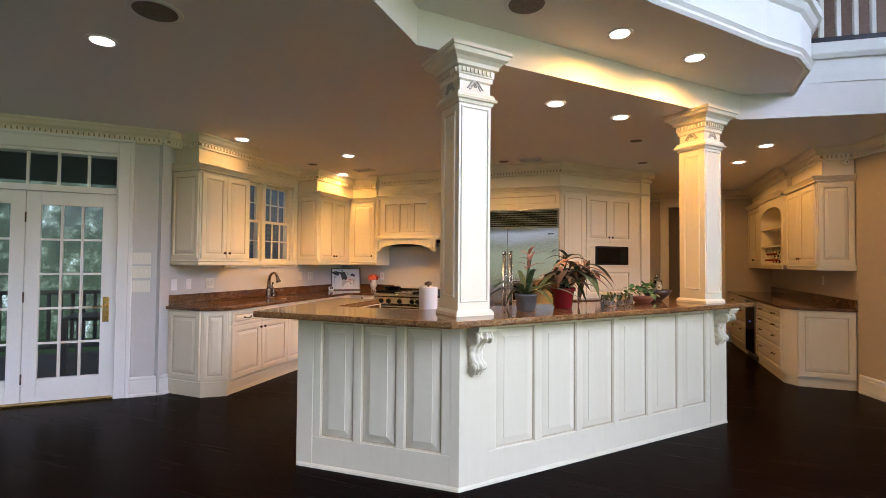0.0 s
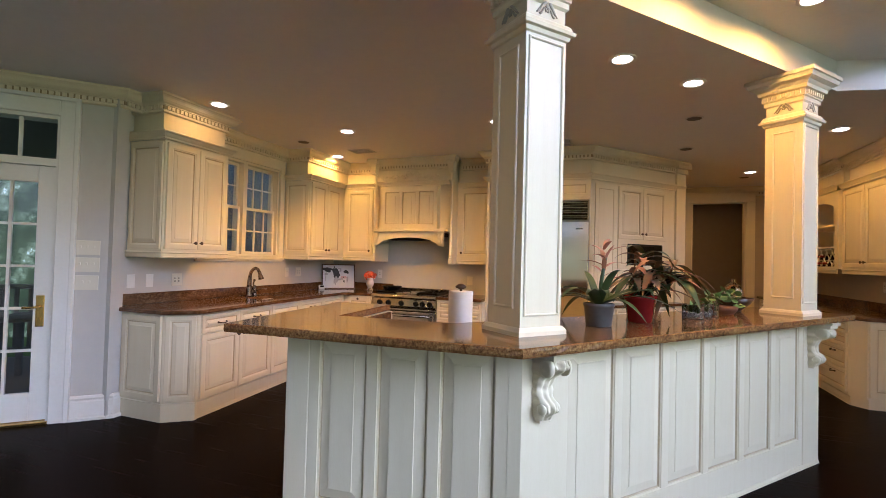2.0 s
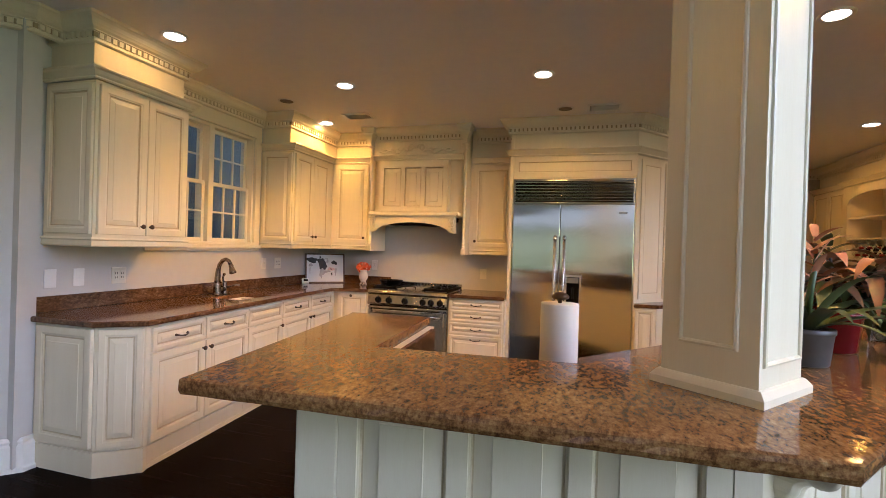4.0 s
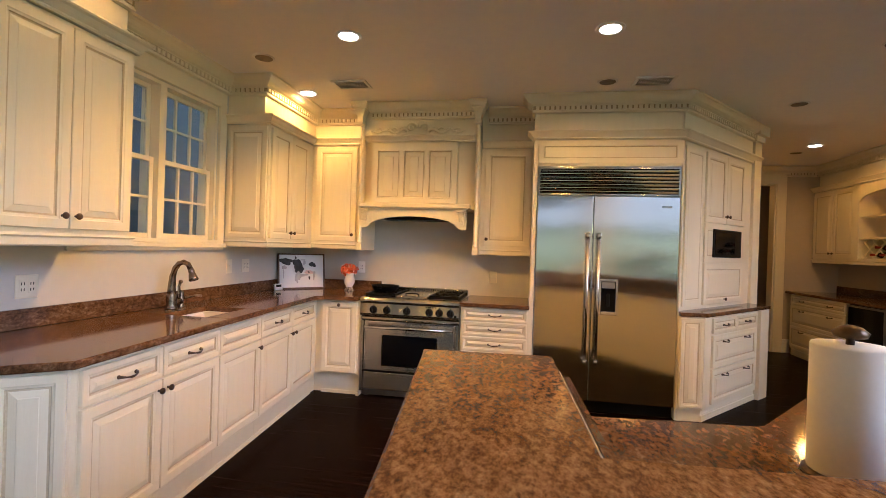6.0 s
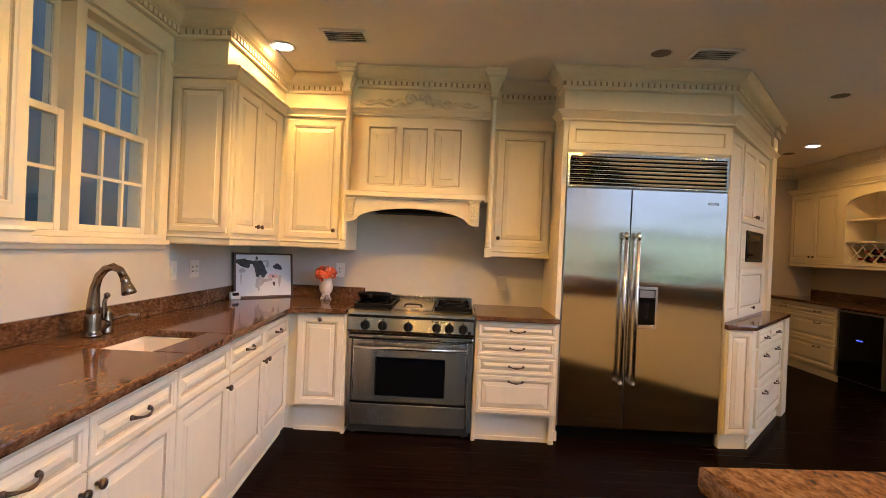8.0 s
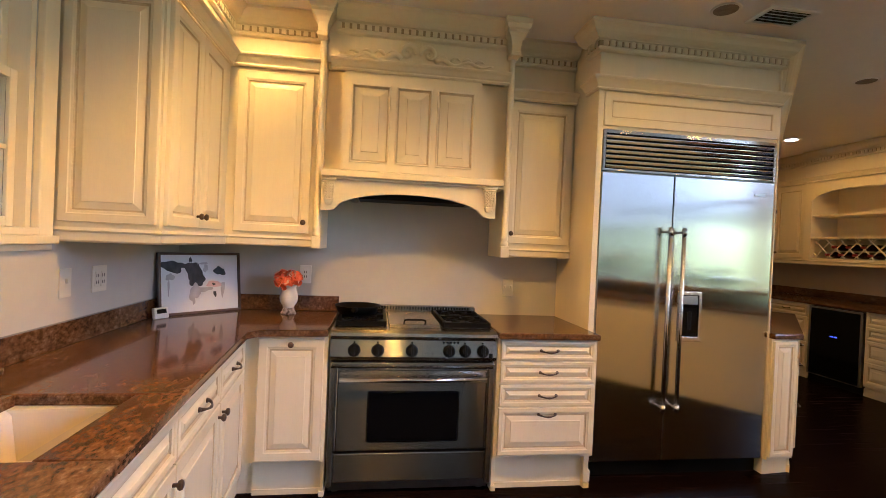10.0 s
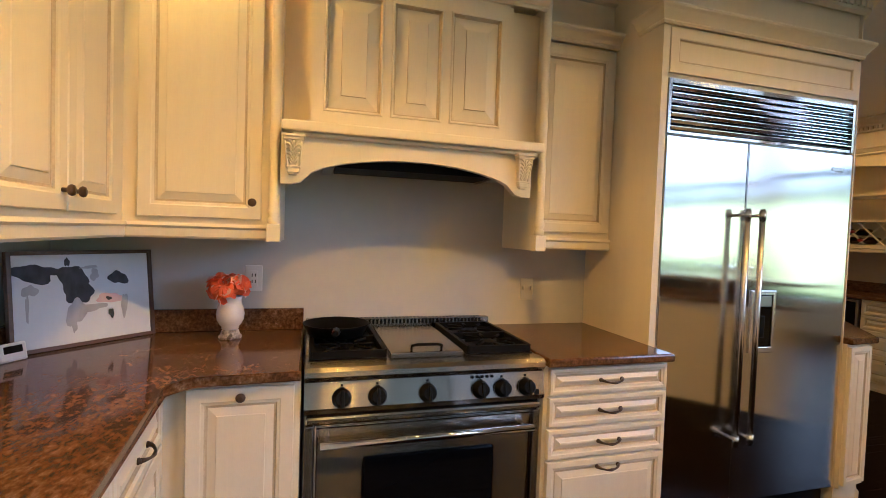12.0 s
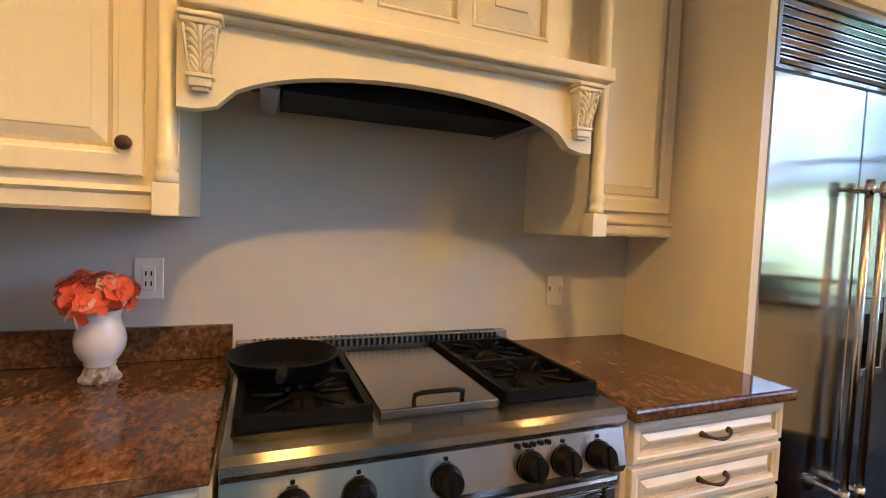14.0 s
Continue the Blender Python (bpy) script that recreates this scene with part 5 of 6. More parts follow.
# ---- refrigerator and its surround ----
fr = thing("refrigerator", pose(-1.528, 7.46, 0), "built-in stainless steel side by side refrigerator", "refrigerator")
FW, FS = 1.19, 0.485
part("case", boxes((0.004, FW - 0.004, 0.03, 0.50, 0.10, 2.135)), STEELD, fr)
part("toe_grille", boxes((0.01, FW - 0.01, 0.05, 0.09, 0.0, 0.098)), BLACK, fr)
for a, b in ((0.006, FS - 0.003), (FS + 0.003, FW - 0.006)):
    part("fridge_door", boxes((a, b, 0, 0.032, 0.105, 1.878), r=0.004), STEEL_FRIDGE, fr)
gr = part("grille", boxes((0.006, 0.022, 0.0, 0.03, 1.888, 2.135), (FW - 0.022, FW - 0.006, 0.0, 0.03, 1.888, 2.135), (0.022, FW - 0.022, 0.0, 0.03, 2.115, 2.135), (0.022, FW - 0.022, 0.004, 0.03, 1.888, 1.90)), STEEL, fr)
part("grille_back", boxes((0.022, FW - 0.022, 0.026, 0.029, 1.90, 2.115)), BLACK, gr)
for i in range(7):
    part("louvre", moved(boxes((0.022, FW - 0.022, -0.011, 0.011, -0.0105, 0.0105), r=0.004), pose(0, 0.012, 1.918 + i * 0.0302, 28)), CHROME, gr)
for x in (FS - 0.045, FS + 0.045):
    bm = tube(bmesh.new(), [(x, -0.055, 0.42), (x, -0.055, 1.56)], 0.0125, 14)
    for z in (0.45, 1.53):
        tube(bm, [(x, -0.055, z), (x, 0.002, z)], 0.008, 10)
        lathe(bm, [(0.0155, -0.02), (0.0155, 0.02)], 14, pose(x, -0.055, z))
    part("handle", bm, SATIN, fr, "long round steel handle")
dp = part("dispenser", boxes((0.548, 0.566, -0.010, 0.001, 0.855, 1.165), (0.686, 0.704, -0.010, 0.001, 0.855, 1.165), (0.566, 0.686, -0.010, 0.001, 1.142, 1.165), (0.566, 0.686, -0.014, 0.001, 0.855, 0.885), r=0.003), SATIN, fr, "water and ice dispenser")
part("recess", boxes((0.566, 0.686, -0.0025, -0.0005, 0.885, 1.142)), DGLASS, dp)
part("control_strip", boxes((0.572, 0.680, -0.006, -0.002, 1.085, 1.138), r=0.002), STEELD, dp)
part("lever", boxes((0.612, 0.640, -0.008, -0.002, 0.93, 1.04), r=0.003), BLACK, dp)
part("badge", boxes((FW - 0.15, FW - 0.07, -0.003, 0.0, 1.785, 1.803), r=0.001), STEELD, fr, "small dark maker's badge")

TD = 47.0
td = Vector((math.cos(radians(TD)), math.sin(radians(TD))))
tn = Vector((td.y, -td.x))
T0 = Vector((-0.325, 7.52))
TL = 1.64
T1 = T0 + td * TL
sr = thing("refrigerator_surround", pose(0, 0, 0), "cream panelled enclosure round the refrigerator with dentil crown", "cabinet")
part("side_panel", boxes((-1.566, -1.531, 7.46, YW - 0.001, 0, CEIL - 0.003)), CREAM, sr)
part("side_panel", boxes((-0.336, -0.328, 7.46, YW - 0.02, 0, CEIL - 0.003)), CREAM, sr)
part("foot_block", boxes((-1.572, -1.526, 7.43, 7.459, 0, 0.07), r=0.004), CREAM, sr)
part("header", boxes((-1.53, -0.337, 7.475, YW - 0.001, 2.14, CEIL - 0.003)), CREAM, sr)
part("header_panel", flat_panel(-1.525, -0.335, 2.16, 2.36, 0.045, 0.016, 7.458), [CREAM, GLAZE], sr)
fpath = [(-1.566, 7.62), (-1.566, 7.46), (T0.x - 0.004, 7.46), (T1 + td * 0.0)[:]]
cornice_small(sr, fpath, 2.37, h=0.075, out=0.055)
crown(sr, fpath[:-1] + [(T1 - td * 0.01)[:]])

part("frieze_filler", prism(bmesh.new(), [(T0.x - 0.003, 7.463), (T1 - td * 0.02)[:], T0[:]], 2.375, CEIL - 0.006), CREAM, sr)

# tall oven cabinet, set at an angle
tw = thing("tall_cabinet", pose(0, 0, 0), "cream tall oven cabinet set at an angle", "cabinet")
TM = pose(T0.x, T0.y, 0, 0, 0, TD)
part("body", prism(bmesh.new(), [(T0.x, T0.y), T1[:], (T1 - tn * 0.55)[:], (T0.x - 0.002, 7.95)], 0.90, CEIL - 0.004), CREAM, tw)
for a, b, k in ((0.44, 0.865, 0.835), (0.87, 1.295, 0.90)):
    d = part("door", moved(raised(a, b, 1.70, 2.34, y=-0.02), TM), [CREAM, GLAZE], tw)
    kb = knob(d, 0, 0)
    kb.matrix_basis = TM @ pose(k, -0.02, 1.77)
part("niche_frame", moved(flat_panel(0.44, 1.295, 1.335, 1.69, 0.055, 0.016, -0.016, 0.002), TM), [CREAM, GLAZE], tw)
part("microwave", moved(boxes((0.60, 1.22, -0.024, 0.01, 1.38, 1.645), r=0.003), TM), BLACK, tw, "black built-in microwave")
part("microwave_window", moved(boxes((0.63, 1.06, -0.027, -0.02, 1.41, 1.615), r=0.002), TM), DGLASS, tw)
d = part("flap_door", moved(raised(0.44, 1.295, 0.945, 1.325, y=-0.02), TM), [CREAM, GLAZE], tw)
kb = knob(d, 0, 0)
kb.matrix_basis = TM @ pose(0.86, -0.02, 0.985)
part("stile_panel", moved(flat_panel(0.06, 0.41, 0.95, 2.34, 0.05, 0.014, -0.014, 0.004), TM), [CREAM, GLAZE], tw)
part("end_pilaster", moved(boxes((TL - 0.16, TL + 0.02, -0.03, 0.03, 0.0, 2.60), (TL - 0.18, TL + 0.04, -0.05, 0.03, 2.60, 2.66), (TL - 0.20, TL + 0.06, -0.085, 0.03, 2.66, CEIL - 0.004), r=0.006), TM), CREAM, tw)

bt = thing("base_cabinet", pose(-0.12, 7.46, 0, 0, 0, TD), "cream angled base cabinet with three rows of drawers", "cabinet", "base cabinets")
BL = 1.32
part("body", boxes((0, BL, 0, 0.16, 0.10, CT - CTH)), CREAM, bt)
part("toe_kick", boxes((0.0, BL, 0.02, 0.16, 0, 0.10), (0.0, BL, 0.008, 0.02, 0, 0.05), r=0.002), CREAM, bt)
drawer(bt, 0.12, 0.59, DB + 0.02, DT)
drawer(bt, 0.59, 1.06, DB + 0.02, DT)
for z0, z1 in ((0.44, 0.715), (0.13, 0.425)):
    dd = part("drawer_front", raised(0.123, 1.057, z0, z1, 0.05, y=-0.02), [CREAM, GLAZE], bt)
    for x in (0.36, 0.82):
        pull(dd, x, z1 - 0.06, -0.02)
part("end_stile", boxes((1.12, BL + 0.01, -0.03, 0.02, 0.0, CT - CTH), r=0.005), CREAM, bt)
inv = bt.matrix_basis.inverted()
bp_ = thing("end_cabinet", pose(0, 0, 0), "cream raised end panel beside the refrigerator", "cabinet")
part("body", prism(bmesh.new(), [(-0.326, 7.44), (-0.125, 7.462), (T0 + td * 0.2)[:], T0[:]], 0.10, CT - CTH), CREAM, bp_)
part("toe_kick", prism(bmesh.new(), [(-0.326, 7.46), (-0.13, 7.478), (T0 + td * 0.2)[:], T0[:]], 0.0, 0.098), CREAM, bp_)
part("panel", moved(raised(0.008, 0.195, 0.12, 0.865, 0.035, y=-0.018), pose(-0.326, 7.44, 0, 0, 0, 6)), [CREAM, GLAZE], bp_)
ct3 = thing("countertop", pose(0, 0, 0), "narrow brown granite ledge on the angled cabinet", "countertop", "granite counters")
q0 = Vector((-0.12, 7.46)) + tn * 0.035
part("slab", slab([(-0.326, 7.415), (q0.x - 0.01, q0.y - 0.005), (q0 + td * (BL + 0.03))[:], (T0 + td * (TL - 0.15) + tn * 0.002)[:], (T0 + tn * 0.002)[:], (-0.326, 7.50)]), GRANITE, ct3)


# ---- island ----
IP = (-0.45, 3.80)            # front corner of its base
IL = pose(IP[0], IP[1], 0, 0, 0, 3.0)     # frame of the short wing
ID = pose(IP[0], IP[1], 0, 0, 0, 50.0)    # frame of the long slanted wing
BAR = 1.067


def w2(m, x, y):
    v = m @ Vector((x, y, 0))
    return (v.x, v.y)


LW, RW2 = 1.15, 2.75
isl = thing("island", pose(0, 0, 0), "cream panelled kitchen island with two slanted wings and a raised bar", "kitchen island")
part("body", prism(bmesh.new(), [w2(IL, -LW, 0), w2(IL, 0, 0), w2(ID, RW2, 0), w2(ID, RW2, 0.30), w2(ID, 0.22, 0.30), w2(IL, -0.10, 0.24), w2(IL, -LW + 0.14, 0.24), w2(IL, -LW + 0.14, 0.96), w2(IL, -LW, 0.96)], 0.0, BAR - 0.042), CREAM, isl)
part("cabinet_body", prism(bmesh.new(), [w2(IL, -LW + 0.142, 0.242), w2(IL, -0.10, 0.242), w2(ID, 0.22, 0.302), w2(ID, RW2 - 0.05, 0.302), w2(ID, RW2 - 0.05, 0.90), w2(ID, 0.40, 0.90), w2(IL, -0.47, 0.86), w2(IL, -LW + 0.142, 0.86)], 0.0, CT - CTH - 0.001), CREAM, isl)


def wing_panels(m, x0, x1, n, z0=0.205, z1=0.985, stile=0.058):
    """A face frame with n tall raised panels set back in it."""
    step = (x1 - x0 - stile) / n
    part("bottom_rail", moved(boxes((x0, x1, -0.020, -0.001, 0.0, z0), r=0.002), m), CREAM, isl)
    part("top_rail", moved(boxes((x0, x1, -0.020, -0.001, z1, BAR - 0.043), r=0.002), m), CREAM, isl)
    for i in range(n + 1):
        a = x0 + i * step
        part("stile", moved(boxes((a, a + stile, -0.020, -0.001, z0 + 0.0005, z1 - 0.0005), r=0.002), m), CREAM, isl)
    for i in range(n):
        a, b = x0 + i * step + stile, x0 + (i + 1) * step
        bm = bmesh.new()
        rings(bm, a, b, z0, z1, [(0, -0.001), (0.0, -0.015), (0.006, -0.012), (0.009, -0.004), (0.014, -0.004), (0.062, -0.015), (0.064, -0.0185), (0.067, -0.0185)], glaze=(3, 4))
        part("panel", moved(bm, m), [CREAM, GLAZE], isl)


wing_panels(IL, -LW + 0.116, -0.046, 3)
part("corner_post", moved(boxes((-LW - 0.012, -LW + 0.115, -0.022, 0.10, 0, BAR - 0.043), r=0.005), IL), CREAM, isl)
part("corner_post", prism(bmesh.new(), [w2(IL, -0.045, 0.0), w2(IL, -0.045, -0.022), w2(IL, 0.012, -0.022), w2(ID, -0.008, -0.024), w2(ID, 0.21, -0.024), w2(ID, 0.21, 0)], 0, BAR - 0.043, r=0.003), CREAM, isl)
wing_panels(ID, 0.211, 2.524, 6)
part("corner_post", moved(boxes((2.525, RW2 + 0.012, -0.024, 0.10, 0, BAR - 0.043), r=0.005), ID), CREAM, isl)
part("shoe_moulding", sweep(bmesh.new(), [w2(IL, -LW, 0.0), w2(IL, 0.0, 0.0), w2(ID, RW2, 0)], [(0.02, 0), (0.036, 0), (0.034, 0.012), (0.026, 0.022), (0.02, 0.024)]), CREAM, isl)
part("side_panel", moved(raised(0.05, 0.92, 0.13, 0.985, 0.06, 0.02, -0.018), IL @ pose(-LW, 0.96, 0, 0, 0, -90)), [CREAM, GLAZE], isl)
for x in (0.10, 2.63):
    part("bracket", moved(corbel_mesh(0.112, 0.33, 0.135), ID @ pose(x, -0.024, BAR - 0.043)), CREAM, isl, "large carved acanthus scroll bracket")

bar = thing("bar_top", pose(0, 0, 0), "thick polished brown granite bar top with a rough chiselled edge", "countertop", "granite counters")
OV = 0.255
TIP, oc, END = (-1.785, 3.475), Vector((-0.385, 3.495)), (1.575, 5.945)
a1, a2 = Vector(w2(IL, -1, 0.265)), Vector(w2(IL, 1, 0.265))
b1, b2 = Vector(w2(ID, -1, 0.46)), Vector(w2(ID, 1, 0.46))
da, db = a2 - a1, b2 - b1
s_ = ((b1 - a1).x * db.y - (b1 - a1).y * db.x) / (da.x * db.y - da.y * db.x)
ic = a1 + da * s_


def edge_pts(p, q, n):
    return [tuple(Vector(p).lerp(Vector(q), i / n)) for i in range(n)]


outline = edge_pts(TIP, oc[:], 40) + edge_pts(oc[:], END, 80) + edge_pts(END, w2(ID, 2.98, 0.30), 6) + [w2(ID, 2.80, 0.46), ic[:], w2(IL, -1.03, 0.265), w2(IL, -1.03, 0.975), w2(IL, -1.436, 0.975)] + edge_pts(w2(IL, -1.436, 0.965), TIP, 20)[1:]
bm = bmesh.new()
rnd = random.Random(4)
n = len(outline)
cen = Vector((sum(p[0] for p in outline) / n, sum(p[1] for p in outline) / n))
layers = []
for z, ins in ((BAR - 0.040, 0.006), (BAR - 0.028, 0.0), (BAR - 0.014, 0.0), (BAR - 0.004, 0.003), (BAR, 0.009)):
    row = []
    for i, p in enumerate(outline):
        a, b = Vector(outline[i - 1]), Vector(outline[(i + 1) % n])
        t_ = (b - a).normalized()
        nn = Vector((t_.y, -t_.x))
        q = Vector(p) - nn * (ins + (rnd.uniform(0, 0.004) if z < BAR - 0.006 else 0))
        row.append(bm.verts.new((q.x, q.y, z)))
    layers.append(row)
for A, B in zip(layers, layers[1:]):
    for i in range(n):
        bm.faces.new((A[i], A[(i + 1) % n], B[(i + 1) % n], B[i]))
bm.faces.new(layers[-1])
bm.faces.new(layers[0][::-1])
part("slab", bm, GRANITE_BAR, bar)
lowc = thing("countertop", pose(0, 0, 0), "lower polished granite work counter of the island", "countertop", "granite counters")
part("slab", slab([w2(IL, -LW + 0.143, 0.243), w2(IL, -0.10, 0.243), w2(ID, 0.22, 0.303), w2(ID, RW2, 0.303), w2(ID, RW2, 0.945), w2(ID, 0.37, 0.945), w2(IL, -0.465, 0.905), w2(IL, -LW + 0.143, 0.905)]), GRANITE, lowc)
part("riser", moved(boxes((-LW + 0.143, -LW + 0.16, 0.25, 0.90, CT + 0.001, BAR - 0.042)), IL), GRANITE, lowc, "granite riser up to the bar")


part("riser", moved(boxes((-LW + 0.162, -0.12, 0.245, 0.262, CT + 0.001, BAR - 0.042)), IL), GRANITE, lowc, "granite riser up to the bar")
part("riser", moved(boxes((0.24, RW2 - 0.02, 0.304, 0.322, CT + 0.001, BAR - 0.042)), ID), GRANITE, lowc, "granite riser up to the bar")


# ---- columns on the bar ----
def column(x, y, rz):
    t = thing("column", pose(x, y, BAR, 0, 0, rz), "square cream panelled column with dentil capital standing on the bar", "column", "island columns")
    H = CEIL - BAR
    h = 0.118
    zn = 2.44 - BAR               # necking
    part("base", sweep(bmesh.new(), [(-h, -h), (h, -h), (h, h), (-h, h)], [(0, 0), (0.020, 0), (0.020, 0.018), (0.010, 0.032), (0.006, 0.036), (0, 0.036)], closed=True), CREAM, t)
    part("shaft", boxes((-h, h, -h, h, 0, zn)), CREAM, t)
    part("block", boxes((-h + 0.004, h - 0.004, -h + 0.004, h - 0.004, zn, H - 0.002)), CREAM, t)
    for k in range(4):
        m = pose(0, 0, 0, 0, 0, 90 * k)
        bm = bmesh.new()
        e = 0.045 if k == 3 else 0.014
        rings(bm, -h + e, h - e, 0.07 + e, zn - 0.035 - e, [(0, -h - 0.0005), (0.002, -h - 0.006), (0.007, -h - 0.008), (0.011, -h - 0.005), (0.013, -h - 0.0005)], cap=False)
        part("panel_moulding", moved(bm, m), [CREAM, GLAZE], t)
    nk = [(0, zn - 0.035), (0.010, zn - 0.03), (0.014, zn - 0.012), (0.030, zn - 0.008), (0.034, zn + 0.006), (0.022, zn + 0.014), (0.018, zn + 0.03), (0.008, zn + 0.042), (-0.003, zn + 0.045)]
    part("necking", sweep(bmesh.new(), [(-h, -h), (h, -h), (h, h), (-h, h)], nk, closed=True), CREAM, t)
    cp_ = [(-0.003, H - 0.20), (0.008, H - 0.19), (0.008, H - 0.165), (0.016, H - 0.16), (0.016, H - 0.12), (0.036, H - 0.112), (0.040, H - 0.09), (0.058, H - 0.07), (0.085, H - 0.055), (0.092, H - 0.03), (0.102, H - 0.026), (0.102, H - 0.002), (-0.003, H - 0.002)]
    cap = part("capital", sweep(bmesh.new(), [(-h, -h), (h, -h), (h, h), (-h, h)], cp_, closed=True), CREAM, t)
    part("dentil_course", dentils(bmesh.new(), [(-h, -h), (h, -h), (h, h), (-h, h), (-h, -h)], 0.016, H - 0.152, H - 0.124, 0.016, 0.014, 0.014), CREAM, cap)
    for k in range(2):
        bm = bmesh.new()
        zc = (zn + H) / 2 - 0.065
        for s in (-1, 1):
            tube(bm, [(s * (0.006 + 0.008 * i), -h, zc + 0.004 + 0.030 * math.sin(1.3 - i * 0.36)) for i in range(8)], [0.008, 0.009, 0.008, 0.007, 0.007, 0.006, 0.005, 0.003], 6)
            tube(bm, [(s * (0.004 + 0.006 * i), -h, zc - 0.012 + 0.016 * math.sin(i * 0.8)) for i in range(8)], 0.005, 6)
        lathe(bm, [(0.012, 0), (0.012, 0.006), (0.006, 0.011)], 10, pose(0, -h + 0.003, zc + 0.01, 90))
        part("carved_rosette", moved(bm, pose(0, 0, 0, 0, 0, -90 * k)), mat("grey_glazed_carving", (0.46, 0.42, 0.34), 0.5, grain=(80, (0.30, 0.27, 0.21), 0.6, (1, 1, 1))) if "grey_glazed_carving" not in bpy.data.materials else bpy.data.materials["grey_glazed_carving"], cap)
    return t


column(*w2(ID, 0.10, 0.105), 50.0)
column(*w2(ID, 2.52, 0.06), 50.0)

# ---- bar cabinets on the far side ----
RX = 2.24
RF = -90.0


def bar_drawers(w, two, far=False):
    def f(t):
        k = 2 if two else 1
        for z0, z1 in ((0.735, 0.862), (0.44, 0.722), (0.13, 0.427)) if far else ((0.735, 0.862), (0.595, 0.722), (0.37, 0.582), (0.13, 0.357)):
            d = part("drawer_front", raised(0.02, w - 0.02, z0, z1, 0.04, y=-0.02), [CREAM, GLAZE], t)
            for i in range(k):
                pull(d, w * (i + 0.5) / k, z1 - 0.064, -0.02)
    return f


base_unit("base_cabinet", pose(RX, YN - 0.10, 0, 0, 0, RF), 1.22, "cream bar cabinet with three rows of wide drawers", bar_drawers(1.22, True, True), 0.64)
base_unit("base_cabinet", pose(RX, 8.99, 0, 0, 0, RF), 1.21, "cream bar cabinet with four wide drawers and a panelled end", bar_drawers(1.21, True), 0.64)
ec = thing("end_cabinet", pose(0, 0, 0), "cream panelled end of the bar cabinets", "cabinet")
part("body", prism(bmesh.new(), [(RX, 7.778), (2.34, 7.64), (2.895, 7.64), (2.895, 7.778)], 0.10, CT - CTH), CREAM, ec)
part("toe_kick", prism(bmesh.new(), [(RX + 0.02, 7.778), (2.36, 7.655), (2.895, 7.655), (2.895, 7.778)], 0.0, 0.098), CREAM, ec)
part("side_panel", moved(raised(0.01, 0.54, 0.12, 0.865, 0.06, y=-0.018), pose(2.345, 7.64, 0)), [CREAM, GLAZE], ec)
wcool = thing("wine_cooler", pose(RX - 0.02, 9.625, 0, 0, 0, RF), "black wine cooler with a steel frame under the bar", "wine cooler")
part("case", boxes((0.005, 0.625, 0.03, 0.60, 0.0, 0.872)), BLACK, wcool)
part("glass_door", boxes((0.03, 0.60, 0.0, 0.028, 0.09, 0.845), r=0.003), DGLASS, wcool)
part("door_frame", boxes((0.008, 0.03, -0.004, 0.028, 0.08, 0.865), (0.60, 0.622, -0.004, 0.028, 0.08, 0.865), (0.03, 0.60, -0.004, 0.028, 0.845, 0.865), (0.03, 0.60, -0.004, 0.028, 0.08, 0.09)), STEELD, wcool)
part("display", boxes((0.27, 0.31, -0.003, 0.0, 0.545, 0.555), (0.325, 0.35, -0.003, 0.0, 0.545, 0.555)), glow("blue_display", (0.10, 0.12, 1.0), 3.0), wcool, "small lit blue display")
ct4 = thing("countertop", pose(0, 0, 0), "dark polished granite counter of the bar", "countertop", "granite counters")
part("slab", slab([(RX - 0.035, YN - 0.004), (RX - 0.035, 7.77), (2.33, 7.60), (2.897, 7.60), (2.897, YN - 0.004)]), GRANITE, ct4)
part("backsplash", slab([(2.877, 7.61), (2.898, 7.61), (2.898, YN - 0.004), (2.877, YN - 0.004)], CT + 0.10, 0.099, 0.003), GRANITE, ct4)

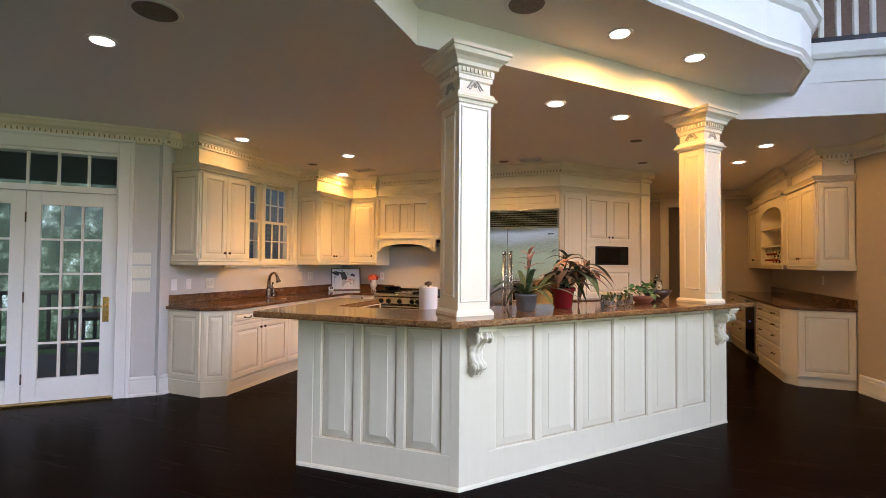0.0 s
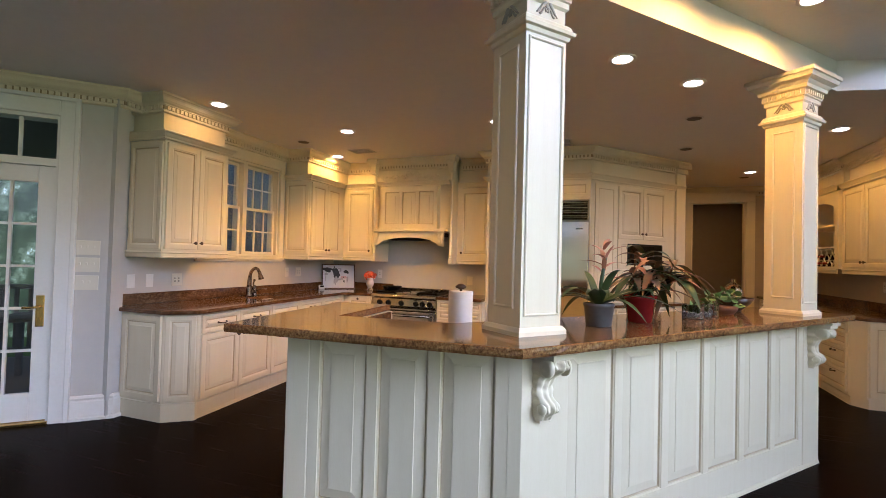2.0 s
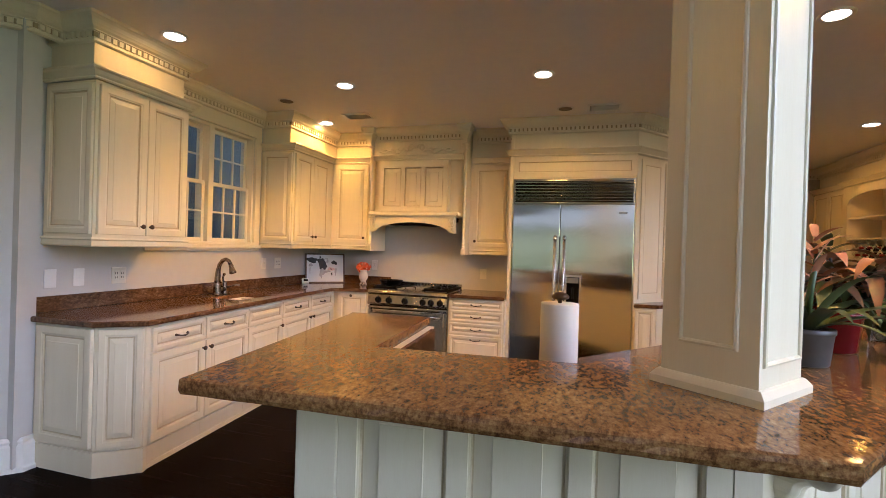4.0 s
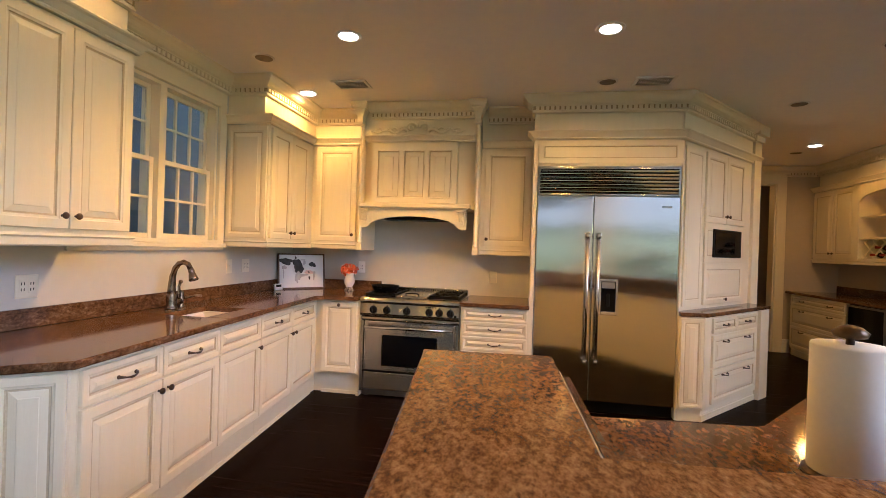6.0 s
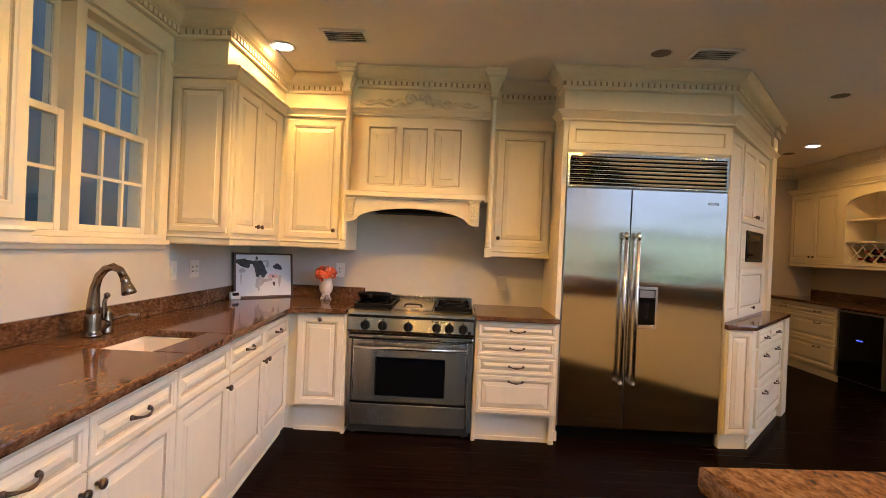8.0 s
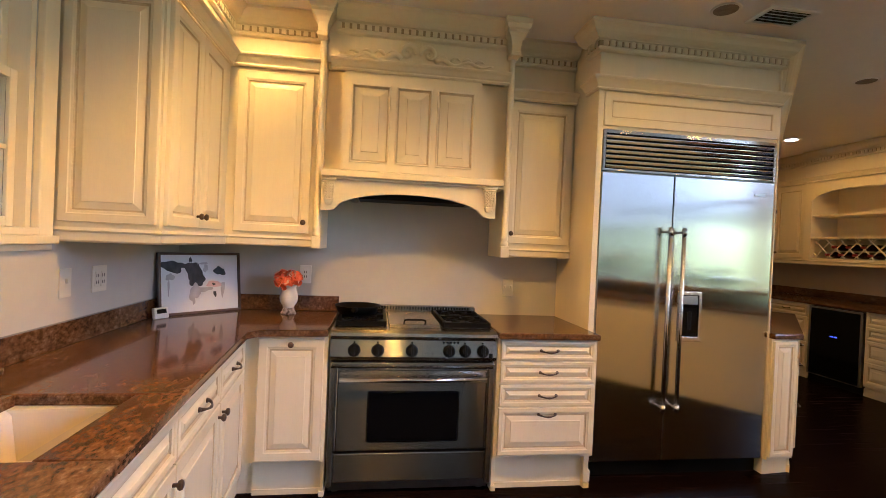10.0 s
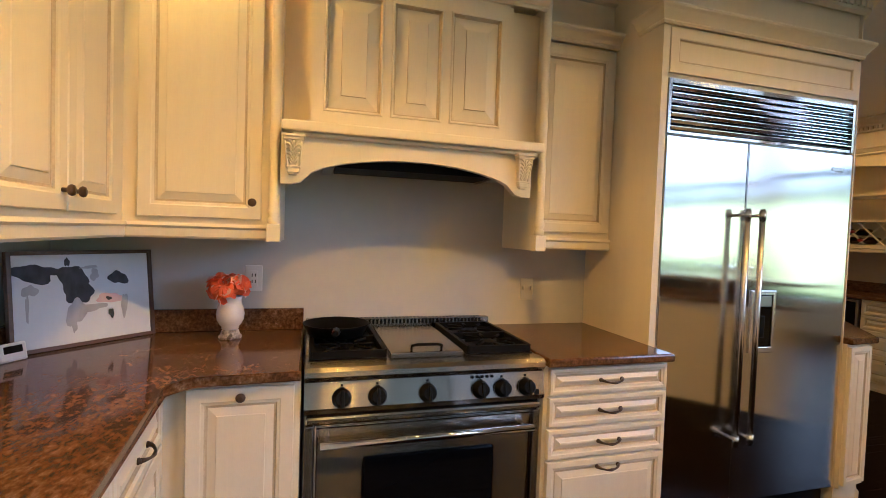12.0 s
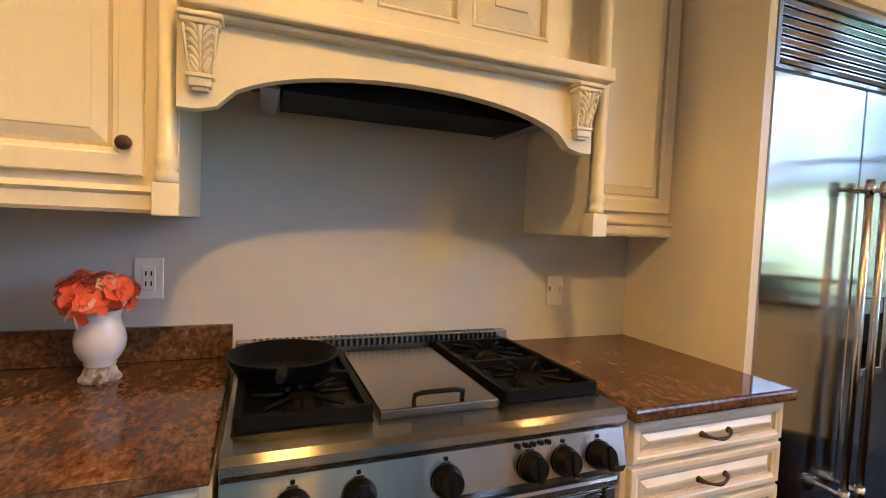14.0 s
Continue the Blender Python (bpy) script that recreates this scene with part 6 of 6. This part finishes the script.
RU = 2.55
for y0, y1, dpt, kind in ((YN - 0.01, 10.03, 0.0, "d"), (10.025, 8.74, -0.05, "a"), (8.735, 7.64, 0.0, "d")):
    w = y0 - y1
    m = pose(RU + dpt, y0, 0, 0, 0, RF)
    if kind == "d":
        t = thing("wall_cabinet", m, "cream wall cabinet with two doors over the bar", "cabinet", "bar wall cabinets")
        part("body", boxes((0, w, 0, XR - RU - 0.002, UB, UT)), CREAM, t)
        for a, b, k in ((0.02, w / 2 - 0.002, w / 2 - 0.035), (w / 2 + 0.002, w - 0.02, w / 2 + 0.035)):
            door(t, a, b, UB + 0.02, UT - 0.02, (k, UB + 0.08))
    else:
        t = thing("open_shelf_cabinet", m, "open arched cream shelf cabinet with a lattice wine rack", "cabinet", "bar wall cabinets")
        dd = XR - RU - dpt - 0.002
        part("side", boxes((0, 0.10, 0, dd, UB, UT)), CREAM, t)
        part("side", boxes((w - 0.10, w, 0, dd, UB, UT)), CREAM, t)
        part("back", boxes((0.10, w - 0.10, dd - 0.02, dd, UB, UT)), CREAM, t)
        for z in (UB, 1.66, 1.93):
            part("shelf", boxes((0.10, w - 0.10, 0.012, dd - 0.02, z, z + 0.022), r=0.003), CREAM, t)
        bm = bmesh.new()
        n = 20
        for yy in (0.0, 0.022):
            A = [bm.verts.new((0.10 + (w - 0.20) * i / n, yy, 2.13 + 0.12 * math.sqrt(max(0, 1 - (2 * i / n - 1) ** 2)))) for i in range(n + 1)]
            B = [bm.verts.new((0.10 + (w - 0.20) * i / n, yy, UT)) for i in range(n + 1)]
            for i in range(n):
                bm.faces.new((A[i], A[i + 1], B[i + 1], B[i]))
            if yy == 0.0:
                A0 = A
        for i in range(n):
            bm.faces.new((A0[i], A[i], A[i + 1], A0[i + 1]))
        part("arch", bm, CREAM, t)
        part("top", boxes((0.10, w - 0.10, 0.022, dd - 0.02, UT - 0.02, UT)), CREAM, t)
        la = bmesh.new()
        zz0, zz1 = UB + 0.022, 1.66
        hh = zz1 - zz0
        for s in (1, -1):
            for i in range(-1, 6):
                x0_ = 0.10 + i * 0.165
                pts = []
                for k in range(9):
                    xx = x0_ + hh * k / 8
                    zz = zz0 + hh * k / 8 if s == 1 else zz1 - hh * k / 8
                    if 0.105 < xx < w - 0.105:
                        pts.append((xx, 0.06 + (0.006 if s > 0 else -0.006), zz))
                if len(pts) > 1:
                    tube(la, pts, 0.009, 4)
        part("wine_lattice", la, CREAM, t)
        for i, (bx, bz) in enumerate(((0.30, 1.47), (0.46, 1.47), (0.63, 1.47), (0.80, 1.47), (0.38, 1.56), (0.55, 1.56), (0.72, 1.56))):
            b = thing("wine_bottle", m @ pose(bx, 0.30, bz, 90), "dark wine bottle lying in the rack", "bottle", "wine bottles")
            part("glass", lathe(bmesh.new(), [(0.036, 0), (0.038, 0.01), (0.038, 0.17), (0.016, 0.22), (0.014, 0.27)], 14), mat("dark_bottle", (0.03, 0.012, 0.012), 0.1) if "dark_bottle" not in bpy.data.materials else bpy.data.materials["dark_bottle"], b)
            part("capsule", lathe(bmesh.new(), [(0.0155, 0.235), (0.0155, 0.285), (0.012, 0.287)], 12), mat("red_foil", (0.28, 0.03, 0.03), 0.3, 0.6) if "red_foil" not in bpy.data.materials else bpy.data.materials["red_foil"], b)
    part("top_box", boxes((0.02, w - 0.0, 0.05, XR - RU - dpt - 0.002, UT + 0.07, CEIL - 0.003)), CREAM, t)
    cornice_small(t, [(0.0, -0.015), (w + (0.015 if y1 < 8 else 0), -0.015)] + ([(w + 0.015, XR - RU)] if y1 < 8 else []), UT)
    light_rail(t, [(0.0, 0), (w, 0)] + ([(w, XR - RU)] if y1 < 8 else []), UB)
    crown(t, [(0.0, 0.05), (w, 0.05)] + ([(w, XR - RU)] if y1 < 8 else []))
    if y1 < 8:
        part("side_panel", moved(raised(0.01, XR - RU - 0.012, UB + 0.02, UT - 0.02, 0.05, y=-0.016, t=0.018), pose(w, 0, 0, 0, 0, 90)), [CREAM, GLAZE], t)
# security camera and pier details
sc_ = thing("security_camera", pose(2.80, 7.56, 2.56), "small black and white camera fixed to the cabinet top", "camera")
part("housing", lathe(bmesh.new(), [(0.028, 0), (0.034, 0.02), (0.034, 0.06), (0.02, 0.08)], 16, pose(0, 0.06, 0, 90)), WHITEP, sc_)
part("eye", lathe(bmesh.new(), [(0.020, 0), (0.024, 0.006), (0.01, 0.012)], 14, pose(0, -0.008, 0, 90)), BLACK, sc_)
wn = thing("wall_box", pose(3.03, 7.22, 0), "cream moulded box panel on the wall pier", "panel")
part("box", boxes((0.16, 0.75, -0.09, 0, 0.62, 1.17), (0.13, 0.78, -0.12, 0, 1.17, 1.21), (0.14, 0.77, -0.105, 0, 0.58, 0.62), r=0.006), CREAM, wn)
for z in (1.66, 0.90):
    sc2 = thing("iron_bracket", pose(3.22, 7.22 if z > 1.3 else 7.13, z), "black wrought iron wall ornament", "ornament")
    bm = lathe(bmesh.new(), [(0.05, 0), (0.055, 0.012), (0.03, 0.022)], 16, pose(0, 0, 0, 90))
    tube(bm, [(0, -0.02, 0), (0, -0.06, 0.02), (0, -0.08, -0.03), (0, -0.05, -0.06)], 0.012, 8)
    part("scroll", bm, BLACK, sc2)


# ---- switches and outlets ----
def plate(m, w, label, kind, n, material):
    t = thing("outlet" if kind == "o" else "light_switch", m, label, "outlet" if kind == "o" else "switch", "wall plates")
    part("cover", boxes((-w / 2, w / 2, -0.006, 0, -0.06, 0.06), r=0.003), material, t)
    for i in range(n):
        x = (i - (n - 1) / 2) * 0.046
        if kind == "o":
            part("receptacle", boxes((x - 0.017, x + 0.017, -0.0085, -0.005, -0.035, 0.035), r=0.002), material, t)
            part("slot", boxes((x - 0.009, x - 0.005, -0.009, -0.0083, 0.008, 0.022), (x + 0.005, x + 0.009, -0.009, -0.0083, 0.008, 0.022), (x - 0.009, x - 0.005, -0.009, -0.0083, -0.022, -0.008), (x + 0.005, x + 0.009, -0.009, -0.0083, -0.022, -0.008)), BLACK, t)
        elif kind == "s":
            part("toggle", boxes((x - 0.005, x + 0.005, -0.018, -0.005, -0.002, 0.018), r=0.002), material, t)


WM = pose(XW, 0, 0, 0, 0, 90)
for z, n in ((1.41, 3), (1.27, 3), (1.123, 2)):
    plate(DW @ pose(2.41, 0, z), 0.172 if n == 3 else 0.165, "ivory wall plate with toggle switches", "s", n, PLASTIC)
plate(pose(XW, 4.75, 1.125, 0, 0, 90), 0.075, "blank white wall plate above the counter", "b", 0, WHITEP)
plate(pose(XW, 4.93, 1.125, 0, 0, 90), 0.075, "blank white wall plate above the counter", "b", 0, WHITEP)
plate(pose(XW, 5.22, 1.125, 0, 0, 90), 0.115, "ivory wall plate with an outlet", "o", 2, PLASTIC)
plate(pose(XW, 6.88, 1.17, 0, 0, 90), 0.075, "ivory wall plate with a switch", "s", 1, PLASTIC)
plate(pose(XW, 7.12, 1.17, 0, 0, 90), 0.115, "ivory wall plate with an outlet", "o", 2, PLASTIC)
plate(pose(-3.315, YW, 1.155), 0.075, "white duplex outlet on the range wall", "o", 1, WHITEP)
plate(pose(-1.925, YW, 1.105), 0.075, "ivory outlet on the range wall", "s", 2, PLASTIC)
plate(pose(XR, 8.6, 1.2, 0, 0, -90), 0.075, "ivory outlet above the bar counter", "o", 1, PLASTIC)

# ---- things on the counters ----
pf = thing("framed_print", pose(-3.885, 7.79, CT, -7, 0, 45), "framed cow watercolour leaning on the wall in the corner", "picture")
PW_, PH_ = 0.49, 0.365
part("frame", boxes((-PW_ / 2, -PW_ / 2 + 0.014, -0.012, 0.018, 0, PH_), (PW_ / 2 - 0.014, PW_ / 2, -0.012, 0.018, 0, PH_), (-PW_ / 2 + 0.014, PW_ / 2 - 0.014, -0.012, 0.018, 0, 0.014), (-PW_ / 2 + 0.014, PW_ / 2 - 0.014, -0.012, 0.018, PH_ - 0.014, PH_), r=0.002), mat("dark_walnut", (0.09, 0.045, 0.025), 0.45, grain=(50, (0.05, 0.025, 0.015), 0.7, (1, 1, 8))), pf, "thin dark walnut frame")
part("canvas", boxes((-PW_ / 2 + 0.014, PW_ / 2 - 0.014, 0.0, 0.010, 0.014, PH_ - 0.014)), mat("canvas_white", (0.72, 0.74, 0.78), 0.8, grain=(12, (0.60, 0.63, 0.69), 0.7, (1, 1, 0.4)), bump=0.1), pf)


def blob(cx, cz, rx, rz, seed, y, rough=0.25, n=26):
    r = random.Random(seed)
    ph = [r.uniform(0, 6.28) for _ in range(4)]
    bm = bmesh.new()
    vs = []
    for i in range(n):
        a = 2 * math.pi * i / n
        k = 1 + rough * (0.5 * math.sin(2 * a + ph[0]) + 0.35 * math.sin(3 * a + ph[1]) + 0.3 * math.sin(5 * a + ph[2]))
        vs.append(bm.verts.new((cx + rx * k * math.cos(a), y, cz + rz * k * math.sin(a))))
    bm.faces.new(vs)
    return bm


INK = mat("black_wash", (0.03, 0.032, 0.04), 0.8, grain=(25, (0.12, 0.12, 0.14), 0.8, (1, 1, 0.5)))
WASH = mat("grey_wash", (0.38, 0.38, 0.42), 0.8, grain=(22, (0.58, 0.60, 0.65), 0.9, (1, 1, 0.5)))
PINK = mat("pink_wash", (0.62, 0.42, 0.44), 0.8, grain=(25, (0.70, 0.58, 0.60), 0.8, (1, 1, 1)))
MARKS = ((-0.167, 0.283, 0.058, 0.036, INK), (-0.117, 0.290, 0.045, 0.017, INK), (-0.042, 0.243, 0.052, 0.062, INK), (-0.022, 0.197, 0.045, 0.036, INK),
         (0.113, 0.252, 0.034, 0.027, INK), (-0.063, 0.322, 0.008, 0.018, INK), (0.027, 0.270, 0.016, 0.022, WASH), (0.080, 0.172, 0.046, 0.022, PINK),
         (0.074, 0.172, 0.011, 0.007, INK), (-0.040, 0.130, 0.032, 0.050, WASH), (-0.050, 0.085, 0.009, 0.032, WASH), (-0.180, 0.222, 0.022, 0.022, WASH),
         (0.130, 0.140, 0.013, 0.045, WASH), (0.080, 0.112, 0.011, 0.016, INK), (0.014, 0.142, 0.055, 0.013, WASH), (-0.190, 0.160, 0.005, 0.055, WASH), (0.010, 0.300, 0.03, 0.006, WASH))
for k, (cx, cz, rx, rz, mm) in enumerate(MARKS):
    part("brush_mark", blob(cx, cz, rx, rz, 40 + k, -0.0006 - 0.0003 * k, 0.35), mm, pf)
vs_ = thing("vase", pose(-3.39, 7.84, CT), "small white ceramic urn vase holding coral flowers", "vase")
part("urn", lathe(bmesh.new(), [(0.020, 0.036), (0.033, 0.038), (0.036, 0.043), (0.034, 0.048), (0.044, 0.060), (0.054, 0.080), (0.057, 0.105), (0.052, 0.130), (0.045, 0.148), (0.043, 0.164), (0.048, 0.180), (0.042, 0.180), (0.036, 0.165)], 24), mat("white_ceramic", (0.72, 0.70, 0.72), 0.15, grain=(30, (0.60, 0.56, 0.60), 0.6, (1, 1, 1))), vs_)
part("foot", lathe(bmesh.new(), [(0.044, 0), (0.047, 0.003), (0.046, 0.009), (0.039, 0.016), (0.035, 0.030), (0.030, 0.038)], 24), mat("crackled_glaze", (0.66, 0.62, 0.62), 0.3, grain=(75, (0.05, 0.035, 0.03), 1.0, (1, 1, 0.7)), bump=0.3), vs_, "crackled darkly stained foot")
PINK = mat("pale_petal", (0.86, 0.50, 0.40), 0.6, grain=(40, (0.88, 0.66, 0.56), 0.8, (1, 1, 1)))
CORAL = mat("coral_petal", (0.82, 0.15, 0.035), 0.6, grain=(40, (0.72, 0.09, 0.045), 0.9, (1, 1, 1)))
GREEN = mat("leaf_green", (0.075, 0.16, 0.045), 0.45, grain=(25, (0.13, 0.22, 0.07), 0.8, (1, 1, 1)))


def petal(bm, c, n, size, r):
    n = Vector(n).normalized()
    a = n.orthogonal().normalized()
    a.rotate(Matrix.Rotation(r.uniform(0, 6.28), 3, n))
    b = n.cross(a)
    c = Vector(c)
    vs = [bm.verts.new(c + a * size * u + b * size * v + n * size * w) for u, v, w in ((-0.25, -0.5, 0), (0.25, -0.5, 0), (0.55, 0.1, 0.16), (0.25, 0.55, 0.30), (-0.25, 0.55, 0.30), (-0.55, 0.1, 0.16), (0, 0.0, -0.05))]
    for i in range(6):
        bm.faces.new((vs[i], vs[(i + 1) % 6], vs[6])).smooth = True


r = random.Random(3)
for k in range(7):
    a = k * 0.9
    c0 = Vector((0.055 * math.cos(a) * (k > 0), 0.055 * math.sin(a) * (k > 0), 0.232 - 0.02 * (k % 3)))
    bm = bmesh.new()
    for j in range(26):
        d = Vector((r.gauss(0, 1), r.gauss(0, 1), r.gauss(0.3, 1))).normalized()
        petal(bm, c0 + d * 0.030, d + Vector((0, 0, 0.4)), 0.042, r)
    bm.faces.index_update()
    for f in bm.faces:
        f.material_index = 1 if (f.index // 6) % 4 == 0 else 0
    part("flower", bm, [CORAL, PINK], vs_, "ruffled coral silk flower")
tm = thing("kitchen_timer", pose(-4.02, 7.56, CT, -12, 0, 60), "small white digital timer on the counter", "timer")
part("case", boxes((-0.042, 0.042, -0.012, 0.012, 0, 0.062), r=0.005), WHITEP, tm)
part("screen", boxes((-0.028, 0.028, -0.0135, -0.0115, 0.028, 0.052)), BLACK, tm)
tx, ty = w2(IL, -0.435, 0.62)
pt_ = thing("paper_towel_holder", pose(tx, ty, CT), "roll of white paper towel on a dark upright holder", "paper towel")
part("base", lathe(bmesh.new(), [(0.08, 0), (0.08, 0.008), (0.02, 0.014)], 24), BRONZE, pt_)
part("roll", lathe(bmesh.new(), [(0.018, 0.014), (0.070, 0.014), (0.071, 0.02), (0.071, 0.288), (0.069, 0.293), (0.018, 0.293)], 36), mat("paper", (0.80, 0.76, 0.70), 0.9, grain=(70, (0.74, 0.70, 0.64), 0.6, (1, 1, 1)), bump=0.15), pt_)
part("rod", lathe(bmesh.new(), [(0.008, 0.29), (0.008, 0.305), (0.03, 0.31), (0.034, 0.320), (0.02, 0.332), (0.008, 0.336)], 16), BRONZE, pt_)


# ---- plants on the bar ----
def strap(bm, base, az, length, width, lift, droop, seg=9, idx=0, twist=0.0):
    d = Vector((math.cos(az), math.sin(az), 0))
    s = Vector((-d.y, d.x, 0))
    rows__ = []
    for i in range(seg + 1):
        t = i / seg
        p = Vector(base) + d * (length * t * math.cos(lift)) + Vector((0, 0, length * (t * math.sin(lift) - droop * t * t)))
        w = width * (0.55 + 1.3 * t - 1.85 * t ** 2.2) if t < 1 else 0.001
        w = max(w, 0.001)
        sd = s * math.cos(twist * t) + Vector((0, 0, 1)) * math.sin(twist * t)
        rows__.append([bm.verts.new(p - sd * w), bm.verts.new(p + Vector((0, 0, -w * 0.3))), bm.verts.new(p + sd * w)])
    for A, B in zip(rows__, rows__[1:]):
        for j in range(2):
            f = bm.faces.new((A[j], A[j + 1], B[j + 1], B[j]))
            f.smooth, f.material_index = True, idx


DGREEN = mat("strap_leaf_green", (0.032, 0.062, 0.022), 0.35, grain=(14, (0.07, 0.11, 0.04), 0.8, (1, 1, 1)))
RUST = mat("faded_bract", (0.42, 0.16, 0.10), 0.55, grain=(20, (0.52, 0.30, 0.18), 0.8, (1, 1, 1)))
CROTON = mat("croton_leaf", (0.10, 0.075, 0.04), 0.4, grain=(16, (0.34, 0.12, 0.06), 0.9, (1, 1, 1)))
GREYPOT = mat("grey_zinc", (0.11, 0.11, 0.115), 0.4, 0.3, grain=(20, (0.18, 0.18, 0.185), 0.7, (1, 1, 1)))
REDPOT = mat("oxblood_glaze", (0.23, 0.012, 0.016), 0.12, grain=(12, (0.14, 0.008, 0.01), 0.7, (1, 1, 1)))
SOIL = mat("potting_soil", (0.03, 0.02, 0.014), 0.95, grain=(60, (0.06, 0.04, 0.03), 0.8, (1, 1, 1)), bump=0.4)
r = random.Random(8)
p1 = thing("potted_bromeliad", pose(*w2(ID, 0.61, 0.11), BAR), "bromeliad with faded rust bracts in a grey zinc pot", "potted plant", "plants on the bar")
part("pot", lathe(bmesh.new(), [(0.060, 0), (0.065, 0.005), (0.075, 0.100), (0.079, 0.103), (0.079, 0.118), (0.073, 0.119), (0.070, 0.105)], 28), GREYPOT, p1)
part("soil", lathe(bmesh.new(), [(0.070, 0.095), (0.070, 0.104), (0.01, 0.107)], 20), SOIL, p1)
for k in range(16):
    bm = bmesh.new()
    strap(bm, (0, 0, 0.10), k * 2.4 + r.uniform(-0.3, 0.3), r.uniform(0.34, 0.54), 0.026, r.uniform(0.55, 1.15), r.uniform(0.35, 0.8), 12)
    part("leaf", bm, DGREEN, p1)
part("stalk", tube(bmesh.new(), [(0, 0, 0.12), (0.012, 0, 0.25), (0.03, 0.01, 0.36)], [0.012, 0.010, 0.008], 8), DGREEN, p1)
for k in range(12):
    bm = bmesh.new()
    strap(bm, (0.02, 0.005, 0.26 + 0.014 * k), k * 2.4, r.uniform(0.10, 0.19), 0.015, r.uniform(0.4, 1.2), 0.35, 7)
    part("bract", bm, RUST, p1, "faded rust red bract")
p2 = thing("potted_croton", pose(*w2(ID, 0.98, 0.14), BAR) @ Matrix.Scale(1.1, 4), "croton with drooping dark red and green leaves in an oxblood pot", "potted plant", "plants on the bar")
part("pot", lathe(bmesh.new(), [(0.056, 0), (0.061, 0.006), (0.074, 0.115), (0.084, 0.120), (0.084, 0.140), (0.077, 0.141), (0.072, 0.12)], 28), REDPOT, p2)
part("soil", lathe(bmesh.new(), [(0.072, 0.112), (0.072, 0.120), (0.01, 0.123)], 20), SOIL, p2)
for s in range(5):
    az = s * 1.26 - 0.4
    tip = Vector((0.13 * math.cos(az) + 0.08, 0.11 * math.sin(az), 0.25 + 0.05 * (s % 3)))
    part("stem", tube(bmesh.new(), [(0, 0, 0.11), tip * 0.55 + Vector((0, 0, 0.08)), tip], [0.008, 0.006, 0.004], 6), SOIL, p2)
    for k in range(15):
        bm = bmesh.new()
        b0 = Vector((0, 0, 0.11)).lerp(tip, 0.45 + 0.042 * k)
        strap(bm, b0, k * 2.4 + s, r.uniform(0.13, 0.23), 0.025, r.uniform(-0.1, 0.9), r.uniform(0.5, 1.0), 8)
        part("leaf", bm, (CROTON, CROTON, DGREEN, CROTON, DGREEN, RUST)[(k + s) % 6], p2)
for i, (u, v) in enumerate(((1.42, 0.10), (1.53, 0.115), (1.64, 0.13))):
    t = thing("glass_planter", ID @ pose(u, v, BAR, 0, 0, 8 * i), "square clear glass vase with pebbles and small foliage", "vase", "glass planters on the bar")
    bm = boxes((-0.045, 0.045, -0.045, 0.045, 0, 0.09), r=0.004)
    box(bm, -0.039, 0.039, -0.039, 0.039, 0.008, 0.0905)
    part("glass_cube", bm, CLEAR, t)
    st = bmesh.new()
    for k in range(22):
        bmesh.ops.create_icosphere(st, subdivisions=1, radius=0.009, matrix=Matrix.Translation((r.uniform(-0.026, 0.026), r.uniform(-0.026, 0.026), r.uniform(0.018, 0.04))))
    part("pebbles", st, mat("grey_pebble", (0.55, 0.55, 0.56), 0.5, grain=(40, (0.3, 0.3, 0.31), 0.8, (1, 1, 1))) if "grey_pebble" not in bpy.data.materials else bpy.data.materials["grey_pebble"], t)
    for k in range(9):
        bm = bmesh.new()
        strap(bm, (0, 0, 0.04), k * 2.4 + i, r.uniform(0.08, 0.14), 0.012, r.uniform(0.8, 1.3), 0.35, 6)
        part("leaf", bm, GREEN, t)
p4 = thing("potted_ivy", pose(*w2(ID, 1.96, 0.22), BAR), "low trailing green ivy in a small brown dish", "potted plant", "plants on the bar")
part("dish", lathe(bmesh.new(), [(0.06, 0), (0.085, 0.03), (0.09, 0.055), (0.082, 0.055), (0.075, 0.04)], 24), mat("brown_terracotta", (0.20, 0.08, 0.04), 0.6, grain=(30, (0.14, 0.05, 0.03), 0.7, (1, 1, 1))), p4)
for k in range(60):
    bm = bmesh.new()
    az = r.uniform(0, 6.28)
    rr_ = r.uniform(0.02, 0.17)
    petal(bm, (rr_ * math.cos(az), rr_ * math.sin(az), 0.14 - 0.45 * rr_ + r.uniform(-0.03, 0.05)), (r.gauss(0, 0.5), r.gauss(0, 0.5), 1), r.uniform(0.03, 0.05), r)
    part("leaf", bm, GREEN, p4)
bw = thing("dark_bowl", pose(*w2(ID, 2.27, 0.32), BAR), "dark wooden bowl on the bar holding a glass cloche", "bowl")
part("bowl", lathe(bmesh.new(), [(0.05, 0), (0.055, 0.01), (0.11, 0.06), (0.135, 0.10), (0.130, 0.10), (0.10, 0.06), (0.04, 0.02)], 28), mat("dark_bowl_wood", (0.035, 0.018, 0.012), 0.3, grain=(20, (0.06, 0.03, 0.02), 0.7, (1, 1, 1))), bw)
part("glass_cloche", lathe(bmesh.new(), [(0.055, 0.10), (0.058, 0.14), (0.048, 0.185), (0.02, 0.205), (0.012, 0.215), (0.016, 0.23), (0.004, 0.238)], 24), CLEAR, bw, "clear glass cloche")
